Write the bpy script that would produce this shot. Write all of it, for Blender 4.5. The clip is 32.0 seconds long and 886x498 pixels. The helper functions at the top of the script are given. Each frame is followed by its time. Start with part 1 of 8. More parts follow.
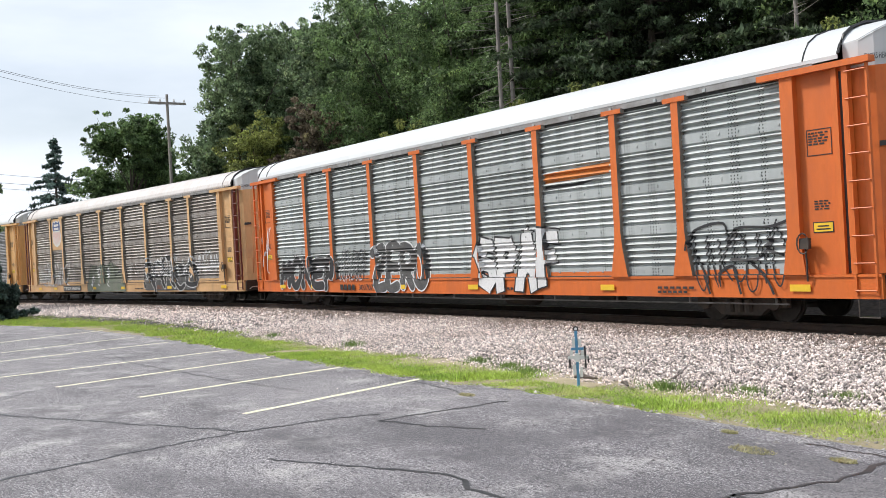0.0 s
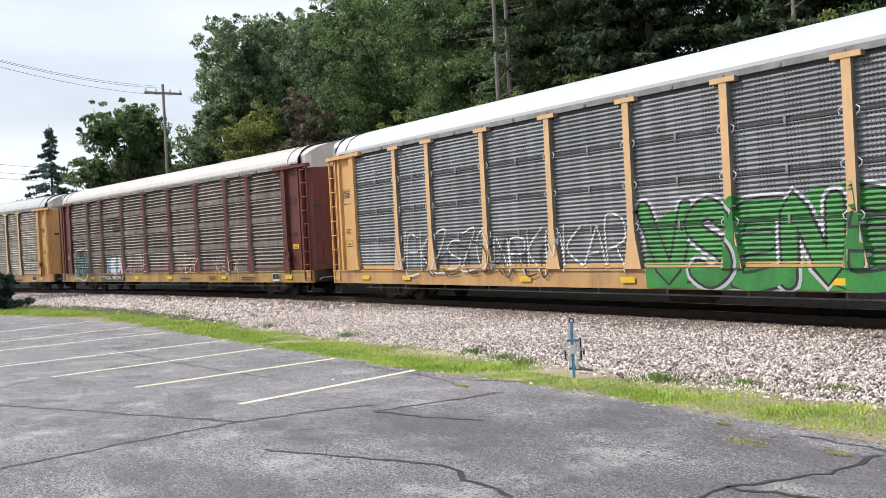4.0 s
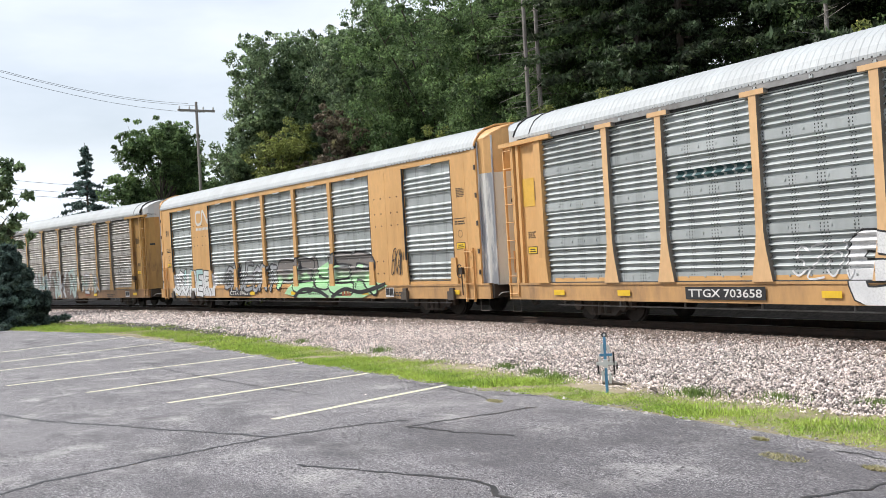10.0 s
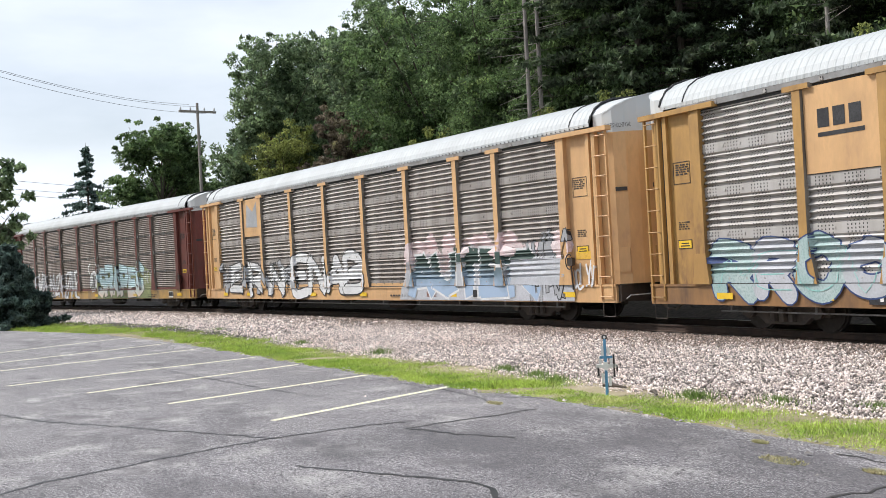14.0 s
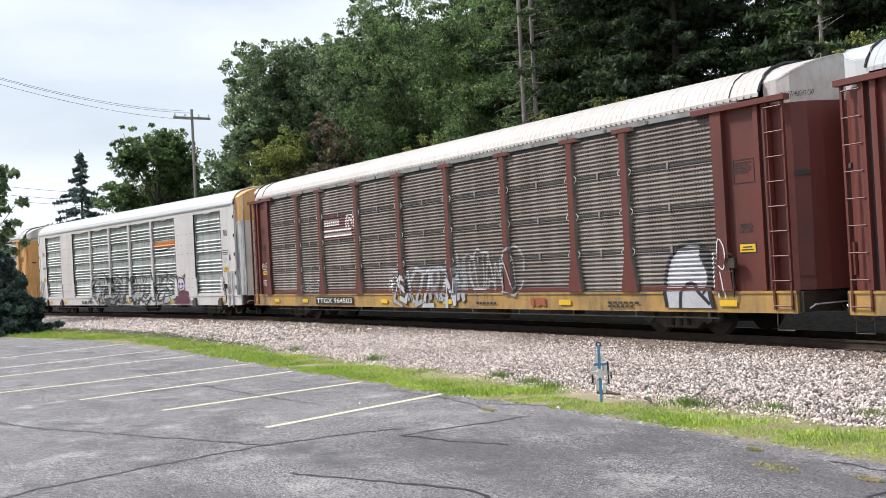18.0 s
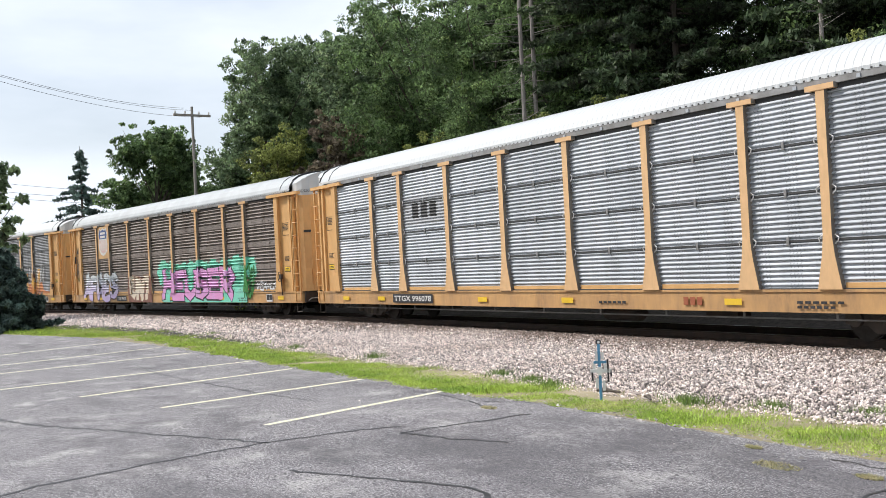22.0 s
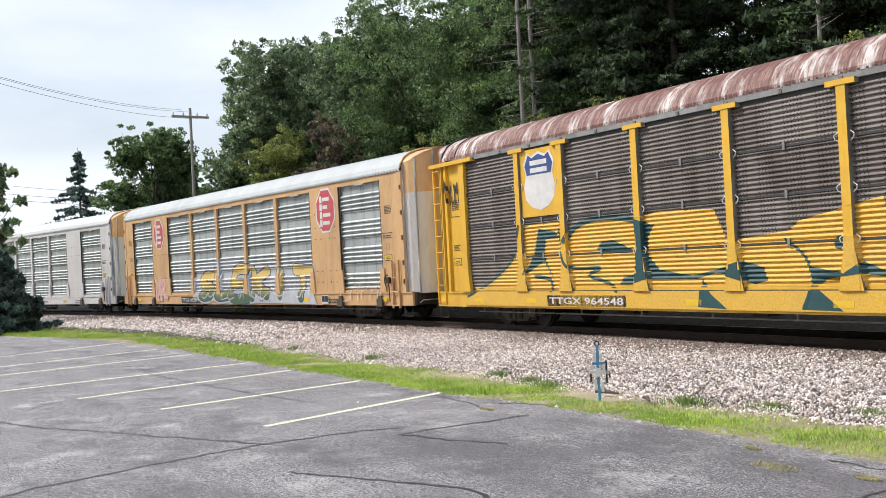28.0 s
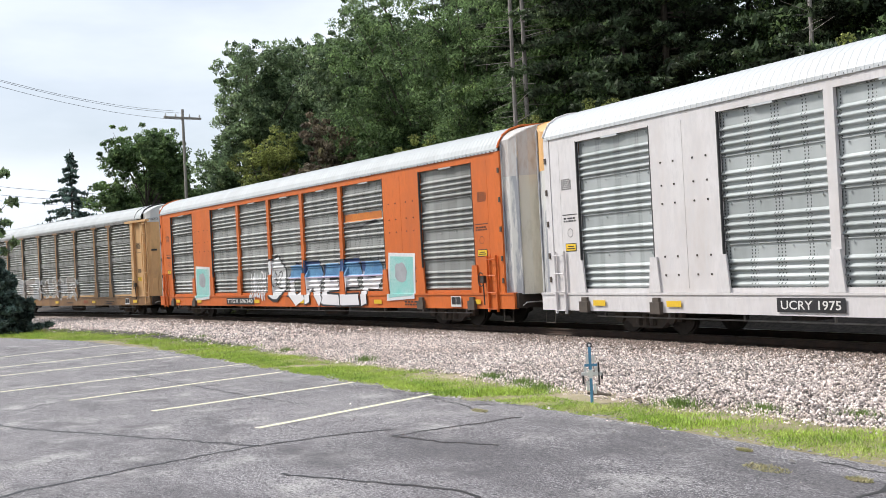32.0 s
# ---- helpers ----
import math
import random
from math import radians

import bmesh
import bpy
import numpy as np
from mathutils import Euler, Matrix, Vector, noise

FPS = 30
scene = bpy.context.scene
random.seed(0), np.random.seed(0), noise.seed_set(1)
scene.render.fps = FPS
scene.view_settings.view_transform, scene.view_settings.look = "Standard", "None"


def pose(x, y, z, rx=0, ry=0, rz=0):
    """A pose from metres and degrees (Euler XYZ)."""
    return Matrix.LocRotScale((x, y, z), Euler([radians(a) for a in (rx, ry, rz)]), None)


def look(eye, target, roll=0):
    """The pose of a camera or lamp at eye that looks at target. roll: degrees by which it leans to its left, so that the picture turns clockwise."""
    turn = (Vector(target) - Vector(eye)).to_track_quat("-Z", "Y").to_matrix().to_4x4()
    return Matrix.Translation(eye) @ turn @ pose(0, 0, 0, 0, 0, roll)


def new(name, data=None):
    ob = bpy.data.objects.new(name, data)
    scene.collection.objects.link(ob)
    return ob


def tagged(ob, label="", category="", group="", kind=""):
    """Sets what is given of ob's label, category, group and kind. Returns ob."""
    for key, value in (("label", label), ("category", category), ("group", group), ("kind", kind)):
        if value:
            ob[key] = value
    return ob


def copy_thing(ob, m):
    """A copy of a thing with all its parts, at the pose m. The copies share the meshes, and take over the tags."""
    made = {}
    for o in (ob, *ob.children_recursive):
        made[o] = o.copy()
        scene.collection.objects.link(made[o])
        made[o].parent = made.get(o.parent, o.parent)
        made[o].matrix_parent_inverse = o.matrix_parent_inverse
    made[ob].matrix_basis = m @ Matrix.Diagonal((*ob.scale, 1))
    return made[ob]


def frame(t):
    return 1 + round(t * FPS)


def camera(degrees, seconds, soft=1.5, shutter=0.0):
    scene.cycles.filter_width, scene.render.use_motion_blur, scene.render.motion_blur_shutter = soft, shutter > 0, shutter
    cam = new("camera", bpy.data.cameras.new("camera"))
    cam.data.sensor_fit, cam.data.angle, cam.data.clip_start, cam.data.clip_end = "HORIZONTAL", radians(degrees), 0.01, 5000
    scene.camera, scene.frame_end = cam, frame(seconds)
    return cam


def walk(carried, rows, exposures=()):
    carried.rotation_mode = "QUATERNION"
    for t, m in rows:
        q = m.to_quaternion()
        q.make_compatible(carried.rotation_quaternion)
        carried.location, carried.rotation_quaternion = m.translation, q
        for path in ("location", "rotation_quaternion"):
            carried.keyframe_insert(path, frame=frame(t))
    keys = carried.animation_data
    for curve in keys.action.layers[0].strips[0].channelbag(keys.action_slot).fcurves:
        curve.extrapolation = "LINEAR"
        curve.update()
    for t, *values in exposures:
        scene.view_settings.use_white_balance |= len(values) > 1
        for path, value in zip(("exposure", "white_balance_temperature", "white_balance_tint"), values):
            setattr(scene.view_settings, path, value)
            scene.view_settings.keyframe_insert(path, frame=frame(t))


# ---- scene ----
# Rail top is z = RAIL, the car park is z = 0. The train runs along +x; y points from the camera to the train.
EYE = (0.0, 0.0, 2.1)
RAIL = 0.25
cam = camera(46.067, 32.0, soft=0.65)
# seconds, degrees of turn from -x towards +y, tilt, roll
TURNS = [
    (0, 27.63, -0.09, -3.17), (0.5, 27.64, -0.04, -3.16), (1, 27.68, 0.00, -3.12), (1.5, 27.78, 0.01, -3.05),
    (2, 27.89, -0.10, -2.92), (2.5, 27.99, -0.26, -2.93), (3, 28.01, -0.43, -2.89), (3.5, 27.95, -0.56, -2.93),
    (5.5, 27.17, -0.27, -3.01), (6, 26.94, -0.16, -3.05), (6.5, 26.71, -0.05, -3.10), (7, 26.54, 0.02, -3.11),
    (7.5, 26.42, 0.11, -3.03), (8, 26.35, 0.19, -3.10), (8.5, 26.31, 0.27, -3.11), (9, 26.28, 0.34, -3.19),
    (9.5, 26.23, 0.35, -3.19), (10, 26.13, 0.32, -3.27), (10.5, 26.07, 0.28, -3.29), (11, 26.01, 0.25, -3.29),
    (11.5, 25.98, 0.26, -3.24), (12, 25.97, 0.28, -3.14), (12.5, 25.97, 0.31, -3.14), (13, 25.97, 0.33, -3.08),
    (13.5, 26.01, 0.38, -3.09), (14, 26.11, 0.42, -3.08), (14.5, 26.17, 0.51, -3.09), (16.5, 26.29, 0.78, -3.01),
    (17, 26.35, 0.78, -3.02), (17.5, 26.40, 0.77, -3.04), (18, 26.44, 0.78, -2.99), (18.5, 26.49, 0.77, -2.95),
    (19, 26.51, 0.72, -3.01), (19.5, 26.54, 0.67, -3.02), (20, 26.51, 0.62, -2.97), (20.5, 26.46, 0.58, -3.00),
    (21, 26.43, 0.58, -3.04), (21.5, 26.40, 0.62, -2.96), (22, 26.43, 0.65, -2.92), (22.5, 26.47, 0.68, -2.96),
    (23, 26.52, 0.72, -2.99), (23.5, 26.55, 0.75, -3.01), (24, 26.55, 0.77, -3.05), (24.5, 26.56, 0.81, -3.02),
    (25, 26.56, 0.81, -3.02), (25.5, 26.55, 0.81, -2.97), (27.5, 26.48, 0.74, -2.88), (28, 26.52, 0.72, -2.97),
    (28.5, 26.57, 0.72, -3.01), (29, 26.64, 0.73, -3.00), (29.5, 26.68, 0.76, -3.02), (30, 26.73, 0.80, -3.01),
    (30.5, 26.79, 0.82, -3.03), (31, 26.86, 0.84, -3.01), (31.5, 26.90, 0.83, -2.94), (32, 26.93, 0.79, -2.91)]


def facing(turn, tilt, roll):
    a, b = radians(turn), radians(tilt)
    d = Vector((-math.cos(a) * math.cos(b), math.sin(a) * math.cos(b), math.sin(b)))
    return look(EYE, Vector(EYE) + d * 10, roll)


walk(cam, [(t, facing(a, b, c)) for t, a, b, c in TURNS])

# ---- sky, sun, exposure ----
SUN_EL, SUN_AZ = radians(46), radians(-134)
world = bpy.data.worlds.new("world")
scene.world = world
world.use_nodes = True
wn, wl = world.node_tree.nodes, world.node_tree.links
sky = wn.new("ShaderNodeTexSky")
sky.sky_type, sky.sun_disc = "NISHITA", False
sky.sun_elevation, sky.sun_rotation = SUN_EL, radians(90) - SUN_AZ
sky.air_density, sky.dust_density, sky.ozone_density = 1.0, 2.0, 1.5
w_co = wn.new("ShaderNodeTexCoord")
w_map = wn.new("ShaderNodeMapping")
w_map.inputs["Scale"].default_value = (1.2, 1.2, 4.0)
w_noise = wn.new("ShaderNodeTexNoise")
w_noise.inputs["Scale"].default_value, w_noise.inputs["Detail"].default_value = 1.6, 6.0
w_ramp = wn.new("ShaderNodeValToRGB")
w_ramp.color_ramp.elements[0].position, w_ramp.color_ramp.elements[0].color = 0.36, (0.4, 0.4, 0.4, 1)
w_ramp.color_ramp.elements[1].position, w_ramp.color_ramp.elements[1].color = 0.62, (0.96, 0.96, 0.96, 1)
w_mix = wn.new("ShaderNodeMix")
w_mix.data_type = "RGBA"
w_mix.inputs["B"].default_value = (9.6, 10.3, 11.3, 1)
wl.new(w_co.outputs["Generated"], w_map.inputs["Vector"])
wl.new(w_map.outputs["Vector"], w_noise.inputs["Vector"])
wl.new(w_noise.outputs["Fac"], w_ramp.inputs["Fac"])
wl.new(w_ramp.outputs["Color"], w_mix.inputs["Factor"])
wl.new(sky.outputs["Color"], w_mix.inputs["A"])
w_bg = wn["Background"]
wl.new(w_mix.outputs["Result"], w_bg.inputs["Color"])
w_bg.inputs["Strength"].default_value = 0.1

sun = new("sun", bpy.data.lights.new("sun", "SUN"))
sun.data.energy, sun.data.angle, sun.data.color = 3.7, radians(8), (1.0, 0.96, 0.92)
sun.matrix_world = look((math.cos(SUN_AZ) * math.cos(SUN_EL) * 60, math.sin(SUN_AZ) * math.cos(SUN_EL) * 60, math.sin(SUN_EL) * 60), (0, 0, 0))
scene.view_settings.exposure = 0.1

# ---- materials ----
def material(name, base, rough=0.6, metal=0.0, second=None, scale=3.0, spread=(0.35, 0.7), bump=0.0, bump_scale=40.0,
             fine=None, fine_scale=60.0, fine_spread=(0.45, 0.7), by="Object", stretch=(1, 1, 1), island=0.0, piece=0.0, third=None, third_scale=0.7, third_spread=(0.5, 0.7), more=()):
    """A surface: base colour with stains of a second colour (large), of a third (larger still), grain, and relief."""
    m = bpy.data.materials.new(name)
    m.use_nodes = True
    n, l = m.node_tree.nodes, m.node_tree.links
    b = n["Principled BSDF"]
    b.inputs["Roughness"].default_value, b.inputs["Metallic"].default_value = rough, metal
    co = n.new("ShaderNodeTexCoord")
    mp = n.new("ShaderNodeMapping")
    mp.inputs["Scale"].default_value = stretch
    l.new(co.outputs[by], mp.inputs["Vector"])
    col = n.new("ShaderNodeRGB")
    col.outputs[0].default_value = (*base, 1)
    out = col.outputs[0]

    def stain(out, colour, sc, sp, detail=6.0):
        t = n.new("ShaderNodeTexNoise")
        t.inputs["Scale"].default_value, t.inputs["Detail"].default_value, t.inputs["Roughness"].default_value = sc, detail, 0.65
        l.new(mp.outputs[0], t.inputs["Vector"])
        if piece:
            t.noise_dimensions = "4D"
            g = n.new("ShaderNodeObjectInfo")
            k = n.new("ShaderNodeMath")
            k.operation = "MULTIPLY"
            k.inputs[1].default_value = 40.0
            l.new(g.outputs["Random"], k.inputs[0])
            l.new(k.outputs[0], t.inputs["W"])
        r = n.new("ShaderNodeMapRange")
        r.inputs["From Min"].default_value, r.inputs["From Max"].default_value = sp
        l.new(t.outputs["Fac"], r.inputs["Value"])
        x = n.new("ShaderNodeMix")
        x.data_type = "RGBA"
        x.inputs["B"].default_value = (*colour, 1)
        l.new(r.outputs[0], x.inputs["Factor"])
        l.new(out, x.inputs["A"])
        return x.outputs["Result"]

    if second:
        out = stain(out, second, scale, spread)
    if third:
        out = stain(out, third, third_scale, third_spread)
    if fine:
        out = stain(out, fine, fine_scale, fine_spread, 3.0)
    for colour, size, reach in more:
        out = stain(out, colour, size, reach, 4.0)
    for amount, node, socket in ((island, "ShaderNodeNewGeometry", "Random Per Island"), (piece, "ShaderNodeObjectInfo", "Random")):
        if amount:
            g = n.new(node)
            r = n.new("ShaderNodeMapRange")
            r.inputs["To Min"].default_value, r.inputs["To Max"].default_value = 1 - amount, 1 + amount
            l.new(g.outputs[socket], r.inputs["Value"])
            h = n.new("ShaderNodeHueSaturation")
            l.new(r.outputs[0], h.inputs["Value"])
            l.new(out, h.inputs["Color"])
            out = h.outputs[0]
    l.new(out, b.inputs["Base Color"])
    if bump:
        t = n.new("ShaderNodeTexNoise")
        t.inputs["Scale"].default_value, t.inputs["Detail"].default_value = bump_scale, 4.0
        l.new(co.outputs[by], t.inputs["Vector"])
        q = n.new("ShaderNodeBump")
        q.inputs["Strength"].default_value, q.inputs["Distance"].default_value = bump, 0.02
        l.new(t.outputs["Fac"], q.inputs["Height"])
        l.new(q.outputs[0], b.inputs["Normal"])
    return m


def leaf_material(name, base, dark, light):
    # Clump-sized tones painted in: darker for shaded gaps, lighter for sunlit clumps.
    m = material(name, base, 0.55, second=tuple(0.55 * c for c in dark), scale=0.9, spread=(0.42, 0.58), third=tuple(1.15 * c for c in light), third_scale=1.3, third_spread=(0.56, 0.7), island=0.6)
    n, l = m.node_tree.nodes, m.node_tree.links
    b = n["Principled BSDF"]
    b.inputs["Specular IOR Level"].default_value = 0.25
    tr = n.new("ShaderNodeBsdfTranslucent")
    source = b.inputs["Base Color"].links[0].from_socket
    l.new(source, tr.inputs["Color"])
    mix = n.new("ShaderNodeMixShader")
    mix.inputs[0].default_value = 0.45
    l.new(b.outputs[0], mix.inputs[1])
    l.new(tr.outputs[0], mix.inputs[2])
    l.new(mix.outputs[0], n["Material Output"].inputs["Surface"])
    return m


def sheet_material(name, base, stain, tone, rough=0.42, metal=0.75, holes=0.95, spread=0.62):
    """Galvanised screen sheet: rows of small punched holes, rain streaks, dirt."""
    m = material(name, base, rough + 0.22, metal * 0.62, second=stain, scale=1.3, spread=(0.42, 0.72), stretch=(1.0, 1.0, 0.25), third=tone,
                 third_scale=0.5, third_spread=(0.45, 0.7), piece=0.1, bump=0.15, bump_scale=90)
    n, l = m.node_tree.nodes, m.node_tree.links
    b = n["Principled BSDF"]
    b.inputs["Specular IOR Level"].default_value = 0.25
    source = b.inputs["Base Color"].links[0].from_socket
    co = n.new("ShaderNodeTexCoord")
    sep = n.new("ShaderNodeSeparateXYZ")
    l.new(co.outputs["Object"], sep.inputs[0])

    def math_node(op, a, v):
        k = n.new("ShaderNodeMath")
        k.operation = op
        l.new(a, k.inputs[0])
        if isinstance(v, float):
            k.inputs[1].default_value = v
        else:
            l.new(v, k.inputs[1])
        return k.outputs[0]

    # columns of holes: narrow strips every 0.09 m, grouped, along each row of ridges
    fx = math_node("FRACT", math_node("DIVIDE", sep.outputs["X"], 0.085), 1.0)
    near_x = math_node("LESS_THAN", fx, 0.3)
    group = math_node("LESS_THAN", math_node("FRACT", math_node("DIVIDE", sep.outputs["X"], 0.72), 1.0), spread)
    fz = math_node("FRACT", math_node("DIVIDE", sep.outputs["Z"], 0.066), 1.0)
    near_z = math_node("LESS_THAN", fz, 0.5)
    hole = math_node("MULTIPLY", math_node("MULTIPLY", near_x, near_z), group)
    x = n.new("ShaderNodeMix")
    x.data_type = "RGBA"
    x.inputs["B"].default_value = (0.02, 0.02, 0.02, 1)
    l.new(math_node("MULTIPLY", hole, holes), x.inputs["Factor"])
    l.new(source, x.inputs["A"])
    l.new(x.outputs["Result"], b.inputs["Base Color"])
    return m


def painted(name, base, rust=(0.16, 0.07, 0.035), dirt=None, rough=0.5):
    dirt = dirt or tuple(0.62 * c for c in base)
    return material(name, base, rough, second=dirt, scale=1.1, spread=(0.43, 0.68), stretch=(1, 1, 0.35), fine=tuple(0.88 * c for c in base), fine_scale=9.0,
                    third=rust, third_scale=2.6, third_spread=(0.67, 0.8), bump=0.08, bump_scale=60)


M_ASPHALT = material("asphalt", (0.185, 0.172, 0.185), 0.75, second=(0.115, 0.107, 0.118), scale=0.28, spread=(0.42, 0.6), fine=(0.62, 0.6, 0.6),
                     fine_scale=60, fine_spread=(0.52, 0.6), third=(0.44, 0.42, 0.41), third_scale=1.1, third_spread=(0.52, 0.7), bump=0.8, bump_scale=80,
                     more=(((0.04, 0.037, 0.04), 34.0, (0.53, 0.6)), ((0.56, 0.54, 0.54), 24.0, (0.575, 0.64)), ((0.05, 0.047, 0.05), 15.0, (0.59, 0.65)), ((0.42, 0.4, 0.39), 5.0, (0.6, 0.74)), ((0.13, 0.12, 0.13), 0.9, (0.58, 0.74))))


def seal_coat(m):
    """What is left of a dark seal coat: ragged, thicker towards +x."""
    n, l = m.node_tree.nodes, m.node_tree.links
    b = n["Principled BSDF"]
    source = b.inputs["Base Color"].links[0].from_socket
    co = n.new("ShaderNodeTexCoord")
    mp = n.new("ShaderNodeMapping")
    mp.inputs["Scale"].default_value = (0.35, 0.9, 1.0)
    mp.inputs["Rotation"].default_value = (0, 0, 0.25)
    l.new(co.outputs["Object"], mp.inputs["Vector"])
    t = n.new("ShaderNodeTexNoise")
    t.inputs["Scale"].default_value, t.inputs["Detail"].default_value, t.inputs["Roughness"].default_value = 0.9, 9.0, 0.62
    l.new(mp.outputs[0], t.inputs["Vector"])
    sep = n.new("ShaderNodeSeparateXYZ")
    l.new(co.outputs["Object"], sep.inputs[0])
    r = n.new("ShaderNodeMapRange")
    r.inputs["From Min"].default_value, r.inputs["From Max"].default_value = -16.0, -6.0
    r.inputs["To Min"].default_value, r.inputs["To Max"].default_value = -0.08, 0.1
    l.new(sep.outputs["X"], r.inputs["Value"])
    add = n.new("ShaderNodeMath")
    l.new(t.outputs["Fac"], add.inputs[0])
    l.new(r.outputs[0], add.inputs[1])
    k = n.new("ShaderNodeMapRange")
    k.inputs["From Min"].default_value, k.inputs["From Max"].default_value, k.inputs["To Max"].default_value = 0.46, 0.62, 0.62
    l.new(add.outputs[0], k.inputs["Value"])
    x = n.new("ShaderNodeMix")
    x.data_type = "RGBA"
    x.inputs["B"].default_value = (0.075, 0.07, 0.078, 1)
    l.new(k.outputs[0], x.inputs["Factor"])
    l.new(source, x.inputs["A"])
    l.new(x.outputs["Result"], b.inputs["Base Color"])


seal_coat(M_ASPHALT)
M_TAR = material("crack_filler", (0.022, 0.022, 0.024), 0.5, second=(0.06, 0.06, 0.06), scale=3)
M_LINE = material("worn_line_paint", (0.9, 0.86, 0.62), 0.7, second=(0.6, 0.57, 0.45), scale=3, spread=(0.5, 0.85), fine=(0.4, 0.38, 0.33), fine_scale=50)
M_SOIL = material("soil", (0.3, 0.245, 0.16), 0.95, second=(0.2, 0.19, 0.08), scale=1.5, third=(0.42, 0.35, 0.24), third_scale=0.5, bump=0.6, bump_scale=20)
M_GRASS = material("grass_blades", (0.47, 0.6, 0.11), 0.65, second=(0.28, 0.43, 0.06), scale=1.3, spread=(0.42, 0.62), third=(0.62, 0.55, 0.27), third_scale=0.7,
                   third_spread=(0.58, 0.75), island=0.5)
M_WEED = material("weed_leaves", (0.21, 0.31, 0.07), 0.6, second=(0.13, 0.21, 0.045), scale=0.9, island=0.4)
M_DRY = material("dry_grass", (0.5, 0.43, 0.26), 0.8, second=(0.36, 0.36, 0.16), scale=5, island=0.3)
M_CRUMB = material("asphalt_crumb", (0.42, 0.39, 0.36), 0.9, second=(0.2, 0.185, 0.18), scale=6, island=0.6)
M_SHADED_LITTER = material("shaded_leaf_litter", (0.06, 0.048, 0.035), 0.95, second=(0.035, 0.03, 0.022), scale=2, bump=0.5, bump_scale=15)
# Bed kept near-black: the shade between stones and under cars is in its colour.
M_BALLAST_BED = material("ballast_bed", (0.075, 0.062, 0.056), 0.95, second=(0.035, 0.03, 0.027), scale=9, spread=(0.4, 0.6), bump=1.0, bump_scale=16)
M_STONE = material("ballast_stone", (0.8, 0.7, 0.655), 0.85, second=(0.64, 0.54, 0.49), scale=2.5, third=(0.56, 0.46, 0.41), third_scale=0.4,
                   third_spread=(0.5, 0.75), island=0.7, bump=0.3, bump_scale=60)
M_STONE_RUSTY = material("rust_stained_stone", (0.36, 0.28, 0.235), 0.9, second=(0.24, 0.18, 0.15), scale=2.5, island=0.5, bump=0.3, bump_scale=60)
M_RAIL = material("rail_steel", (0.075, 0.045, 0.032), 0.7, 0.2, second=(0.035, 0.025, 0.02), scale=4)
M_RAIL_TOP = material("polished_rail_head", (0.45, 0.43, 0.42), 0.3, 0.9)
M_TIE = material("creosote_tie", (0.05, 0.038, 0.03), 0.9, second=(0.1, 0.085, 0.07), scale=3, stretch=(6, 1, 1), bump=0.4, bump_scale=30, piece=0.25)
M_UNDER = material("grimy_steel", (0.035, 0.03, 0.027), 0.75, second=(0.07, 0.05, 0.038), scale=2.5, bump=0.2, bump_scale=40)
M_TRUCK = material("truck_steel", (0.06, 0.05, 0.044), 0.7, second=(0.11, 0.085, 0.065), scale=4, bump=0.2, bump_scale=30)
M_WHEEL = material("wheel_steel", (0.06, 0.05, 0.045), 0.55, 0.5, second=(0.03, 0.025, 0.02), scale=6)
M_BARK = material("bark", (0.07, 0.055, 0.045), 0.9, second=(0.13, 0.11, 0.09), scale=5, stretch=(1, 1, 0.2), bump=0.5, bump_scale=14)
M_PALE_BARK = material("pale_pine_bark", (0.34, 0.31, 0.285), 0.9, second=(0.21, 0.185, 0.17), scale=6, stretch=(1, 1, 0.15), bump=0.5, bump_scale=18)
M_POLE = material("weathered_pole", (0.38, 0.345, 0.31), 0.9, second=(0.24, 0.215, 0.19), scale=4, stretch=(3, 3, 0.3))
M_WIRE = material("wire", (0.09, 0.09, 0.1), 0.6)
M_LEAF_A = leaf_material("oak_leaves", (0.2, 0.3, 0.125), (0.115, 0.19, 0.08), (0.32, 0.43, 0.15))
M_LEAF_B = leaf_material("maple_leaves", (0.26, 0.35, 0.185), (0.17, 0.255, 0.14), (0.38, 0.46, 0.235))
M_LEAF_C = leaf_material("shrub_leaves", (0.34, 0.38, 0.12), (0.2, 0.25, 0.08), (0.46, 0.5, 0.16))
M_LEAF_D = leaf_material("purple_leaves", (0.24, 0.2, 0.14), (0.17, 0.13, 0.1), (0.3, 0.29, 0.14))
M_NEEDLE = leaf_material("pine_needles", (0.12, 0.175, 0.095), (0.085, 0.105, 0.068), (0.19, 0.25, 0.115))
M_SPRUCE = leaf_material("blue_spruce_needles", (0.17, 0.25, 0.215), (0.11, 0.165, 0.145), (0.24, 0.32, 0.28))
M_BLUE = painted("blue_marker_paint", (0.1, 0.3, 0.5), rust=(0.4, 0.42, 0.42))
M_WHITE = painted("white_paint", (0.78, 0.77, 0.75), dirt=(0.6, 0.58, 0.55))
M_BLACK = material("black_paint", (0.015, 0.015, 0.016), 0.5, second=(0.04, 0.04, 0.04), scale=3)
M_YELLOW = painted("yellow_sticker", (0.85, 0.55, 0.03), dirt=(0.6, 0.38, 0.05))

# ---- small builders ----
def mesh_of(name, verts, faces, mat, smooth=False):
    me = bpy.data.meshes.new(name)
    me.from_pydata([tuple(v) for v in verts], [], [tuple(f) for f in faces])
    me.materials.append(mat)
    if smooth:
        me.polygons.foreach_set("use_smooth", [True] * len(me.polygons))
    me.update()
    return me


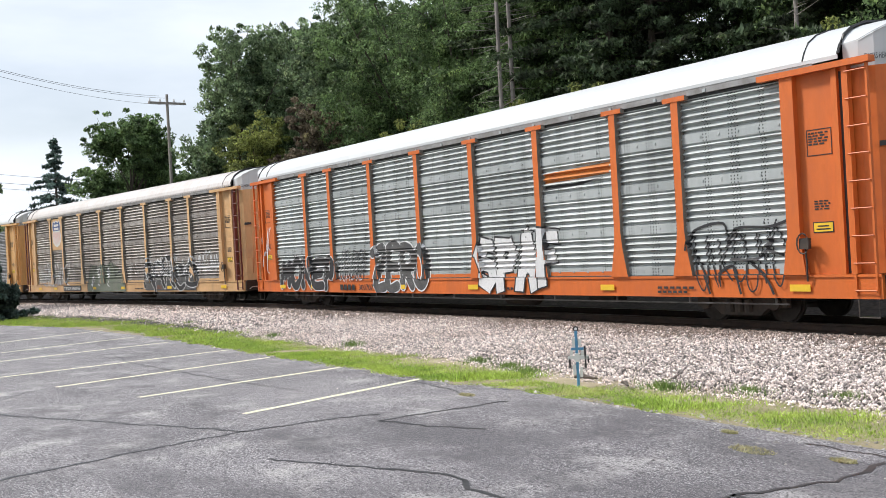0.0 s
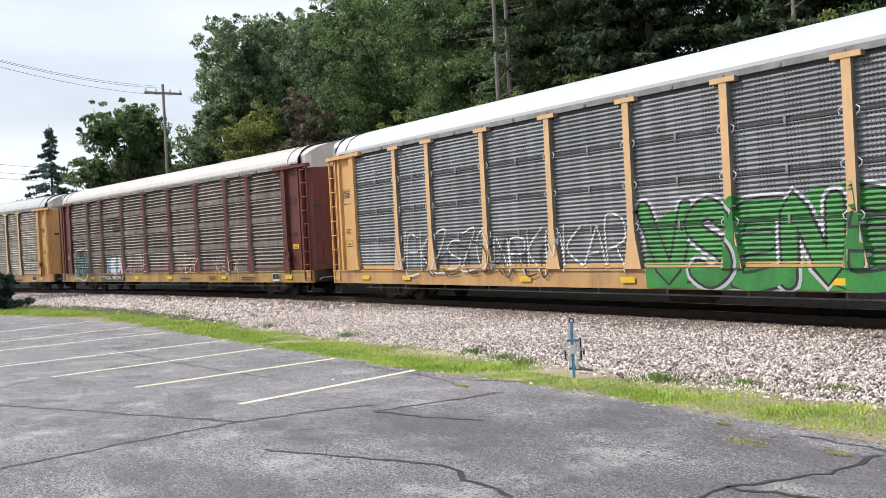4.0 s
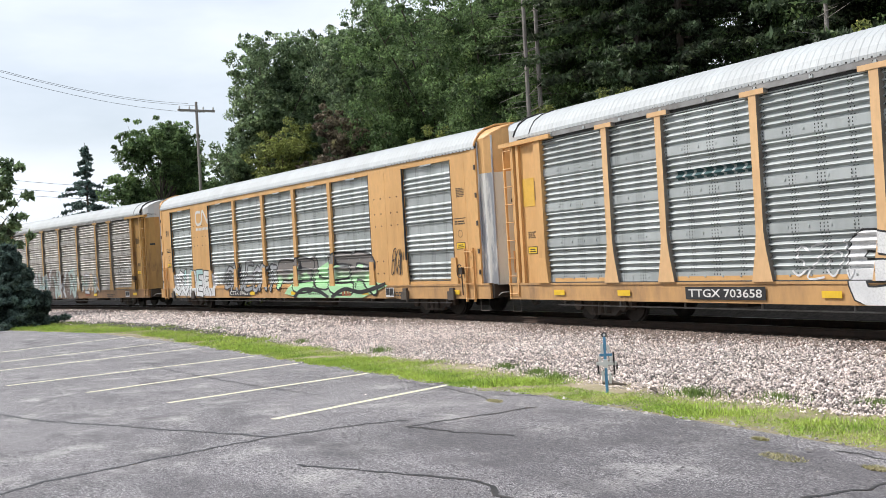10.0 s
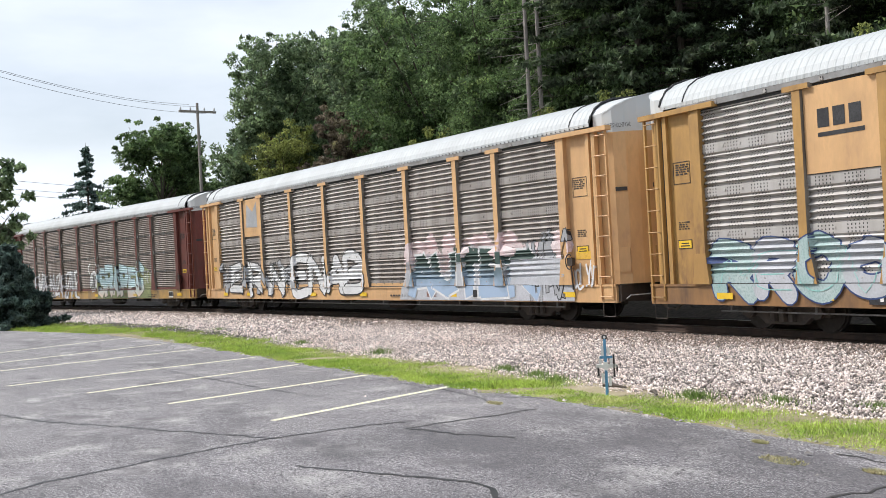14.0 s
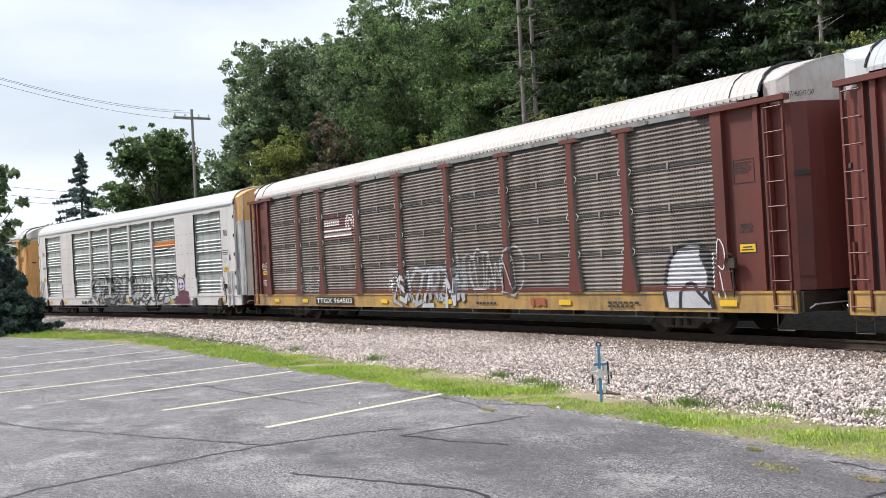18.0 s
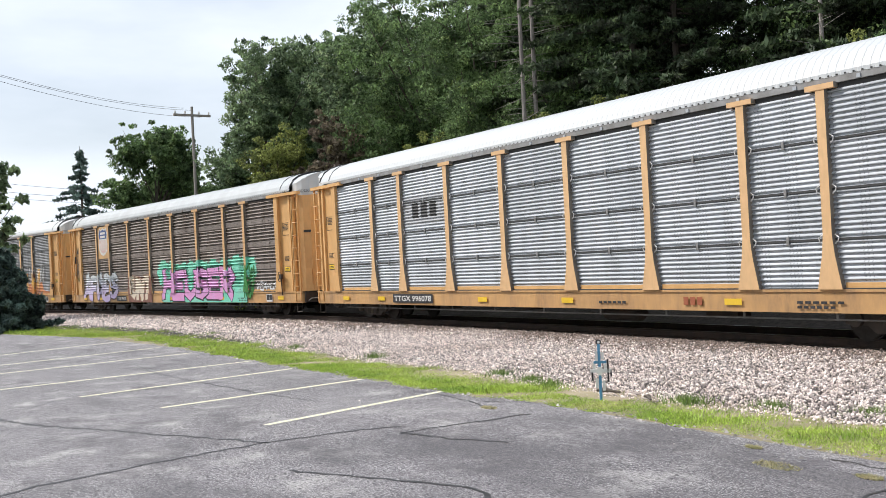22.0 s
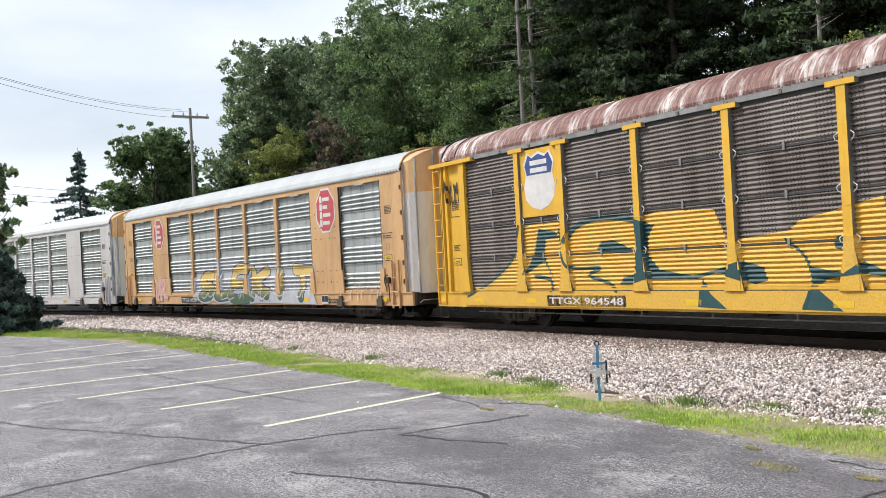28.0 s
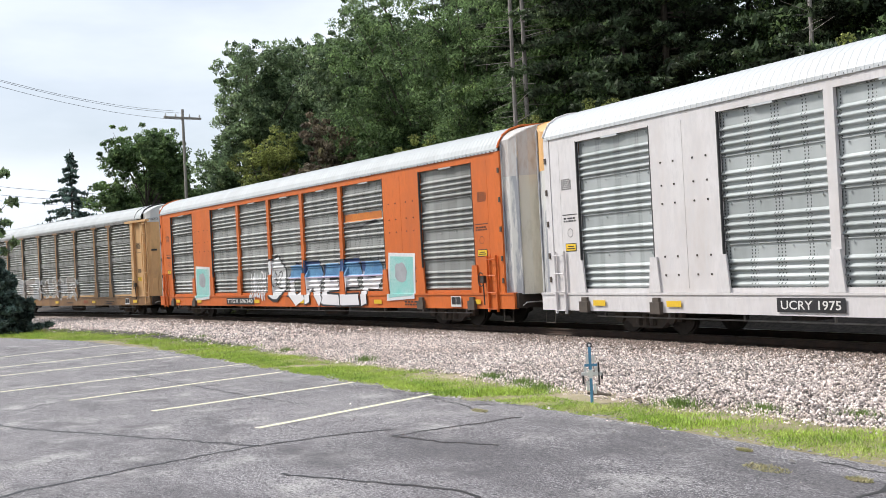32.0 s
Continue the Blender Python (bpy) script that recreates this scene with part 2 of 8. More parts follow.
def box_data(x0, x1, y0, y1, z0, z1):
    v = [(x, y, z) for z in (z0, z1) for y in (y0, y1) for x in (x0, x1)]
    f = [(0, 2, 3, 1), (4, 5, 7, 6), (0, 1, 5, 4), (2, 6, 7, 3), (0, 4, 6, 2), (1, 3, 7, 5)]
    return v, f


def join(*pieces):
    """Several (verts, faces) as one."""
    v, f = [], []
    for pv, pf in pieces:
        k = len(v)
        v += list(pv)
        f += [tuple(i + k for i in face) for face in pf]
    return v, f


def tube_data(points, radii, sides=6, caps=True):
    """A tapered tube along points."""
    v, f = [], []
    pts = [Vector(p) for p in points]
    for i, p in enumerate(pts):
        d = (pts[min(i + 1, len(pts) - 1)] - pts[max(i - 1, 0)]).normalized()
        a = d.orthogonal().normalized() if abs(d.z) < 0.9 else Vector((1, 0, 0))
        a = (a - d * a.dot(d)).normalized()
        b = d.cross(a)
        r = radii[i] if isinstance(radii, (list, tuple)) else radii
        for k in range(sides):
            t = 2 * math.pi * k / sides
            v.append(tuple(p + a * math.cos(t) * r + b * math.sin(t) * r))
    for i in range(len(pts) - 1):
        for k in range(sides):
            q = (k + 1) % sides
            f.append((i * sides + k, i * sides + q, (i + 1) * sides + q, (i + 1) * sides + k))
    if caps:
        f.append(tuple(range(sides))[::-1])
        f.append(tuple((len(pts) - 1) * sides + k for k in range(sides)))
    return v, f


def disc_data(c, r, axis_y0, axis_y1, sides=20):
    """A short cylinder along y."""
    v, f = [], []
    for y in (axis_y0, axis_y1):
        for k in range(sides):
            t = 2 * math.pi * k / sides
            v.append((c[0] + r * math.cos(t), y, c[1] + r * math.sin(t)))
    for k in range(sides):
        q = (k + 1) % sides
        f.append((k, q, sides + q, sides + k))
    f += [tuple(range(sides))[::-1], tuple(range(sides, 2 * sides))]
    return v, f


def child(name, me, parent, label="", m=None):
    ob = new(name, me)
    ob.parent = parent
    if m is not None:
        ob.matrix_basis = m
    return tagged(ob, label, kind="stuff" if name in ("rib_ends", "stencil", "rivets", "eave_bracing", "lift_tabs", "foot_gap", "asphalt_crumbs") else "")


# ---- the line of the track ----
CURVE, NEAR = -0.001846, 16.714
X_FAR, X_NEAR = -85.0, -6.0


def track_y(x):
    """The centre line: a bend between two straights."""
    if x < X_FAR:
        return NEAR + CURVE * X_FAR ** 2 + 2 * CURVE * X_FAR * (x - X_FAR)
    if x > X_NEAR:
        return NEAR + CURVE * X_NEAR ** 2 + 2 * CURVE * X_NEAR * (x - X_NEAR)
    return NEAR + CURVE * x * x


LINE_X = np.linspace(-760, 660, 14201)
LINE_Y = np.array([track_y(x) for x in LINE_X])
LINE_S = np.concatenate([[0], np.cumsum(np.hypot(np.diff(LINE_X), np.diff(LINE_Y)))])
LINE_S -= np.interp(0, LINE_X, LINE_S)


def on_track(s):
    """Place and unit direction at arc length s."""
    x, y = np.interp(s, LINE_S, LINE_X), np.interp(s, LINE_S, LINE_Y)
    x2, y2 = np.interp(s + 0.2, LINE_S, LINE_X), np.interp(s + 0.2, LINE_S, LINE_Y)
    d = Vector((x2 - x, y2 - y, 0)).normalized()
    return Vector((x, y, 0)), d


def beside(s, off, z=0.0):
    """A place off metres to the camera's side of the centre line."""
    p, d = on_track(s)
    return Vector((p.x + d.y * off, p.y - d.x * off, z))


def strip(name, s_list, rows, mat, label="", category="", kind="structure", wobble=None):
    """A sheet along the track. rows: (off, z)."""
    v, f = [], []
    for i, s in enumerate(s_list):
        for j, (off, z) in enumerate(rows):
            o, dz = wobble(s, j) if wobble else (0, 0)
            v.append(beside(s, off + o, z + dz))
    n = len(rows)
    for i in range(len(s_list) - 1):
        for j in range(n - 1):
            f.append((i * n + j, i * n + j + 1, (i + 1) * n + j + 1, (i + 1) * n + j))
    ob = new(name, mesh_of(name, v, f, mat))
    return tagged(ob, label, category, kind=kind)


# ---- ground ----
# how far the asphalt ends and the stones begin from the centre line, along the track
PAVED = ([-60, -46, -38, -28, -22, -15.5, -13, -7, 5], [11.5, 9.47, 8.2, 8.8, 8.97, 8.95, 8.6, 8.52, 8.5])
STONY = ([-60, -55, -43, -31, -27, -21, -18, -13.6, -11.6, -10, -8, 5], [6.7, 6.7, 5.8, 6.5, 7.05, 7.35, 7.1, 7.65, 7.55, 7.25, 7.15, 7.0])


def paved(s):
    return np.interp(s, *PAVED) + 0.05 * np.sin(s * 2.9) + 0.04 * np.sin(s * 7.3 + 1)


def stony(s):
    return np.interp(s, *STONY) + 0.1 * np.sin(s * 1.9) * np.sin(s * 0.7) + 0.06 * np.sin(s * 6.1)


def build_ground():
    v = [(-2500, -2500, -0.06), (2500, -2500, -0.06), (2500, 2500, -0.06), (-2500, 2500, -0.06)]
    tagged(new("ground", mesh_of("ground", v, [(0, 1, 2, 3)], M_SOIL)), "brown soil and dry grass reaching the horizon", "ground", kind="structure")
    # car park: its far edge follows the track, its left end is rounded off by grass
    rng = random.Random(5)
    edge = [beside(s, float(paved(s)) + rng.uniform(-0.03, 0.03), 0.0) for s in np.concatenate([np.arange(-56, -24, 0.5), np.arange(-24, 0, 0.12), np.arange(0, 70, 2.0)])]
    pts = [(-47, -22, 0), *[tuple(p) for p in edge], (90, -22, 0)]
    bm = bmesh.new()
    bm.faces.new([bm.verts.new(p) for p in pts])
    r = bmesh.ops.extrude_face_region(bm, geom=bm.faces[:])
    bmesh.ops.translate(bm, vec=(0, 0, -0.05), verts=[g for g in r["geom"] if isinstance(g, bmesh.types.BMVert)])
    bmesh.ops.recalc_face_normals(bm, faces=bm.faces[:])
    bmesh.ops.triangulate(bm, faces=bm.faces[:])
    me = bpy.data.meshes.new("car_park")
    bm.to_mesh(me)
    me.materials.append(M_ASPHALT)
    tagged(new("car_park_pavement", me), "worn grey asphalt car park with sealed cracks", "pavement", kind="structure")
    ss = np.concatenate([np.arange(-160, -60, 4.0), np.arange(-60, 20, 0.5), np.arange(20, 120, 4.0)])
    strip("grass_verge", ss, [(12.5, -0.03), (9.2, -0.02), (8.3, 0.012), (7.2, 0.03), (5.6, 0.01)], M_SOIL, "low soil verge under the grass", "verge")
    # The wood's shade on this ground is put into its dark colour.
    strip("forest_floor", ss, [(-5.2, -0.02), (-8, 0.05), (-20, 0.1), (-70, 0.1)], M_SHADED_LITTER, "leaf litter under the trees, coloured dark for the forest's shade", "forest floor")

    def wob(s, j):
        return 0, 0.035 * noise.noise((s * 0.7, j * 0.9, 0)) if 0 < j < 9 else (0.1 * noise.noise((s * 0.9, j * 1.7, 5)) if 10 < j < 15 else 0)

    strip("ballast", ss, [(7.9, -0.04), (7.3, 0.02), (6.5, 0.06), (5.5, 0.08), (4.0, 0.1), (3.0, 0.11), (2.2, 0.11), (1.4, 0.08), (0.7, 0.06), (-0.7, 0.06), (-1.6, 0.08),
                          (-2.3, 0.12), (-3.2, 0.42), (-4.3, 0.55), (-5.5, 0.5), (-7.5, -0.05)], M_BALLAST_BED, "crushed stone ballast bed, darkened for shade between its stones", "ballast", wobble=wob)


def build_track():
    # two rails: foot, web, head
    prof = [(-0.07, 0), (0.07, 0), (0.07, 0.015), (0.01, 0.035), (0.01, 0.125), (0.036, 0.135), (0.036, 0.168), (-0.036, 0.168), (-0.036, 0.135), (-0.01, 0.125), (-0.01, 0.035), (-0.07, 0.015)]
    ss = np.concatenate([np.arange(-160, -100, 6.0), np.arange(-100, 20, 1.5), np.arange(20, 160, 6.0)])
    for side, label in ((0.755, "rusty steel rail facing the car park"), (-0.755, "rusty steel rail on the wooded side")):
        v, f = [], []
        n = len(prof)
        for s in ss:
            for o, z in prof:
                v.append(beside(s, side + o, RAIL - 0.168 + z))
        for i in range(len(ss) - 1):
            for j in range(n):
                f.append((i * n + j, i * n + (j + 1) % n, (i + 1) * n + (j + 1) % n, (i + 1) * n + j))
        rail = tagged(new("rail", mesh_of("rail", v, f, M_RAIL)), label, "rail", "rails", "structure")
        top = [(beside(s, side - 0.03, RAIL + 0.002), beside(s, side + 0.03, RAIL + 0.002)) for s in ss]
        v = [p for q in top for p in q]
        f = [(2 * i, 2 * i + 1, 2 * i + 3, 2 * i + 2) for i in range(len(ss) - 1)]
        child("rail_head", mesh_of("rail_head", v, f, M_RAIL_TOP), rail)
    bed = tagged(new("track_bed", None), "dark creosoted wooden ties in ballast", "ties", kind="structure")
    tie = mesh_of("tie", *box_data(-0.115, 0.115, -1.3, 1.3, -0.13, 0.0), M_TIE)
    for k in range(200):
        s = -88 + k * 0.53
        p, d = on_track(s)
        child("tie", tie, bed, m=Matrix.Translation((p.x, p.y, RAIL - 0.165)) @ Matrix.Rotation(math.atan2(d.y, d.x), 4, "Z"))


def ribbon(points, w, z):
    """A flat strip on the ground with a little thickness."""
    v, f = [], []
    pts = [Vector((x, y, 0)) for x, y in points]
    for i, p in enumerate(pts):
        d = (pts[min(i + 1, len(pts) - 1)] - pts[max(i - 1, 0)]).normalized()
        nrm = Vector((-d.y, d.x, 0))
        ww = w[i] if isinstance(w, list) else w
        v += [p + nrm * ww / 2 + Vector((0, 0, z)), p - nrm * ww / 2 + Vector((0, 0, z))]
    for i in range(len(pts) - 1):
        f.append((2 * i, 2 * i + 1, 2 * i + 3, 2 * i + 2))
    return v, f


def wander(points, seed, step=0.25, amp=0.05):
    rng = random.Random(seed)
    out = []
    for (x0, y0), (x1, y1) in zip(points, points[1:]):
        n = max(1, int(math.hypot(x1 - x0, y1 - y0) / step))
        for i in range(n):
            t = i / n
            out.append((x0 + (x1 - x0) * t + rng.uniform(-amp, amp), y0 + (y1 - y0) * t + rng.uniform(-amp, amp)))
    return out + [points[-1]]


def build_marks():
    lines = [((-15.11, 7.39), (-13.78, 4.04)), ((-17.88, 7.09), (-16.84, 3.26)), ((-21.08, 6.9), (-19.62, 2.37)), ((-23.72, 6.68), (-22.4, 1.2)),
             ((-27.77, 6.25), (-26.2, 0.9)), ((-30.88, 5.99), (-28.6, 0.6)), ((-35.44, 5.89), (-32.4, 0.6))]
    for a, b in lines:
        ob = new("parking_line", mesh_of("parking_line", *ribbon(wander([a, b], 3, 0.5, 0.006), 0.13, 0.005), M_LINE))
        tagged(ob, "faded cream painted parking stall line", "parking line", "parking lines", "structure")
    cracks = [[(-8.8, -2.0), (-11.46, 0.81), (-12.0, 2.3), (-12.36, 3.6), (-12.45, 4.89), (-12.3, 5.4)], [(-22.5, -0.8), (-16.63, 1.22), (-14.2, 2.6), (-12.33, 3.66)],
              [(-11.99, 7.14), (-11.95, 6.12), (-11.88, 5.15), (-10.9, 5.5), (-10.36, 5.85)], [(-10.55, 3.3), (-9.94, 3.63), (-8.78, 4.32), (-8.39, 4.44), (-7.95, 4.29), (-7.43, 4.37), (-6.4, 3.9)],
              [(-6.0, 5.0), (-6.34, 5.76), (-6.14, 6.74), (-6.33, 7.57)], [(-6.34, 5.76), (-5.0, 6.3), (-2.5, 6.6)], [(-7.4, 7.73), (-6.48, 7.75), (-4, 7.9)],
              [(-18.45, 1.37), (-19.2, 1.8), (-19.74, 2.36), (-19.9, 4.2), (-19.4, 6.4)], [(-25.4, 4.4), (-23.0, 4.3), (-20.5, 4.6), (-17.5, 5.0), (-15.6, 5.4)],
              [(-30.0, 3.0), (-27.0, 3.2), (-25.2, 4.1)], [(-33, 2.0), (-30, 4.5), (-27.5, 5.2)], [(-13.5, 7.3), (-12.6, 7.9)], [(-16.2, 7.0), (-14.4, 7.2), (-12.8, 7.0)]]
    for i, c in enumerate(cracks):
        w = wander(c, 20 + i, 0.14, 0.04)
        rng = random.Random(i)
        ob = new("sealed_crack", mesh_of("sealed_crack", *ribbon(w, [rng.uniform(0.03, 0.07) if i < 6 else rng.uniform(0.015, 0.045) for _ in w], 0.004), M_TAR))
        tagged(ob, "black tar-filled crack in the asphalt", "crack", "sealed cracks", "structure")


def build_stones():
    """Ballast stones lying on the bed."""
    rng = np.random.default_rng(7)
    base = np.array([(1, 0, 0), (-1, 0, 0), (0, 1, 0), (0, -1, 0), (0, 0, 1), (0, 0, -0.6)], float)
    tri = np.array([(0, 2, 4), (2, 1, 4), (1, 3, 4), (3, 0, 4), (2, 0, 5), (1, 2, 5), (3, 1, 5), (0, 3, 5)])
    for s0, s1, count, size in ((-30, 0, 140000, 0.0176), (-85, -30, 46000, 0.032)):
        s = rng.uniform(s0, s1, count)
        off = 1.15 + (stony(s) - 1.0) * rng.uniform(0, 1, count) ** 0.95
        stray = rng.uniform(0, 1, count) < 0.03
        off = np.where(stray, stony(s) + rng.exponential(0.35, count), off)
        rusty = off + rng.normal(0, 0.75, count) + 0.5 * np.sin(s * 0.8) * np.sin(s * 0.31) < 2.6
        x, y = np.interp(s, LINE_S, LINE_X), np.interp(s, LINE_S, LINE_Y)
        slope = np.where(x > X_NEAR, 2 * CURVE * X_NEAR, 2 * CURVE * x)
        nx, ny = slope / np.hypot(1, slope), -1 / np.hypot(1, slope)
        px, py = x + nx * off, y + ny * off
        pz = np.interp(off, [0.7, 1.4, 2.2, 4, 5.5, 6.5, 7.3, 7.9], [0.06, 0.08, 0.11, 0.1, 0.08, 0.06, 0.02, -0.04]) + rng.uniform(-0.005, 0.035, count)
        r = size * rng.lognormal(0, 0.3, count)
        sc = r[:, None] * rng.uniform(0.6, 1.25, (count, 3))
        v = base[None] * sc[:, None, :] + rng.normal(0, 0.22, (count, 6, 3)) * r[:, None, None]
        a, b = rng.uniform(0, 6.28, count), rng.uniform(0, 6.28, count)
        ca, sa, cb, sb = np.cos(a)[:, None], np.sin(a)[:, None], np.cos(b)[:, None], np.sin(b)[:, None]
        vx, vy, vz = v[..., 0], v[..., 1], v[..., 2]
        vx, vz = vx * cb - vz * sb, vx * sb + vz * cb
        vx, vy = vx * ca - vy * sa, vx * sa + vy * ca
        v = np.stack([vx + px[:, None], vy + py[:, None], vz + pz[:, None]], -1).reshape(-1, 3)
        for sel, mat, label in ((~rusty, M_STONE, "loose pinkish white crushed stones beside the rails"), (rusty, M_STONE_RUSTY, "rust-stained crushed stones close to the rail")):
            part_v = v.reshape(count, 6, 3)[sel]
            f = (tri[None] + 6 * np.arange(len(part_v))[:, None, None]).reshape(-1, 3)
            stuff("ballast_stones", part_v.reshape(-1, 3), f, mat, label, "ballast stones")


def stuff(name, v, f, mat, label, category, parent=None):
    me = bpy.data.meshes.new(name)
    me.vertices.add(len(v))
    me.vertices.foreach_set("co", np.ascontiguousarray(v, dtype=np.float32).ravel())
    k = f.shape[1]
    me.loops.add(f.size)
    me.loops.foreach_set("vertex_index", np.ascontiguousarray(f, dtype=np.int32).ravel())
    me.polygons.add(len(f))
    me.polygons.foreach_set("loop_start", np.arange(0, f.size, k, dtype=np.int32))
    me.update(calc_edges=True)
    me.validate()
    me.materials.append(mat)
    if parent is not None:
        return child(name, me, parent)
    return tagged(new(name, me), label, category, kind="stuff")


def build_grass():
    rng = np.random.default_rng(11)
    for name, s0, s1, count, h in (("grass", -26, 2, 210000, 0.03), ("grass", -60, -26, 90000, 0.05)):
        s = rng.uniform(s0, s1, count)
        inner, outer = stony(s) - 0.12, paved(s) + 0.03
        u = rng.uniform(0, 1, count)
        off = inner + (outer - inner) * u
        # thin towards the stones, with bare patches
        bare = np.sin(s * 1.1 + 2 * off) * np.sin(s * 0.43 - off * 1.3) + 0.35 * np.sin(s * 5.3 + off * 4)
        keep = (u > rng.uniform(0, 0.42, count)) & (bare + rng.normal(0, 0.25, count) < 0.82) & ~((np.abs(s + 13.1) < 0.75) & (off < 7.95))
        s, off = s[keep], off[keep]
        n = len(s)
        x, y = np.interp(s, LINE_S, LINE_X), np.interp(s, LINE_S, LINE_Y)
        slope = np.where(x > X_NEAR, 2 * CURVE * X_NEAR, 2 * CURVE * x)
        nx, ny = slope / np.hypot(1, slope), -1 / np.hypot(1, slope)
        p = np.stack([x + nx * off, y + ny * off, np.full(n, 0.0)], -1)
        hh = h * rng.lognormal(0, 0.35, n) * (1 + 1.1 * np.clip(np.sin(s * 2.1 + off * 1.7) * np.sin(s * 0.9 + 2), 0, 1)) * np.clip((paved(s) - off) * 2.2 + 0.3, 0.35, 1)
        a = rng.uniform(0, 6.28, n)
        w = rng.uniform(0.004, 0.009, n) * (1.5 if s0 < -30 else 1)
        side = np.stack([np.cos(a) * w, np.sin(a) * w, np.zeros(n)], -1)
        lean = np.stack([rng.normal(0, 0.5, n) * hh, rng.normal(0, 0.5, n) * hh, hh], -1)
        v = np.stack([p - side, p + side, p + lean], 1).reshape(-1, 3)
        f = np.arange(3 * n).reshape(-1, 3)
        stuff(name, v, f, M_GRASS, "ragged bright green grass along the asphalt edge", "grass")
    # taller tufts in the stones
    tufts = [(-21.9, 7.11, 0.3), (-11.4, 7.42, 0.26), (-10.3, 6.98, 0.2), (-9.0, 6.67, 0.2), (-15.4, 7.3, 0.2), (-16.6, 7.2, 0.22), (-14.6, 7.5, 0.2), (-26.5, 7.0, 0.25), (-35, 6.2, 0.3)]
    for s, off, h in tufts:
        c = beside(s, off, 0.03)
        n = 260
        a, rad = rng.uniform(0, 6.28, n), np.abs(rng.normal(0, 0.16, n))
        p = np.stack([c.x + np.cos(a) * rad * 1.5, c.y + np.sin(a) * rad, np.full(n, 0.03)], -1)
        hh = 0.55 * h * rng.uniform(0.4, 1.1, n)
        b = rng.uniform(0, 6.28, n)
        side = np.stack([np.cos(b) * 0.008, np.sin(b) * 0.008, np.zeros(n)], -1)
        lean = np.stack([rng.normal(0, 0.35, n) * hh, rng.normal(0, 0.35, n) * hh, hh], -1)
        v = np.stack([p - side, p + side, p + lean], 1).reshape(-1, 3)
        stuff("weed_tuft", v, np.arange(3 * n).reshape(-1, 3), M_WEED, "tall green weed tuft growing in the ballast", "weeds")


def build_dry_patches():
    """Withered grass growing through the asphalt, and crumbs broken from its edge."""
    rng = np.random.default_rng(31)
    n = 2600
    s = rng.uniform(-40, -3, n)
    off = paved(s) + rng.normal(0.02, 0.07, n) + (rng.uniform(0, 1, n) < 0.2) * rng.exponential(0.3, n)
    c = np.array([tuple(beside(a, b, 0.004)) for a, b in zip(s, off)])
    r = rng.lognormal(-4.35, 0.45, n)[:, None, None]
    base = np.array([(1, 0, 0), (-0.5, 0.9, 0), (-0.5, -0.9, 0), (0, 0, 0.8)])
    v = c[:, None] + r * (base[None] + rng.normal(0, 0.25, (n, 4, 3)))
    f = np.array([(0, 1, 3), (1, 2, 3), (2, 0, 3)])
    stuff("asphalt_crumbs", v.reshape(-1, 3), (f[None] + 4 * np.arange(n)[:, None, None]).reshape(-1, 3), M_CRUMB, "pale crumbs of broken asphalt along its edge", "rubble")
    for x, y, r in ((-7.49, 7.12, 0.16), (-6.6, 7.35, 0.08), (-8.3, 7.6, 0.06), (-12.9, 7.0, 0.1), (-5.7, 7.6, 0.07)):
        n = 420
        a, d = rng.uniform(0, 6.28, n), r * np.sqrt(rng.uniform(0, 1, n))
        p = np.stack([x + np.cos(a) * d * 1.8, y + np.sin(a) * d * 0.8, np.full(n, 0.002)], -1)
        b, h = rng.uniform(0, 6.28, n), rng.uniform(0.01, 0.035, n)
        side = np.stack([np.cos(b) * 0.005, np.sin(b) * 0.005, np.zeros(n)], -1)
        lean = np.stack([rng.normal(0, 0.02, n), rng.normal(0, 0.02, n), h], -1)
        v = np.stack([p - side, p + side, p + lean], 1).reshape(-1, 3)
        stuff("dry_grass", v, np.arange(3 * n).reshape(-1, 3), M_DRY, "withered straw grass in the asphalt", "dry grass")


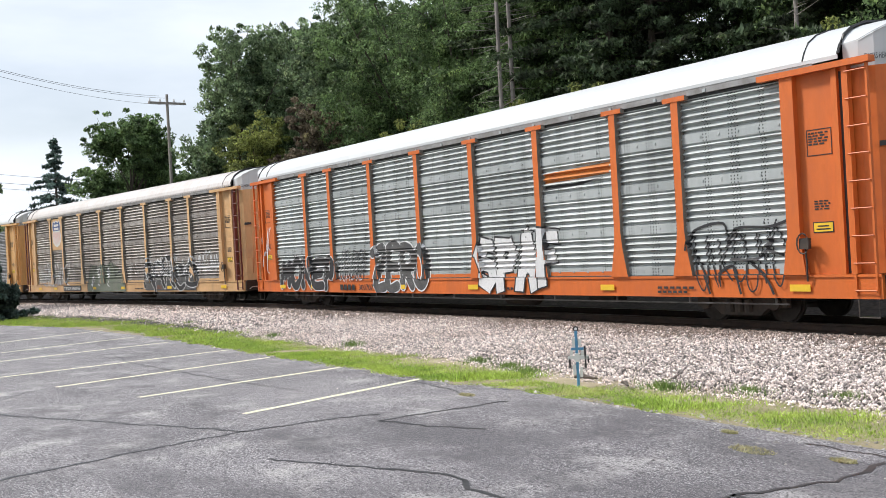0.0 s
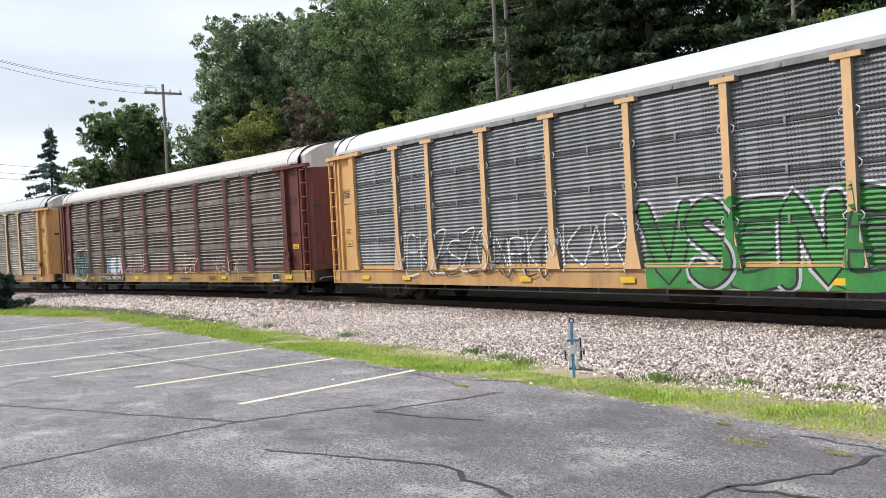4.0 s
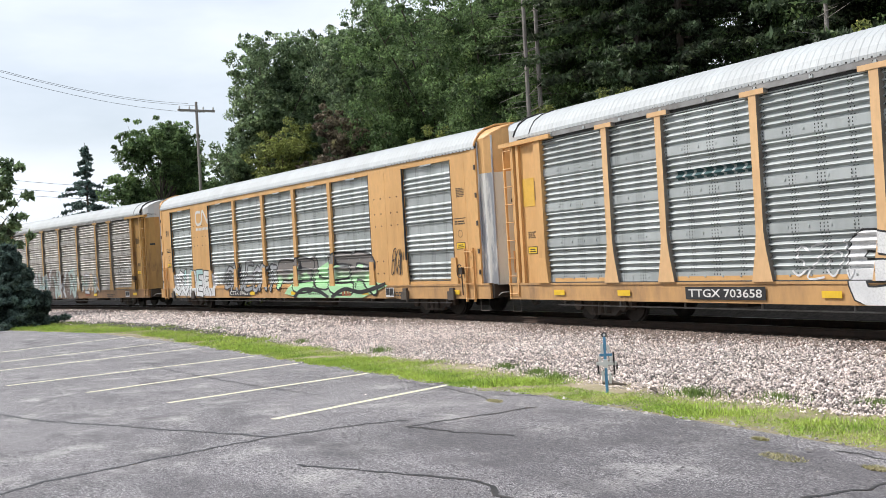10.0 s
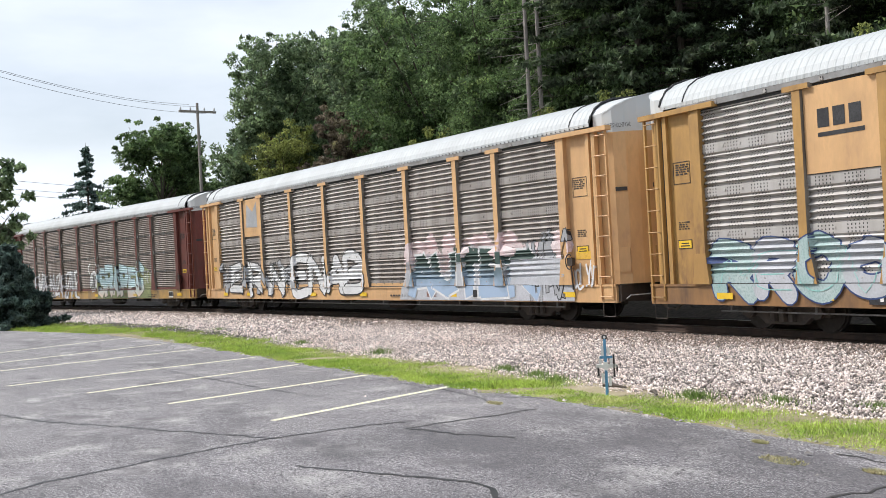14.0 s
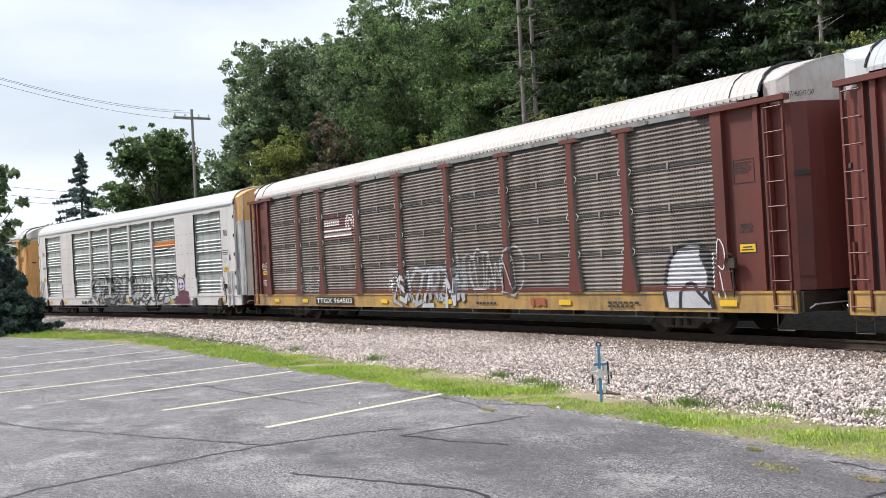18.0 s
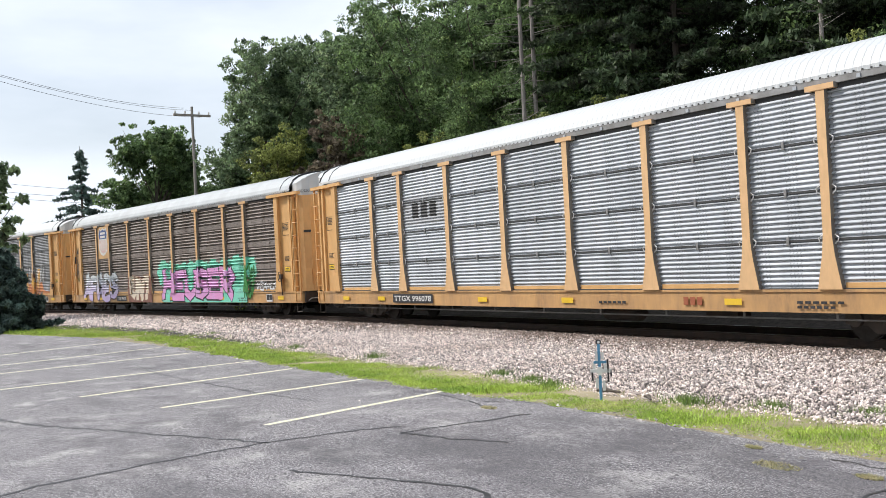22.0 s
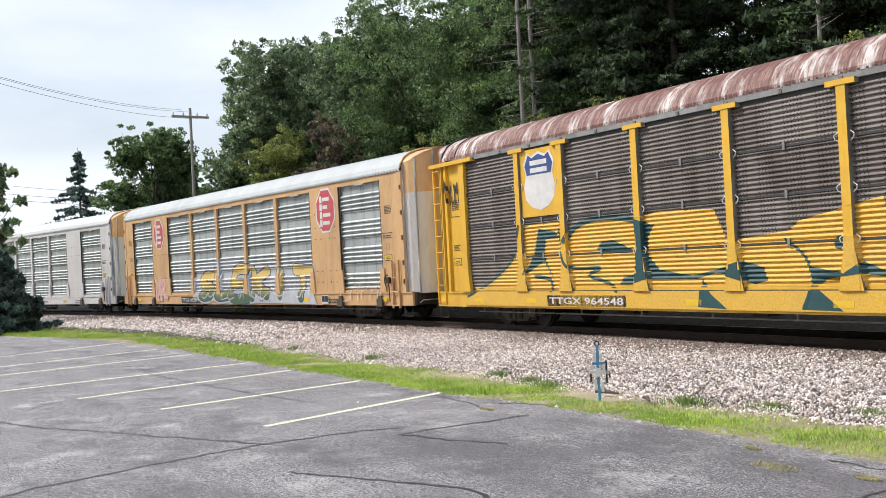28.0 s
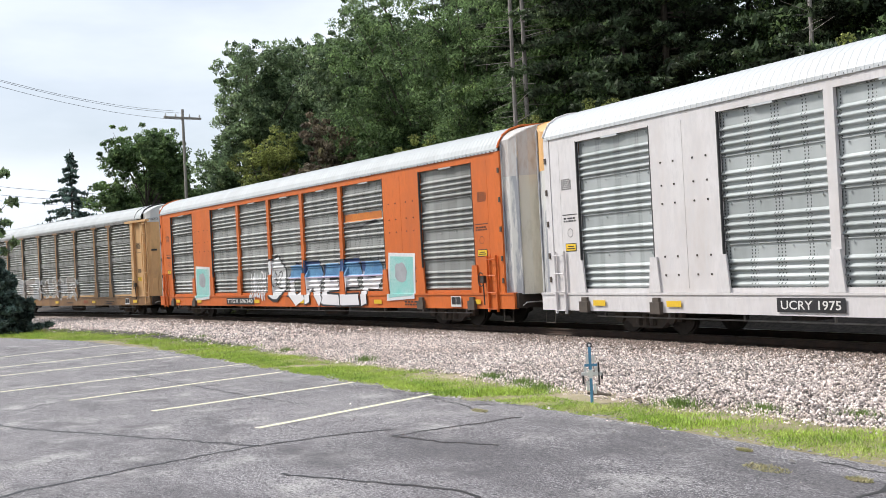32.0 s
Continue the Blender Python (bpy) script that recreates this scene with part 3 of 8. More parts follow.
def build_marker():
    base = Vector((-12.22, 8.44, 0))
    ob = tagged(new("marker_post", None), "blue and white painted steel rod marker with clamp in the ballast", "marker post")
    ob.location = base
    ob.rotation_euler[2] = radians(55)
    child("rod", mesh_of("rod", *tube_data([(0, 0, -0.1), (0, 0, 0.82)], 0.021, 8), M_BLUE), ob)
    child("cap", mesh_of("cap", *join(disc_data((0, 0.845), 0.038, -0.012, 0.012, 14)), M_BLACK), ob, "round black cap with a pale centre")
    child("cap_centre", mesh_of("cap_centre", *disc_data((0, 0.845), 0.02, -0.016, -0.0125, 12), M_WHITE), ob)
    child("white_band", mesh_of("white_band", *tube_data([(0, 0, 0.7), (0, 0, 0.8)], 0.0205, 8), M_WHITE), ob)
    child("clamp", mesh_of("clamp", *join(box_data(-0.13, 0.16, -0.02, 0.02, 0.415, 0.465), box_data(-0.032, 0.032, -0.035, 0.035, 0.38, 0.5)), M_WHITE), ob, "pale blue clamp across the rod")
    child("arm", mesh_of("arm", *box_data(-0.08, 0.1, -0.015, 0.015, 0.545, 0.58), M_BLUE), ob)
    for x, z0, z1 in ((-0.105, 0.3, 0.43), (0.115, 0.28, 0.6), (0.155, 0.36, 0.45)):
        child("bolt", mesh_of("bolt", *box_data(x - 0.012, x + 0.012, -0.02, 0.02, z0, z1), M_BLACK), ob)
    for x, z0, z1 in ((-0.045, 0.2, 0.34), (0.05, 0.16, 0.3), (-0.04, 0.56, 0.72), (0.045, 0.6, 0.7), (-0.075, 0.47, 0.56), (0.08, 0.47, 0.54)):
        child("reflective_strip", mesh_of("reflective_strip", *box_data(x - 0.02, x + 0.02, -0.012, 0.004, z0, z1), M_WHITE), ob)
    child("foot", mesh_of("foot", *box_data(-0.045, 0.045, -0.04, 0.04, -0.04, 0.02), M_WHITE), ob, "chalky base of the rod")
    for i, (s, off, L) in enumerate(((-12.9, 7.62, 0.42), (-11.9, 7.7, 0.36), (-8.7, 4.2, 0.3), (-6.6, 6.8, 0.4))):
        c = beside(s, off, 0.09)
        rng = random.Random(i)
        st = new("wood_debris", mesh_of("wood_debris", *tube_data([(-L / 2, 0, 0), (-0.05, 0.02, 0.01), (L / 2, -0.02, 0)], [0.02, 0.032, 0.015], 6), M_BARK))
        st.matrix_basis = Matrix.Translation(c) @ Matrix.Rotation(rng.uniform(-0.5, 0.5), 4, "Z")
        tagged(st, "dark broken wood scrap lying on the stones", "debris", "wood scraps")

# ---- trees ----
def leaf_cloud(rng, centres, radii, per, size, droop=0.0, long=1.5):
    """Small folded leaves round clump centres: (n*4) vertices, quads."""
    c = np.repeat(centres, per, 0)
    r = np.repeat(radii, per, 0)
    n = len(c)
    d = rng.normal(0, 1, (n, 3))
    d /= np.linalg.norm(d, axis=1)[:, None]
    d *= (rng.uniform(0.25, 1, n) ** 0.5)[:, None]
    p = c + d * r
    u = rng.normal(0, 1, (n, 3)) + d * 0.5
    u[:, 2] -= droop
    u /= np.linalg.norm(u, axis=1)[:, None]
    w = np.cross(u, rng.normal(0, 1, (n, 3)))
    w /= np.linalg.norm(w, axis=1)[:, None]
    nn = np.cross(u, w)
    s = size * rng.lognormal(0, 0.3, n)[:, None]
    v = np.stack([p - u * s * long * 0.5, p + w * s * 0.5 + nn * s * 0.12, p + u * s * long * 0.5, p - w * s * 0.5 + nn * s * 0.12], 1)
    return v.reshape(-1, 3), np.arange(4 * n).reshape(-1, 4)


def broadleaf(name, rng, height, spread, low, mat, label, leaf=0.2, clumps=150, per=90, lean=0.0):
    """A broad tree: trunk with limbs, crown of leaf clumps with gaps. Built at the origin."""
    tree = tagged(new(name, None), label, "tree", "trees along the railway")
    mids, limbs = [], []
    top = height * 0.72
    trunk = [(lean * t * height * 0.3 + rng.normal(0, 0.06) * t, rng.normal(0, 0.06) * t, height * 0.78 * t - 0.1) for t in np.linspace(0, 1, 7)]
    r0 = height * 0.0105
    limbs.append(tube_data(trunk, [r0 * (1.25 - 1.1 * t) for t in np.linspace(0, 1, 7)], 8))
    centres, radii = [], []
    lobes = []
    for k in range(26):
        t = rng.uniform(low, 0.95)
        a = rng.uniform(0, 2 * math.pi)
        wide = spread * (math.sin(math.pi * min(1, max(0.06, (t - low) / (1.02 - low))) ** 0.8) ** 0.45) * rng.uniform(0.55, 1.0)
        b = Vector((math.cos(a) * wide + lean * t * height * 0.3, math.sin(a) * wide, height * t))
        h = max(0.15, t - 0.22)
        s = Vector((lean * h * height * 0.3, 0, height * h * 0.78))
        m = (s + b) / 2 + Vector((0, 0, 0.06 * height * rng.uniform(-0.3, 0.6)))
        limbs.append(tube_data([s, m, b], [r0 * 0.42, r0 * 0.24, r0 * 0.07], 5))
        lobes.append((b, m))
        for j in range(3):
            q = m.lerp(b, rng.uniform(0.0, 0.7))
            tip = q + Vector((rng.normal(0, 0.2), rng.normal(0, 0.2), rng.uniform(-0.06, 0.2))) * spread
            limbs.append(tube_data([q, (q + tip) / 2 + Vector((0, 0, 0.03 * spread)), tip], [r0 * 0.16, r0 * 0.1, r0 * 0.04], 4))
            lobes.append((tip, q))
    for k in range(clumps):
        b, m = lobes[rng.integers(len(lobes))]
        q = m.lerp(b, rng.uniform(0.3, 1.04))
        off = Vector(np.clip(rng.normal(0, 1, 3), -1.3, 1.3)) * spread * 0.15
        centres.append(q + off)
        g = spread * rng.uniform(0.04, 0.12)
        radii.append((g * 1.25, g * 1.25, g * 0.8))
    v, f = leaf_cloud(rng, np.array([tuple(c) for c in centres]), np.array(radii), per, leaf, 0.35, 2.1)
    keep = v.reshape(-1, 4, 3)[:, :, 2].min(1) > 0.05
    v = v.reshape(-1, 4, 3)[keep].reshape(-1, 3)
    f = np.arange(len(v)).reshape(-1, 4)
    child("trunk", mesh_of("trunk", *join(*limbs), M_BARK), tree)
    stuff("crown", v, f, mat, "", "", tree)
    return tree


def conifer(name, rng, height, spread, low, mat, label, whorls=26, per=60, leaf=0.16, girth=0.0, up=-0.12, dead=0, ragged=0.75, bulk=0.16, bark=None):
    """A pine or spruce: straight trunk, whorled branches with needle tufts."""
    tree = tagged(new(name, None), label, "tree", "trees along the railway")
    r0 = girth or height * 0.0125
    limbs = [tube_data([(0, 0, -0.1), (0.02 * height * 0.1, 0, height * 0.5), (0, 0, height)], [r0, r0 * 0.7, r0 * 0.08], 8)]
    cs, rs = [], []
    for k in range(whorls):
        t = low + (1 - low) * (k + rng.uniform(-0.3, 0.3)) / whorls
        t = min(0.99, max(low, t))
        reach = spread * (1 - (t - low) / (1.0 - low)) ** 0.85 * rng.uniform(ragged, 1.1) + 0.15
        arms = 5 if height > 6 else 6
        a0 = rng.uniform(0, 6.28)
        for j in range(arms):
            a = a0 + 2 * math.pi * j / arms + rng.uniform(-0.35, 0.35)
            L = reach * rng.uniform(ragged - 0.05, 1.1)
            root = height * min(0.985, t + rng.uniform(-0.6, 0.6) * (1 - low) / whorls)
            e = (math.cos(a) * L, math.sin(a) * L, root + up * L * rng.uniform(0.4, 1.4))
            limbs.append(tube_data([(0, 0, root), e], [r0 * 0.22 + 0.01, 0.008], 4))
            for q in np.linspace(0.3, 1.0, max(2, int(3 + L * 1.2))):
                g = 0.09 + bulk * L * (1.15 - q)
                cs.append((e[0] * q, e[1] * q, root + (e[2] - root) * q))
                rs.append((g * 1.2, g * 1.2, g * 0.45 + 0.03))
    for k in range(dead):
        h, a, L = height * rng.uniform(0.12, low), rng.uniform(0, 6.28), rng.uniform(0.3, 1.7)
        limbs.append(tube_data([(0, 0, h), (math.cos(a) * L, math.sin(a) * L, h + rng.uniform(-0.25, 0.2) * L)], [0.014, 0.005], 4))
    v, f = leaf_cloud(rng, np.array(cs), np.array(rs), per, leaf, droop=0.3, long=2.6)
    child("trunk", mesh_of("trunk", *join(*limbs), bark or M_BARK), tree)
    stuff("crown", v, f, mat, "", "", tree)
    return tree


def at_view(az, dist):
    return (-math.cos(radians(az)) * dist, math.sin(radians(az)) * dist)


def build_trees():
    rng = np.random.default_rng(21)

    def put(tree, az, dist, turn=0.0, size=1.0):
        x, y = at_view(az, dist)
        tree.matrix_basis = Matrix.Translation((x, y, -0.05)) @ Matrix.Rotation(turn, 4, "Z") @ Matrix.Scale(size, 4)
        return tree

    def again(tree, az, dist, turn, size=1.0, label=""):
        t = copy_thing(tree, Matrix.Identity(4))
        put(t, az, dist, turn, size)
        return tagged(t, label)

    def behind(az, gap):
        """The distance at which a line of sight has come gap metres beyond the track."""
        d = 12.0
        while d < 120:
            x, y = at_view(az, d)
            if y - track_y(x) > gap:
                return d
            d += 0.25
        return d

    # far group on the open side
    oak = put(broadleaf("broadleaf_tree", rng, 14.4, 3.75, 0.26, M_LEAF_A, "rounded dark green broadleaf tree beyond the track", 0.095, 1300, 62), 11.15, 84, 0.0, 1.04)
    again(oak, 13.6, 88, 1.3, 0.74, "small rounded green tree beside the utility pole")
    again(oak, 14.9, 86, 4.3, 0.7, "small rounded green tree behind the train")
    again(oak, 11.9, 90, 2.6, 0.82)
    put(conifer("spruce_tree", rng, 15.2, 6.6, 0.08, M_SPRUCE, "tall thin spruce with drooping gappy branches", 26, 15, 0.17, up=-0.2, ragged=0.42, bulk=0.045), 7.45, 108)
    # the near broadleaf wood
    tall = put(broadleaf("broadleaf_tree", rng, 17.5, 3.5, 0.12, M_LEAF_B, "tall leafy ash tree at the wood's open edge", 0.085, 1150, 62, 0.03), 16.9, 58, 0.0, 0.92)
    for az, gap, k in ((18.5, 14, 0.9), (19.8, 13, 1.05), (20.9, 9, 0.72), (22.8, 9, 0.85), (24.0, 14, 1.1)):
        again(tall, az, behind(az, gap), rng.uniform(0, 6.28), k)
    airy = put(broadleaf("broadleaf_tree", rng, 19.0, 4.0, 0.4, M_LEAF_B, "tall thinly leaved tree with bare limbs against the sky", 0.075, 330, 60), 21.0, behind(21.0, 13))
    again(airy, 22.3, behind(22.3, 16), 2.4, 1.12)
    dense = put(broadleaf("broadleaf_tree", rng, 17.0, 4.6, 0.2, M_LEAF_A, "tall dense dark green broadleaf tree", 0.066, 1000, 92), 26.2, behind(26.2, 9))
    pine = put(conifer("pine_tree", rng, 24.0, 4.0, 0.3, M_NEEDLE, "tall dark pine with dense upper boughs", 26, 60, 0.085, dead=26, girth=0.17), 29.5, behind(29.5, 14))
    for az, gap, k in ((25.0, 15, 1.0), (23.8, 9, 0.7), (29.0, 8, 0.92), (32.3, 11, 1.0), (35.5, 9, 0.95), (37.8, 10, 1.0), (48.5, 12, 0.95), (28, 20, 1.15), (53, 10, 1)):
        again(dense, az, behind(az, gap), rng.uniform(0, 6.28), k)
    for az, gap, k in ((33.8, 9, 1.0), (37.3, 8, 1.05), (39.6, 8, 0.95), (44.0, 11, 0.9), (48.4, 9, 1.0), (51, 9, 1.1), (31.2, 16, 1.1), (35.6, 15, 1.05)):
        again(pine, az, behind(az, gap), rng.uniform(0, 6.28), k)
    # bare pine trunks in front of the wood
    bare = put(conifer("pine_tree", rng, 23.0, 2.6, 0.66, M_NEEDLE, "tall pine with a long bare grey trunk and dead twigs", 12, 45, 0.2, dead=110, girth=0.1, bark=M_PALE_BARK), 31.25, behind(31.25, 5))
    again(bare, 31.9, behind(31.9, 5.4), 2.0, 1.03)
    again(bare, 33.4, behind(33.4, 9), 4.0, 0.9)
    again(bare, 46.9, behind(46.9, 6), 1.0, 0.8)
    # unseen trees round the car park, added to darken reflections and low sky light
    for k, (x, y) in enumerate(((-68, -13), (-60, -20), (-52, -27), (-43, -30), (-34, -33), (-24, -32), (-14, -35), (-4, -33), (7, -36), (18, -33), (29, -35), (41, -31), (52, -26))):
        t = copy_thing(dense if k % 3 else tall, Matrix.Identity(4))
        t.matrix_basis = Matrix.Translation((x, y, -0.1)) @ Matrix.Rotation(k * 1.7, 4, "Z") @ Matrix.Scale(1.0 + 0.08 * (k % 4), 4)
        tagged(t, "tall dark green tree, unseen, added to darken reflections in the train")
    # shrubs along the line behind the train
    shrub = put(broadleaf("shrub", rng, 9.8, 3.0, 0.02, M_LEAF_C, "bright green shrub behind the train", 0.06, 560, 90), 17.7, behind(17.7, 4.6))
    purple = put(broadleaf("shrub", rng, 10.2, 2.2, 0.02, M_LEAF_D, "dull purple green shrub behind the train", 0.07, 360, 80), 20.9, behind(20.9, 4.6))
    for az, gap, k in ((16.4, 6, 0.66), (15.0, 7, 0.5), (24, 6, 0.7), (27, 6, 0.8), (30, 6, 0.72), (33.5, 6, 0.78), (37, 6, 0.78), (41, 6, 0.72), (45, 6, 0.7), (49, 6, 0.78)):
        again(shrub, az, behind(az, gap), rng.uniform(0, 6.28), k)
    # the ash tip and the blue spruce at the open end
    put(broadleaf("broadleaf_tree", rng, 9.4, 2.9, 0.3, M_LEAF_B, "leafy ash branch tips at the end of the car park", 0.16, 150, 60), 2.2, 62)
    put(conifer("blue_spruce", rng, 3.6, 2.0, 0.02, M_SPRUCE, "young dense blue spruce on the verge by the track", 22, 110, 0.1, up=0.1), 3.4, 49)


def build_pole():
    x, y = at_view(13.24, 66)
    pole = tagged(new("utility_pole", None), "weathered wooden utility pole with one crossarm", "utility pole")
    pole.location = (x, y, 0)
    child("shaft", mesh_of("shaft", *tube_data([(0, 0, -0.1), (0, 0, 12.4)], [0.12, 0.08], 10), M_POLE), pole)
    arm = child("crossarm", mesh_of("crossarm", *box_data(-1.2, 1.2, -0.06, 0.06, 11.8, 11.93), M_POLE), pole)
    arm.rotation_euler[2] = radians(100)
    for u in (-1.1, -0.45, 0.45, 1.1):
        ins = child("insulator", mesh_of("insulator", *tube_data([(u, 0, 11.93), (u, 0, 12.0), (u, 0, 12.12)], [0.02, 0.06, 0.035], 8), M_WHITE), pole)
        ins.rotation_euler[2] = radians(100)
    near_end = Vector(at_view(2.4, 46) + (0,))
    for k, (dz, za) in enumerate(((0.25, 11.25), (0.12, 11.05), (-0.3, 10.7))):
        a = Vector((x, y - 0.5 + 0.5 * k, 12.05 + dz))
        b = near_end + Vector((0, 0.5 * k, za))
        b = a + (b - a) * 1.25
        pts = [a.lerp(b, t) - Vector((0, 0, 0.5 * 4 * t * (1 - t))) for t in np.linspace(0, 1, 13)]
        tagged(new("overhead_wire", mesh_of("overhead_wire", *tube_data(pts, 0.009, 5), M_WIRE)), "thin dark overhead wire", "wire", "overhead wires")
    for k, za in enumerate((9.85, 9.2, 8.75)):
        b, a = Vector(at_view(1.2, 84) + (za + 0.2,)), Vector(at_view(13.5, 104) + (za + 0.1,))
        pts = [a.lerp(b, t) - Vector((0, 0, 0.4 * 4 * t * (1 - t))) for t in np.linspace(0, 1, 13)]
        tagged(new("overhead_wire", mesh_of("overhead_wire", *tube_data(pts, 0.014, 5), M_WIRE)), "thin dark wire passing behind the trees", "wire", "overhead wires")

# ---- railcars ----
HALF = 1.5            # half the width over the side screens
SILL_LOW, SILL_TOP, EAVE = 0.53, 0.97, 4.8
POSTS = [-8.99, -7.06, -4.24, -1.41, 1.41, 4.24, 7.06, 8.99]
PANEL_END = 11.69
BAYS_A = list(zip([-PANEL_END, *POSTS], [*POSTS, PANEL_END]))
BAYS_B = [(-11.9, -9.2), (-7.1, -4.39), (-4.17, -1.51), (-1.29, 1.29), (1.51, 4.17), (4.39, 7.1), (9.2, 11.9)]
SHEET_TOP = 4.63
MESHES = {}


def cached(key, make):
    if key not in MESHES:
        MESHES[key] = make()
    return MESHES[key]


def plain(name, mat, *boxes):
    return cached((name, mat.name, boxes), lambda: mesh_of(name, *join(*[box_data(*b) for b in boxes]), mat))


def sheet_profile(style, height):
    """(depth behind the outer face, height) of a screen sheet from its foot to its top."""
    if style == "round":
        prof = [(0.06, 0.0)]
        step = height * 0.68 / 4
        for k in range(4):
            z = 0.02 + k * step
            prof += [(0.06, z + 0.001), (0.028, z + step * 0.08), (0.0, z + step * 0.22), (0.0, z + step * 0.34), (0.026, z + step * 0.5), (0.06, z + step * 0.68)]
        prof += [(0.06, height - 0.03), (0.03, height - 0.026), (0.03, height - 0.006), (0.06, height - 0.004)]
    elif style == "wide":
        prof = [(0.0, 0.0), (0.0, 0.2)]
        z, step = 0.2, (height - 0.22) / 5
        for k in range(5):
            prof += [(0.07, z + 0.012), (0.07, z + step * 0.38), (0.004, z + step * 0.5), (-0.006, z + step * 0.6), (0.01, z + step * 0.72), (0.045, z + step * 0.9)]
            z += step
        prof += [(0.0, height)]
    else:
        prof = [(0.012, 0.0), (0.0, 0.012)]
        n = 9
        step = (height - 0.045) / n
        for k in range(n):
            z = 0.015 + k * step
            prof += [(0.036, z + step * 0.12), (0.036, z + step * 0.42), (0.0, z + step * 0.56), (0.0, z + step * 0.7), (0.02, z + step * 0.9)]
        prof += [(0.03, height - 0.028)]
    return prof


def sheet_data(style, width, height):
    """One screen sheet: horizontal ridges, bolts on its flat band. Outer face towards -y, x centred, z from 0."""
    prof = sheet_profile(style, height)
    v, f = [], []
    for y, z in prof:
        v += [(-width / 2, y, z), (width / 2, y, z)]
    for i in range(len(prof) - 1):
        f.append((2 * i, 2 * i + 1, 2 * i + 3, 2 * i + 2))
    if style == "round":
        bolts = [box_data(x - 0.018, x + 0.018, 0.028, 0.045, height - 0.11, height - 0.075) for x in np.linspace(-width / 2 + 0.2, width / 2 - 0.2, 4)]
        return join((v, f), *bolts)
    if style == "wide":
        n = max(2, round(width / 0.48))
        bolts = [box_data(x - 0.022, x + 0.022, -0.014, 0.0, 0.085, 0.125) for x in np.linspace(-width / 2 + 0.12, width / 2 - 0.12, n)]
        return join((v, f), *bolts)
    return v, f


def sheets(parent, bays, style, mat, low, high, inset=0.0, skip=()):
    rows = 4
    h = (high - low) / rows
    for side in (1, -1):
        for b, (x0, x1) in enumerate(bays):
            w = x1 - x0
            me = cached(("sheet", style, round(w, 2), round(h, 3), mat.name), lambda: mesh_of("screen_panel", *sheet_data(style, w, h), mat))
            for r in range(rows):
                if (side, b, r) in skip:
                    continue
                child("screen_panel", me, parent, m=Matrix.Translation((side * (x0 + x1) / 2 if side > 0 else (x0 + x1) / 2, -side * (HALF - inset), low + r * h)) @ Matrix.Rotation(0 if side > 0 else math.pi, 4, "Z"))


def roof_data(ribs, x0, x1, drop=0.0):
    """The barrel roof with its cross ribs."""
    prof = [(1.53, EAVE + 0.02), (1.53, EAVE + 0.1), (1.47, EAVE + 0.24), (1.33, EAVE + 0.44), (1.08, EAVE + 0.6), (0.7, EAVE + 0.72), (0.3, EAVE + 0.78)]
    prof = prof + [(-y, z) for y, z in prof[::-1]]
    v, f = [], []
    if ribs:
        n = int((x1 - x0) / 0.18)
        xs = []
        for k in range(n):
            a = x0 + (x1 - x0) * k / n
            st = (x1 - x0) / n
            xs += [(a, 0), (a + st * 0.5, 0), (a + st * 0.6, 0.008), (a + st * 0.9, 0.008)]
        xs.append((x1, 0))
    else:
        xs = [(x, 0) for x in np.linspace(x0, x1, 11)]
    for x, o in xs:
        for j, (y, z) in enumerate(prof):
            a = math.atan2(z - (EAVE - 0.6), y)
            v.append((x, -y - math.cos(a) * o, z + math.sin(a) * o - (0 if 1 < j < len(prof) - 2 else o)))
    n = len(prof)
    for i in range(len(xs) - 1):
        for j in range(n - 1):
            f.append((i * n + j, (i + 1) * n + j, (i + 1) * n + j + 1, i * n + j + 1))
    return v, f


ROOF_LINE = [(1.6, EAVE + 0.02), (1.53, EAVE + 0.1), (1.47, EAVE + 0.24), (1.33, EAVE + 0.44), (1.08, EAVE + 0.6), (0.7, EAVE + 0.72), (0.3, EAVE + 0.78), (0.0, EAVE + 0.79)]


def roof_z(y):
    return float(np.interp(abs(y), [p[0] for p in ROOF_LINE[::-1]], [p[1] for p in ROOF_LINE[::-1]]))


def door_plan(x0, x1):
    """The curved outline of one end door leaf, from the side wall to the middle of the end."""
    return [(x0, 1.42), (x0 + 0.3, 1.4), (x0 + 0.55, 1.31), (x0 + 0.78, 1.12), (x0 + 0.93, 0.86), (x1, 0.5), (x1, 0.0)]


def door_data(e, side, z0, z1, x0=12.98, x1=14.05, folds=False, first=0, last=6):
    """A vertical strip of the end door. z1 None: up to the roof line."""
    plan = door_plan(x0, x1)[first:last + 1]
    if folds:
        q = []
        for i, (x, y) in enumerate(plan):
            q.append((x, y))
            if i < len(plan) - 1:
                xm, ym = (x + plan[i + 1][0]) / 2, (y + plan[i + 1][1]) / 2
                q += [(xm - 0.02, ym), (xm + 0.05, ym + 0.05), (xm + 0.07, ym + 0.03)]
        plan = q
    v, f = [], []
    for x, y in plan:
        v += [(e * x, side * y, z0), (e * x, side * y, roof_z(y) - 0.03 if z1 is None else z1)]
    for i in range(len(plan) - 1):
        f.append((2 * i, 2 * i + 2, 2 * i + 3, 2 * i + 1))
    return v, f


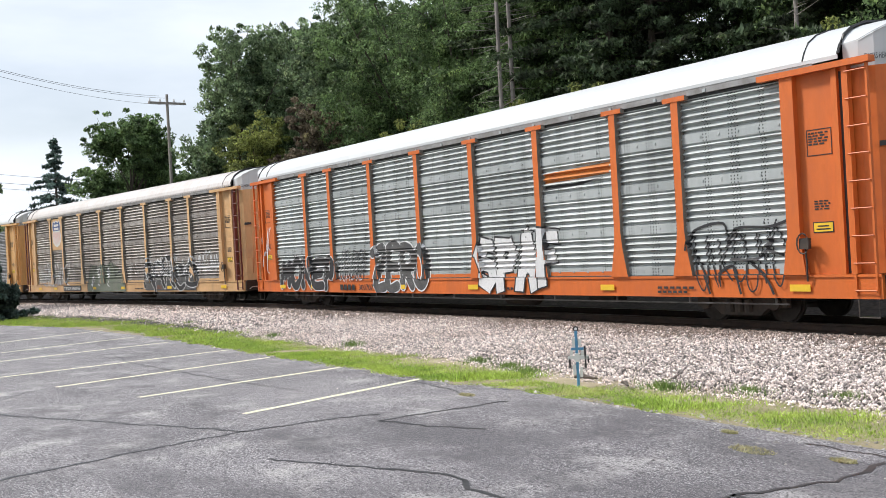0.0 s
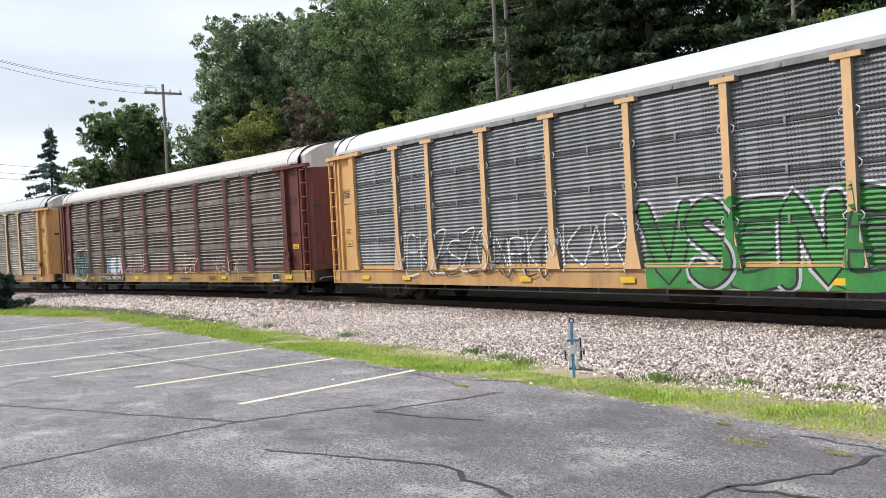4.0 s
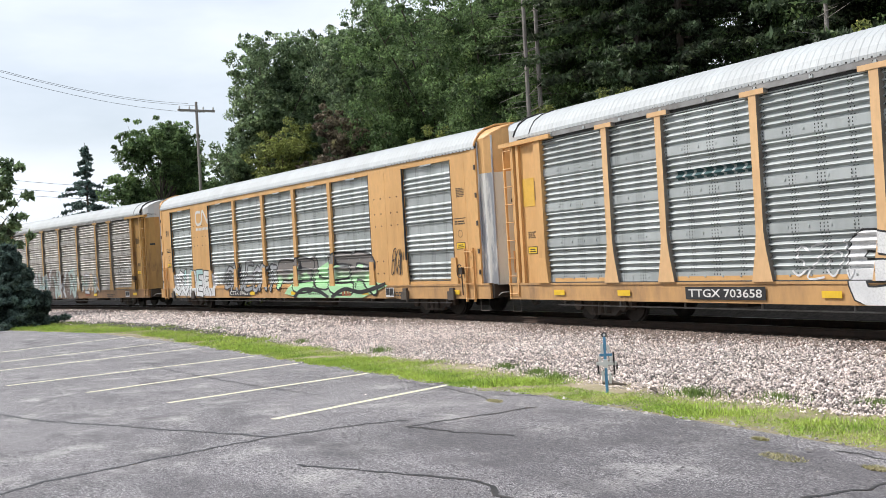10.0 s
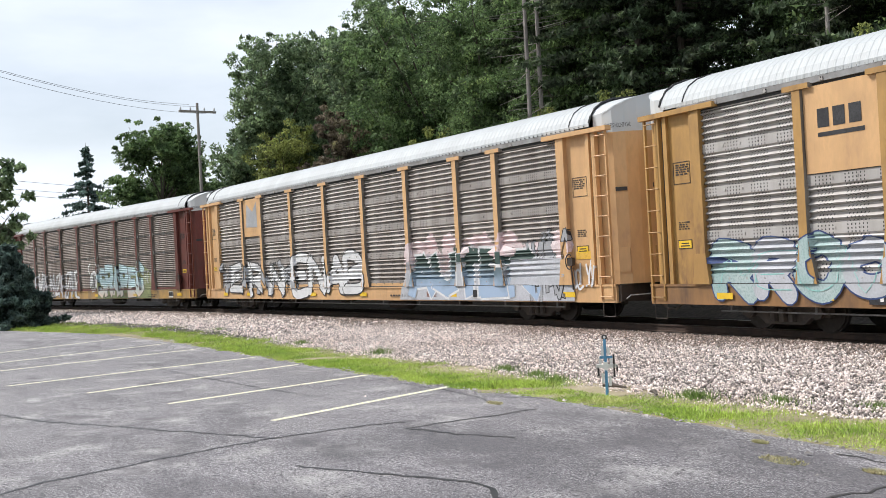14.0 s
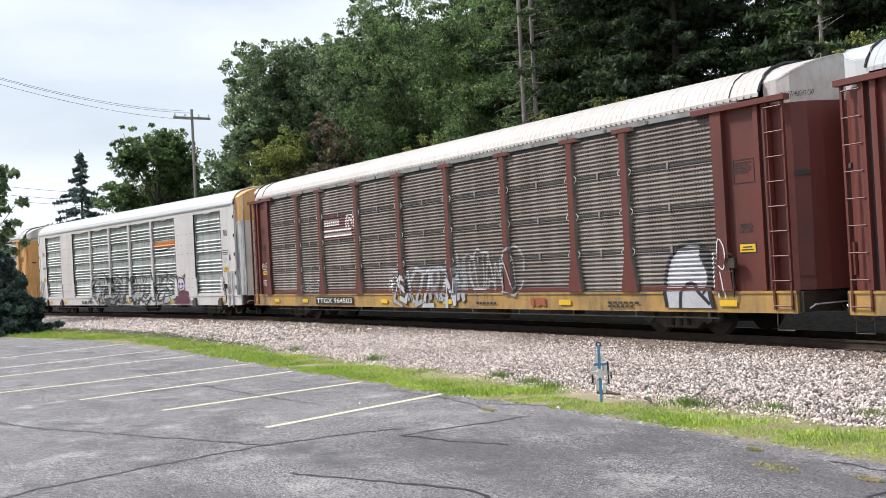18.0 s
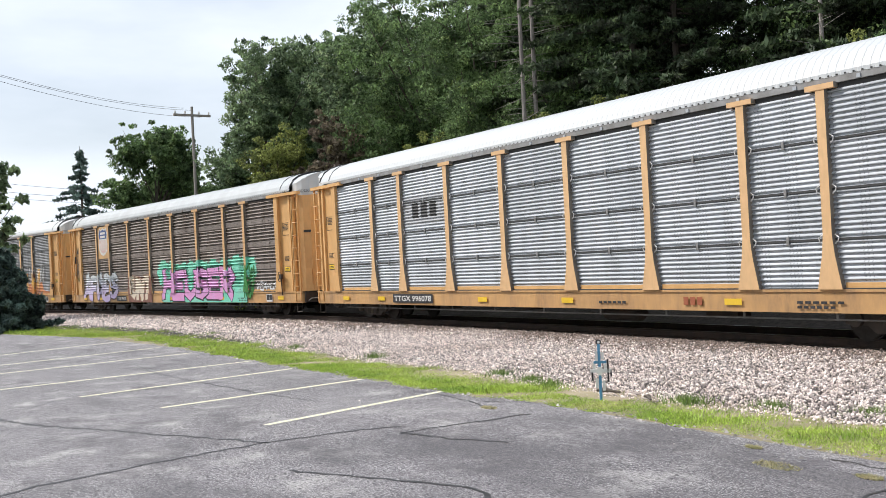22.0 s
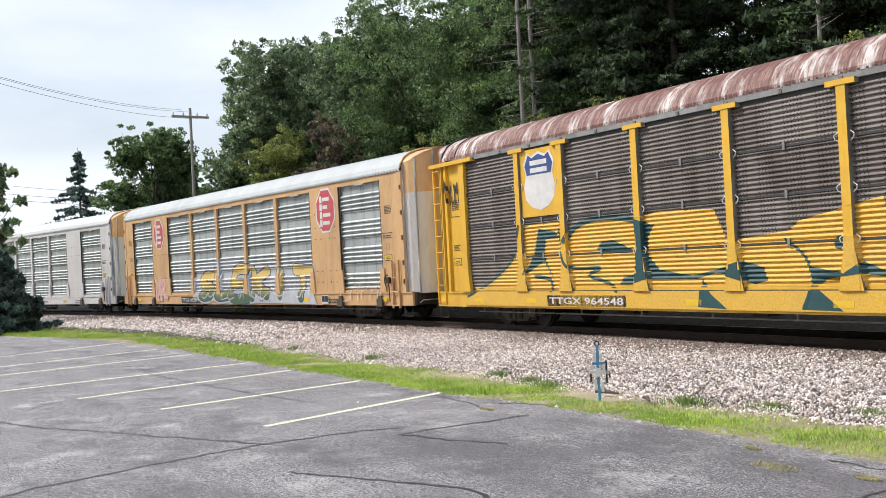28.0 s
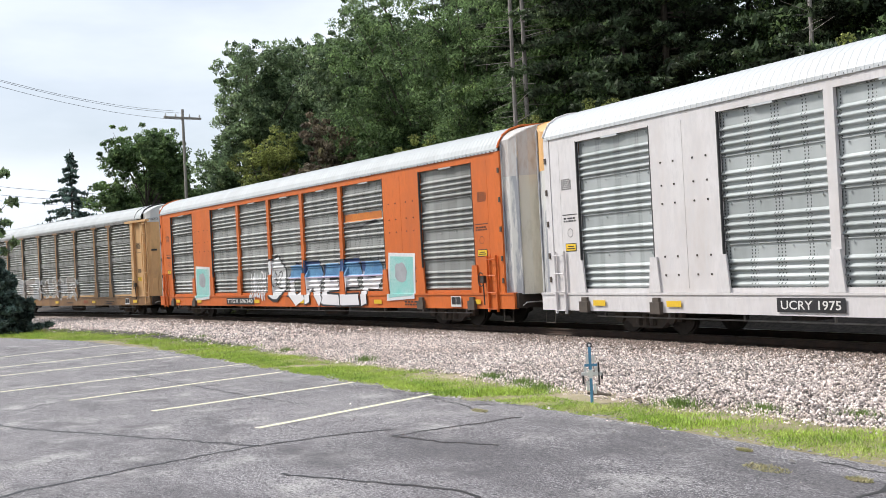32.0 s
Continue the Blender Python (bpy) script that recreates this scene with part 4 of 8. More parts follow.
def cap_data(e, x_in, x0, x1):
    """The top of the end, from the roof's edge out to the doors."""
    plan = door_plan(x0, x1)
    v, f = [], []
    full = [(x, y) for x, y in plan] + [(x, -y) for x, y in plan[-2::-1]]
    for x, y in full:
        v += [(e * x_in, y, roof_z(y) - 0.025), (e * (x + 0.03), y, roof_z(y) - 0.05)]
    for i in range(len(full) - 1):
        f.append((2 * i, 2 * i + 2, 2 * i + 3, 2 * i + 1))
    return v, f


def truck(parent, x, side_labels=True):
    t = child("truck", None, parent, m=Matrix.Translation((x, 0, 0)))

    def make_wheels():
        parts = []
        for y in (-0.755, 0.755):
            parts += [disc_data((0, 0.4), 0.4, y - 0.065, y + 0.065, 24), disc_data((0, 0.4), 0.44, (y - 0.02) if y < 0 else (y - 0.055), (y + 0.055) if y < 0 else (y + 0.02), 24),
                      disc_data((0, 0.4), 0.14, y - 0.1, y + 0.1, 12)]
        parts.append(disc_data((0, 0.4), 0.08, -0.7, 0.7, 10))
        return mesh_of("wheelset", *join(*parts), M_WHEEL)

    def make_frame(y):
        s = 1 if y > 0 else -1
        outline = [(-1.15, 0.52), (-1.15, 0.3), (-0.68, 0.28), (-0.5, 0.14), (0.5, 0.14), (0.68, 0.28), (1.15, 0.3), (1.15, 0.52), (0.75, 0.55), (0.45, 0.72), (-0.45, 0.72), (-0.75, 0.55)]
        v = [(px, y - 0.07, pz) for px, pz in outline] + [(px, y + 0.07, pz) for px, pz in outline]
        n = len(outline)
        f = [tuple(range(n))[::-1], tuple(range(n, 2 * n))] + [(i, (i + 1) % n, n + (i + 1) % n, n + i) for i in range(n)]
        out = y + s * 0.07
        springs = [disc_data((q, 0.3), 0.001, y, y, 3) for q in ()]
        for q in (-0.24, 0, 0.24):
            springs.append(tube_data([(q, out + s * 0.03, 0.2), (q, out + s * 0.03, 0.46)], 0.085, 8))
        caps = [disc_data((q, 0.4), 0.15, min(out, out + s * 0.08), max(out, out + s * 0.08), 14) for q in (-0.89, 0.89)]
        return mesh_of("side_frame", *join((v, f), *springs, *caps), M_TRUCK)

    for dx in (-0.89, 0.89):
        child("wheelset", cached("wheelset", make_wheels), t, m=Matrix.Translation((dx, 0, 0)))
    for y in (-1.02, 1.02):
        child("side_frame", cached(("side_frame", y), lambda: make_frame(y)), t)
    child("bolster", plain("bolster", M_UNDER, (-0.2, 0.2, -1.0, 1.0, 0.35, 0.62)), t)
    return t


def underframe(car, sill, end_x):
    child("deck", plain("deck", M_UNDER, (-13.6, 13.6, -1.38, 1.38, 0.84, 0.92)), car)
    child("centre_sill", plain("centre_sill", M_UNDER, (-13.7, 13.7, -0.35, 0.35, 0.5, 0.84)), car)
    for y in (-1, 1):
        lo, hi = (-HALF - 0.02, -HALF + 0.1) if y < 0 else (HALF - 0.1, HALF + 0.02)
        child("side_sill", plain("side_sill", sill, (-end_x, end_x, lo, hi, SILL_LOW, SILL_TOP), (-end_x, end_x, lo - 0.025 if y < 0 else lo, hi if y < 0 else hi + 0.025, SILL_TOP - 0.05, SILL_TOP)), car)
        yy = y * (HALF - 0.12)
        rod = lambda: mesh_of("brake_rod", *join(tube_data([(-11.5, yy, 0.4), (11.5, yy, 0.4)], 0.018, 6),
                                                 *[box_data(x - 0.02, x + 0.02, yy - 0.015, yy + 0.015, 0.38, 0.56) for x in np.arange(-11.2, 11.3, 2.24)]), M_ROD)
        child("brake_rod", cached(("rod", y), rod), car)
    child("brake_reservoir", cached("tank", lambda: mesh_of("brake_reservoir", *tube_data([(1.6, -0.7, 0.38), (1.75, -0.7, 0.38), (2.9, -0.7, 0.38), (3.05, -0.7, 0.38)], [0.1, 0.19, 0.19, 0.1], 12), M_UNDER)), car)
    for b in ((5.2, 6.1, -0.9, -0.5, 0.36, 0.86), (-5.9, -5.3, -0.95, -0.5, 0.4, 0.86), (-1.5, -1.1, -1.0, -0.6, 0.42, 0.86)):
        child("brake_box", plain("brake_box", M_UNDER, b), car)
    for e in (-1, 1):
        truck(car, e * 10.05)
        coupler = lambda: mesh_of("coupler", *join(box_data(min(e * 13.5, e * 14.1), max(e * 13.5, e * 14.1), -0.09, 0.09, 0.58, 0.8), box_data(min(e * 14.08, e * 14.32), max(e * 14.08, e * 14.32), -0.19, 0.19, 0.5, 0.86)), M_UNDER)
        child("coupler", cached(("coupler", e), coupler), car)
        hose = lambda: mesh_of("air_hose", *tube_data([(e * 13.7, -0.3, 0.62), (e * 13.95, -0.36, 0.42), (e * 14.15, -0.36, 0.3), (e * 14.3, -0.34, 0.33)], 0.028, 6), M_TRUCK)
        child("air_hose", cached(("hose", e), hose), car)
        for y in (-1, 1):
            st = lambda: mesh_of("stirrup_step", *tube_data([(e * 13.1, y * 1.5, 0.56), (e * 13.1, y * 1.5, 0.2), (e * 13.5, y * 1.5, 0.2), (e * 13.5, y * 1.5, 0.56)], 0.014, 5), M_TRUCK)
            child("stirrup_step", cached(("stirrup", e, y), st), car)
        lever = lambda: mesh_of("uncoupling_lever", *tube_data([(e * 13.75, -1.35, 0.62), (e * 13.85, -1.3, 0.7), (e * 13.85, -0.3, 0.7), (e * 14.0, -0.2, 0.78)], 0.016, 5), M_WHITE)
        child("uncoupling_lever", cached(("lever", e), lever), car, "white uncoupling lever")
        child("end_sill", plain("end_sill", M_UNDER, (min(e * 13.35, e * 13.7), max(e * 13.35, e * 13.7), -1.45, 1.45, 0.55, 0.95)), car)


def ladder_mesh(mat, z0, z1, rungs, w=0.42):
    bits = [box_data(-w / 2 - 0.025, -w / 2 + 0.025, -0.03, 0.03, z0, z1), box_data(w / 2 - 0.02, w / 2 + 0.02, -0.03, 0.03, z0, z1)]
    for z in np.linspace(z0 + 0.08, z1 - 0.1, rungs):
        bits.append(tube_data([(-w / 2, -0.045, z), (w / 2, -0.045, z)], 0.013, 5))
    return mesh_of("ladder", *join(*bits), mat)


def post_data():
    """A side post with its head plate and flared foot."""
    w, y0, y1 = 0.1, -0.085, 0.05
    outline = [(-w, 4.66), (w, 4.66), (w, 1.95), (0.14, 1.6), (0.27, SILL_TOP), (-0.27, SILL_TOP), (-0.14, 1.6), (-w, 1.95)]
    v = [(x, y0, z) for x, z in outline] + [(x, y1, z) for x, z in outline]
    n = len(outline)
    f = [tuple(range(n)), tuple(range(n, 2 * n))[::-1]] + [(i, n + i, n + (i + 1) % n, (i + 1) % n) for i in range(n)]
    head = box_data(-0.32, 0.32, -0.1, 0.05, 4.62, 4.72)
    return join((v, f), head)


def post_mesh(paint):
    """The painted post, with a darker grey-brown on its x-facing flanks."""
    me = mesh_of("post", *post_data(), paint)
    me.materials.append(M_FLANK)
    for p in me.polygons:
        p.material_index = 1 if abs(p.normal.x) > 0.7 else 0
    return me


def stencil_mesh(mat, rows, w, line, seed):
    """Rows of small unreadable stencilled marks, as bars."""
    rng = random.Random(seed)
    bits = []
    for r in range(rows):
        x = -w / 2
        while x < w / 2 - 0.04:
            L = rng.uniform(0.03, 0.11)
            bits.append(box_data(x, min(w / 2, x + L), -0.003, 0.0, -r * line * 1.7, -r * line * 1.7 + line))
            x += L + rng.uniform(0.015, 0.05)
    return mesh_of("stencil", *join(*bits), mat)


def stickers(car, xs, y, z=0.72):
    me = plain("reflector", M_YELLOW, (-0.23, 0.23, -0.004, 0.0, -0.06, 0.07))
    for x in xs:
        child("reflector", me, car, "yellow reflective strip", Matrix.Translation((x, y, z)))


def ring_data(r, w, n=20):
    v = [(q * math.cos(2 * math.pi * k / n), 0, q * math.sin(2 * math.pi * k / n)) for q in (r, r - w) for k in range(n)]
    return v, [(k, (k + 1) % n, n + (k + 1) % n, n + k) for k in range(n)]


def warning(car, m):
    """A yellow plate with a black border and two lines of unreadable print."""
    plate = child("warning_plate", plain("warning_plate", M_BLACK, (-0.22, 0.22, -0.003, 0.0, -0.015, 0.185)), car, "yellow warning plate with black border", m)
    child("plate_field", plain("plate_field", M_YELLOW, (-0.2, 0.2, -0.006, -0.003, 0.005, 0.165)), plate)
    for z, w in ((0.105, 0.12), (0.05, 0.15)):
        child("print_bar", plain("print_bar", M_BLACK, (-w, w, -0.008, -0.006, z - 0.012, z + 0.014)), plate)


def corner_foot():
    """The wider foot of a corner post, flared in both directions."""
    out = [(-0.16, 1.62), (0.16, 1.62), (0.24, SILL_TOP), (-0.26, SILL_TOP)]
    v = [(x, -0.012, z) for x, z in out] + [(x, 0.1, z) for x, z in out]
    return v, [(0, 3, 2, 1), (4, 5, 6, 7)] + [(i, (i + 1) % 4, 4 + (i + 1) % 4, 4 + i) for i in range(4)]


def open_car(label, paint, post_paint, sheet_mat, style, roof_mat, ribs, sill, hood_mat, folds=False, end_ladder=None):
    """A covered car carrier with outside posts and curved end doors set in behind the ladders."""
    car = tagged(new("autorack_car", None), label, "railcar", "train of car carriers")
    underframe(car, sill, 13.6)
    sheets(car, BAYS_A, style, sheet_mat, SILL_TOP + 0.01, SHEET_TOP)
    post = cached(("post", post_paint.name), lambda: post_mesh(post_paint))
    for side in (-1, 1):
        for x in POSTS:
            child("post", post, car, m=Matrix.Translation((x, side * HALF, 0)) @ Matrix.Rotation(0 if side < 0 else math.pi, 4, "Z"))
        yo, yi = side * (HALF + 0.03), side * (HALF - 0.05)
        # Near-black strip that paints in the shade under the eave.
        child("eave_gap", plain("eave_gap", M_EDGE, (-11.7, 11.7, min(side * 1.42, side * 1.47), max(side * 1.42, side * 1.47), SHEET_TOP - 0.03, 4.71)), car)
        child("eave_rail", plain("eave_rail", M_EAVE, (-12.4, 12.4, min(yo, yi), max(yo, yi), 4.7, EAVE + 0.03)), car)
        tabs = tuple((x - 0.04, x + 0.04, min(yo, side * (HALF + 0.05)), max(yo, side * (HALF + 0.05)), 4.71, 4.78) for x in np.arange(-11.2, 11.3, 1.4))
        child("eave_bracing", plain("eave_bracing", sheet_mat, *tabs), car)
        feet = [(x0 + 0.28, x1 - 0.28, min(side * 1.503, side * 1.47), max(side * 1.503, side * 1.47), SILL_TOP + 0.025, SILL_TOP + 0.12) for x0, x1 in BAYS_A if x1 - x0 > 2]
        for foot in feet:
            child("foot_bar", plain("foot_bar", paint, foot), car)
        # Thin black lines put in for the shade at the screens' feet.
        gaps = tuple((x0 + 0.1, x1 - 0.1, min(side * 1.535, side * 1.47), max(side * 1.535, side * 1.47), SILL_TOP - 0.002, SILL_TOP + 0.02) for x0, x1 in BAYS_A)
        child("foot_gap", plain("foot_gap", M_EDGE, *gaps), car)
        if ribs:
            ends = tuple((x - 0.02, x + 0.02, min(side * 1.525, side * 1.536), max(side * 1.525, side * 1.536), EAVE + 0.025, EAVE + 0.055) for x in np.arange(-12.8, 12.85, 0.18))
            child("rib_ends", plain("rib_ends", M_EDGE, *ends), car)
        for e in (-1, 1):
            a, b = sorted((e * 11.69, e * 11.98))
            child("corner_post", plain("corner_post", paint, (a, b, min(side * 1.58, side * 1.4), max(side * 1.58, side * 1.4), SILL_TOP, 4.66)), car)
            a, b = sorted((e * 11.98, e * 12.98))
            panel = child("end_panel", plain("end_panel", paint, (a, b, min(side * 1.46, side * 1.4), max(side * 1.46, side * 1.4), SILL_TOP, 4.66), (min(e * 12.78, e * 12.9), max(e * 12.78, e * 12.9), min(side * 1.54, side * 1.45), max(side * 1.54, side * 1.45), SILL_TOP, 4.66)), car)
            # Dark strip standing in for shade between end panel and ladder.
            a, b = sorted((e * 12.9, e * 13.08))
            child("door_gap", plain("door_gap", M_EDGE, (a, b, min(side * 1.464, side * 1.4), max(side * 1.464, side * 1.4), SILL_TOP + 0.02, 4.6)), car)
            a, b = sorted((e * 11.2, e * 13.62))
            child("header_bar", plain("header_bar", paint, (a, b, min(side * 1.63, side * 1.44), max(side * 1.63, side * 1.44), 4.66, 4.77)), car)
            rungs = cached(("ladder", (end_ladder or paint).name), lambda: ladder_mesh(end_ladder or paint, 0.6, 4.66, 9))
            child("ladder", rungs, car, m=Matrix.Translation((e * 13.3, side * 1.53, 0)) @ Matrix.Rotation(0 if side < 0 else math.pi, 4, "Z"))
            door = child("end_door", cached(("door", e, side, paint.name, folds), lambda: mesh_of("end_door", *door_data(e, side, SILL_TOP, 4.62, folds=folds), paint)), car)
            child("door_head", cached(("head", e, side, hood_mat.name, folds), lambda: mesh_of("door_head", *door_data(e, side, 4.62, None, folds=folds), hood_mat)), car, "pale upper end door")
            if not folds:
                turn = Matrix.Translation((e * 13.66, side * 1.235, 0)) @ Matrix.Rotation(e * radians(40) if side < 0 else -e * radians(40) + math.pi, 4, "Z")
                child("door_slot", plain("door_slot", M_EDGE, (-0.14, 0.14, -0.012, 0.01, 3.2, 3.29)), car, "", turn)
                child("door_hatch", plain("door_hatch", paint, (-0.13, 0.13, -0.03, 0.01, 1.25, 1.85)), car, "", turn)
            bits = cached(("stencil", rungs.name, e), lambda: stencil_mesh(M_BLACK, 5, 0.42, 0.03, 3 + e))
            child("stencil", bits, car, "small stencilled notes", Matrix.Translation((e * 12.4, -1.465, 3.55)) if side < 0 else Matrix.Translation((e * 12.4, 1.465, 3.55)) @ Matrix.Rotation(math.pi, 4, "Z"))
            child("stencil", cached(("stencil2", e), lambda: stencil_mesh(M_BLACK, 4, 0.34, 0.028, 9 + e)), car, "small stencilled notes",
                  Matrix.Translation((e * 12.42, -1.465, 2.3)) if side < 0 else Matrix.Translation((e * 12.42, 1.465, 2.3)) @ Matrix.Rotation(math.pi, 4, "Z"))
            turn = Matrix.Translation((e * 12.42, side * 1.465, 0)) @ Matrix.Rotation(0 if side < 0 else math.pi, 4, "Z")
            warning(car, turn @ Matrix.Translation((0, 0, 1.75)))
            box_frame = ((-0.27, 0.27, -0.003, 0.0, 3.62, 3.635), (-0.27, 0.27, -0.003, 0.0, 3.15, 3.165), (-0.27, -0.255, -0.003, 0.0, 3.165, 3.62), (0.255, 0.27, -0.003, 0.0, 3.165, 3.62))
            child("stencil_frame", plain("stencil_frame", M_BLACK, *box_frame), car, "thin black frame round the stencils", turn)
            child("corner_foot", cached(("cfoot", paint.name), lambda: mesh_of("corner_foot", *corner_foot(), paint)), car, "", Matrix.Translation((e * 11.835, side * 1.58, 0)) @ Matrix.Rotation(0 if side < 0 else math.pi, 4, "Z"))
            a, b = sorted((e * 13.02, e * 13.14))
            child("ladder_stile", plain("ladder_stile", end_ladder or paint, (a, b, min(side * 1.56, side * 1.44), max(side * 1.56, side * 1.44), 0.98, 4.66)), car)
    child("roof", cached(("roof", ribs, roof_mat.name), lambda: mesh_of("roof", *roof_data(ribs, -12.95, 12.95), roof_mat)), car)
    for e in (-1, 1):
        child("end_cap", cached(("cap", e, hood_mat.name), lambda: mesh_of("end_cap", *cap_data(e, 12.9, 12.98, 14.05), hood_mat)), car)
        for x, r in ((12.2, 0.014), (12.96, 0.03)):
            child("roof_seam", cached(("seam", e, x), lambda: mesh_of("roof_seam", *hood_seam(e, x, r), M_BLACK)), car)
    if style == "slot":
        # Black strips paint the darkness of the gaps between panel rows.
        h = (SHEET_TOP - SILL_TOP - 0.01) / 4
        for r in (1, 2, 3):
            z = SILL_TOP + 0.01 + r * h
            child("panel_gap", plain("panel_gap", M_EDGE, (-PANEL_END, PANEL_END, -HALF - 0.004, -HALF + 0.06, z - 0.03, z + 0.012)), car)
            for x0, x1 in BAYS_A:
                child("panel_tab", plain("panel_tab", M_EAVE, (-0.03, 0.03, -0.02, 0.0, -0.085, 0.07)), car, "", Matrix.Translation(((x0 + x1) / 2, -HALF - 0.002, z)))
        for x in POSTS[:]:
            for r in (1, 2, 3):
                child("latch", cached("latch", lambda: mesh_of("latch", *join(*[tube_data([(q * 0.13, -0.03, -0.09), (q * 0.2, -0.05, -0.05), (q * 0.22, -0.05, 0.02), (q * 0.13, -0.03, 0.08)], 0.014, 5) for q in (-1, 1)]), M_WHITE)),
                      car, "white screen latch", Matrix.Translation((x, -HALF, SILL_TOP + 0.01 + r * h)))
    handbrake = cached("brakewheel", lambda: mesh_of("hand_brake", *join(box_data(-0.1, 0.1, -0.09, 0.0, 0.0, 0.2), tube_data([(0.13 * math.cos(t), -0.11, 0.1 + 0.19 * math.sin(t)) for t in np.linspace(0, 6.28, 13)], 0.016, 5, False), tube_data([(0, -0.04, 0), (0.03, -0.05, -0.3), (0, -0.02, -0.6)], 0.02, 5)), M_UNDER))
    child("hand_brake", handbrake, car, m=Matrix.Translation((12.1, -1.56, 1.45)))
    return car


def hood_seam(e, x, r):
    prof = [(1.535, EAVE + 0.1), (1.475, EAVE + 0.25), (1.335, EAVE + 0.45), (1.085, EAVE + 0.61), (0.7, EAVE + 0.73), (0, EAVE + 0.8)]
    prof = prof + [(-y, z) for y, z in prof[-2::-1]]
    return tube_data([(e * x, -y, z + 0.004) for y, z in prof], r, 5)


def closed_car(label, paint, sheet_mat, roof_mat, sill, door_mat, hood_mat):
    """A flush-sided car carrier: painted body with screen bays let into it and full-width end doors."""
    car = tagged(new("autorack_car", None), label, "railcar", "train of car carriers")
    underframe(car, sill, 13.6)
    sheets(car, BAYS_B, "round", sheet_mat, SILL_TOP + 0.09, 4.64, inset=0.05)
    for side in (-1, 1):
        y0, y1 = sorted((side * HALF, side * (HALF - 0.09)))
        child("top_rail", plain("top_rail", paint, (-13.0, 13.0, y0, y1, 4.64, EAVE + 0.03)), car)
        child("bottom_rail", plain("bottom_rail", paint, (-13.0, 13.0, y0, y1, SILL_TOP, SILL_TOP + 0.09)), car)
        for x0, x1 in ((-13.0, -12.62), (-12.61, -11.9), (-9.2, -8.15), (-8.14, -7.1), (7.1, 8.14), (8.15, 9.2), (11.9, 12.61), (12.62, 13.0)):
            child("wall_plate", plain("wall_plate", paint, (x0, x1, y0, y1, SILL_TOP + 0.09, 4.64)), car)
        rivets = lambda: mesh_of("rivets", *join(*[box_data(x - 0.02, x + 0.02, (side * HALF) - 0.012, (side * HALF) + 0.012, z - 0.02, z + 0.02)
                                                  for x0 in (-8.15, 8.15) for x in (x0 - 0.7, x0 - 0.3, x0 + 0.3, x0 + 0.7) for z in (1.35, 1.75, 2.9, 3.3, 3.8)]), M_UNDER)
        child("rivets", cached(("rivets", side), rivets), car)
        for a, b in ((-4.39, -4.17), (-1.51, -1.29), (1.29, 1.51), (4.17, 4.39)):
            child("mullion", plain("mullion", paint, (a, b, y0, y1, SILL_TOP + 0.09, 4.64)), car)
            flare = lambda: mesh_of("post_foot", *foot_data(0.11, 0.19, side), paint)
            child("post_foot", cached(("foot", paint.name, side), flare), car, m=Matrix.Translation(((a + b) / 2, side * HALF, 0)))
        for x in (-11.9, -9.2, -7.1, 7.1, 9.2, 11.9):
            child("post_foot", cached(("foot", paint.name, side), lambda: mesh_of("post_foot", *foot_data(0.11, 0.19, side), paint)), car, m=Matrix.Translation((x, side * HALF, 0)))
        for x in (-11.9, -9.2, -7.1, 7.1, 9.2, 11.9):
            child("panel_edge", plain("panel_edge", M_EDGE, (x - 0.012, x + 0.012, min(side * 1.506, side * 1.44), max(side * 1.506, side * 1.44), 1.7, 4.66)), car)
        edge = tuple((x - 0.3, x + 0.3, min(side * 1.5, side * 1.44), max(side * 1.5, side * 1.44), 4.6, 4.645) for x in (-10.6, -5.9, -2.9, 0, 2.9, 5.9, 10.6))
        child("lift_tabs", plain("lift_tabs", roof_mat, *edge), car)
        ends = tuple((x - 0.02, x + 0.02, min(side * 1.525, side * 1.536), max(side * 1.525, side * 1.536), EAVE + 0.025, EAVE + 0.055) for x in np.arange(-13.05, 13.1, 0.18))
        child("rib_ends", plain("rib_ends", M_EDGE, *ends), car)
        for e in (-1, 1):
            a, b = sorted((e * 13.0, e * 13.22))
            child("corner_post", plain("corner_post", paint, (a, b, min(side * 1.52, side * 1.38), max(side * 1.52, side * 1.38), 0.9, EAVE + 0.03)), car)
            for k, (p0, p1, low_mat) in enumerate(((0, 2, door_mat), (2, 4, D_CREAM), (4, 6, door_mat))):
                child("end_door", cached(("bdoor", e, side, low_mat.name, k), lambda: mesh_of("end_door", *door_data(e, side, 0.92, 4.1, 13.2, 14.12, first=p0, last=p1), low_mat)), car, "weathered folding end door")
                child("door_head", cached(("bhead", e, side, hood_mat.name, k), lambda: mesh_of("door_head", *door_data(e, side, 4.1, None, 13.2, 14.12, first=p0, last=p1), hood_mat)), car)
            for k, (px, py) in enumerate(door_plan(13.2, 14.12)[:6:2]):
                bar = lambda: mesh_of("door_bar", *tube_data([(e * (px + 0.02), side * (py + 0.02), 0.92), (e * (px + 0.02), side * (py + 0.02), roof_z(py) - 0.1)], 0.028, 6), D_GREY)
                child("door_bar", cached(("dbar", e, side, k), bar), car)
            hinge = plain("hinge", M_TRUCK, (-0.03, 0.03, -0.05, 0.05, -0.07, 0.07))
            for z in (1.3, 1.9, 2.7, 3.5, 4.3):
                child("hinge", hinge, car, "", Matrix.Translation((e * 13.17, side * 1.5, z)))
            rungs = cached(("sladder", paint.name), lambda: ladder_mesh(paint, 0.45, 2.0, 4, 0.4))
            child("ladder", rungs, car, m=Matrix.Translation((e * 12.72, side * 1.56, 0)) @ Matrix.Rotation(0 if side < 0 else math.pi, 4, "Z"))
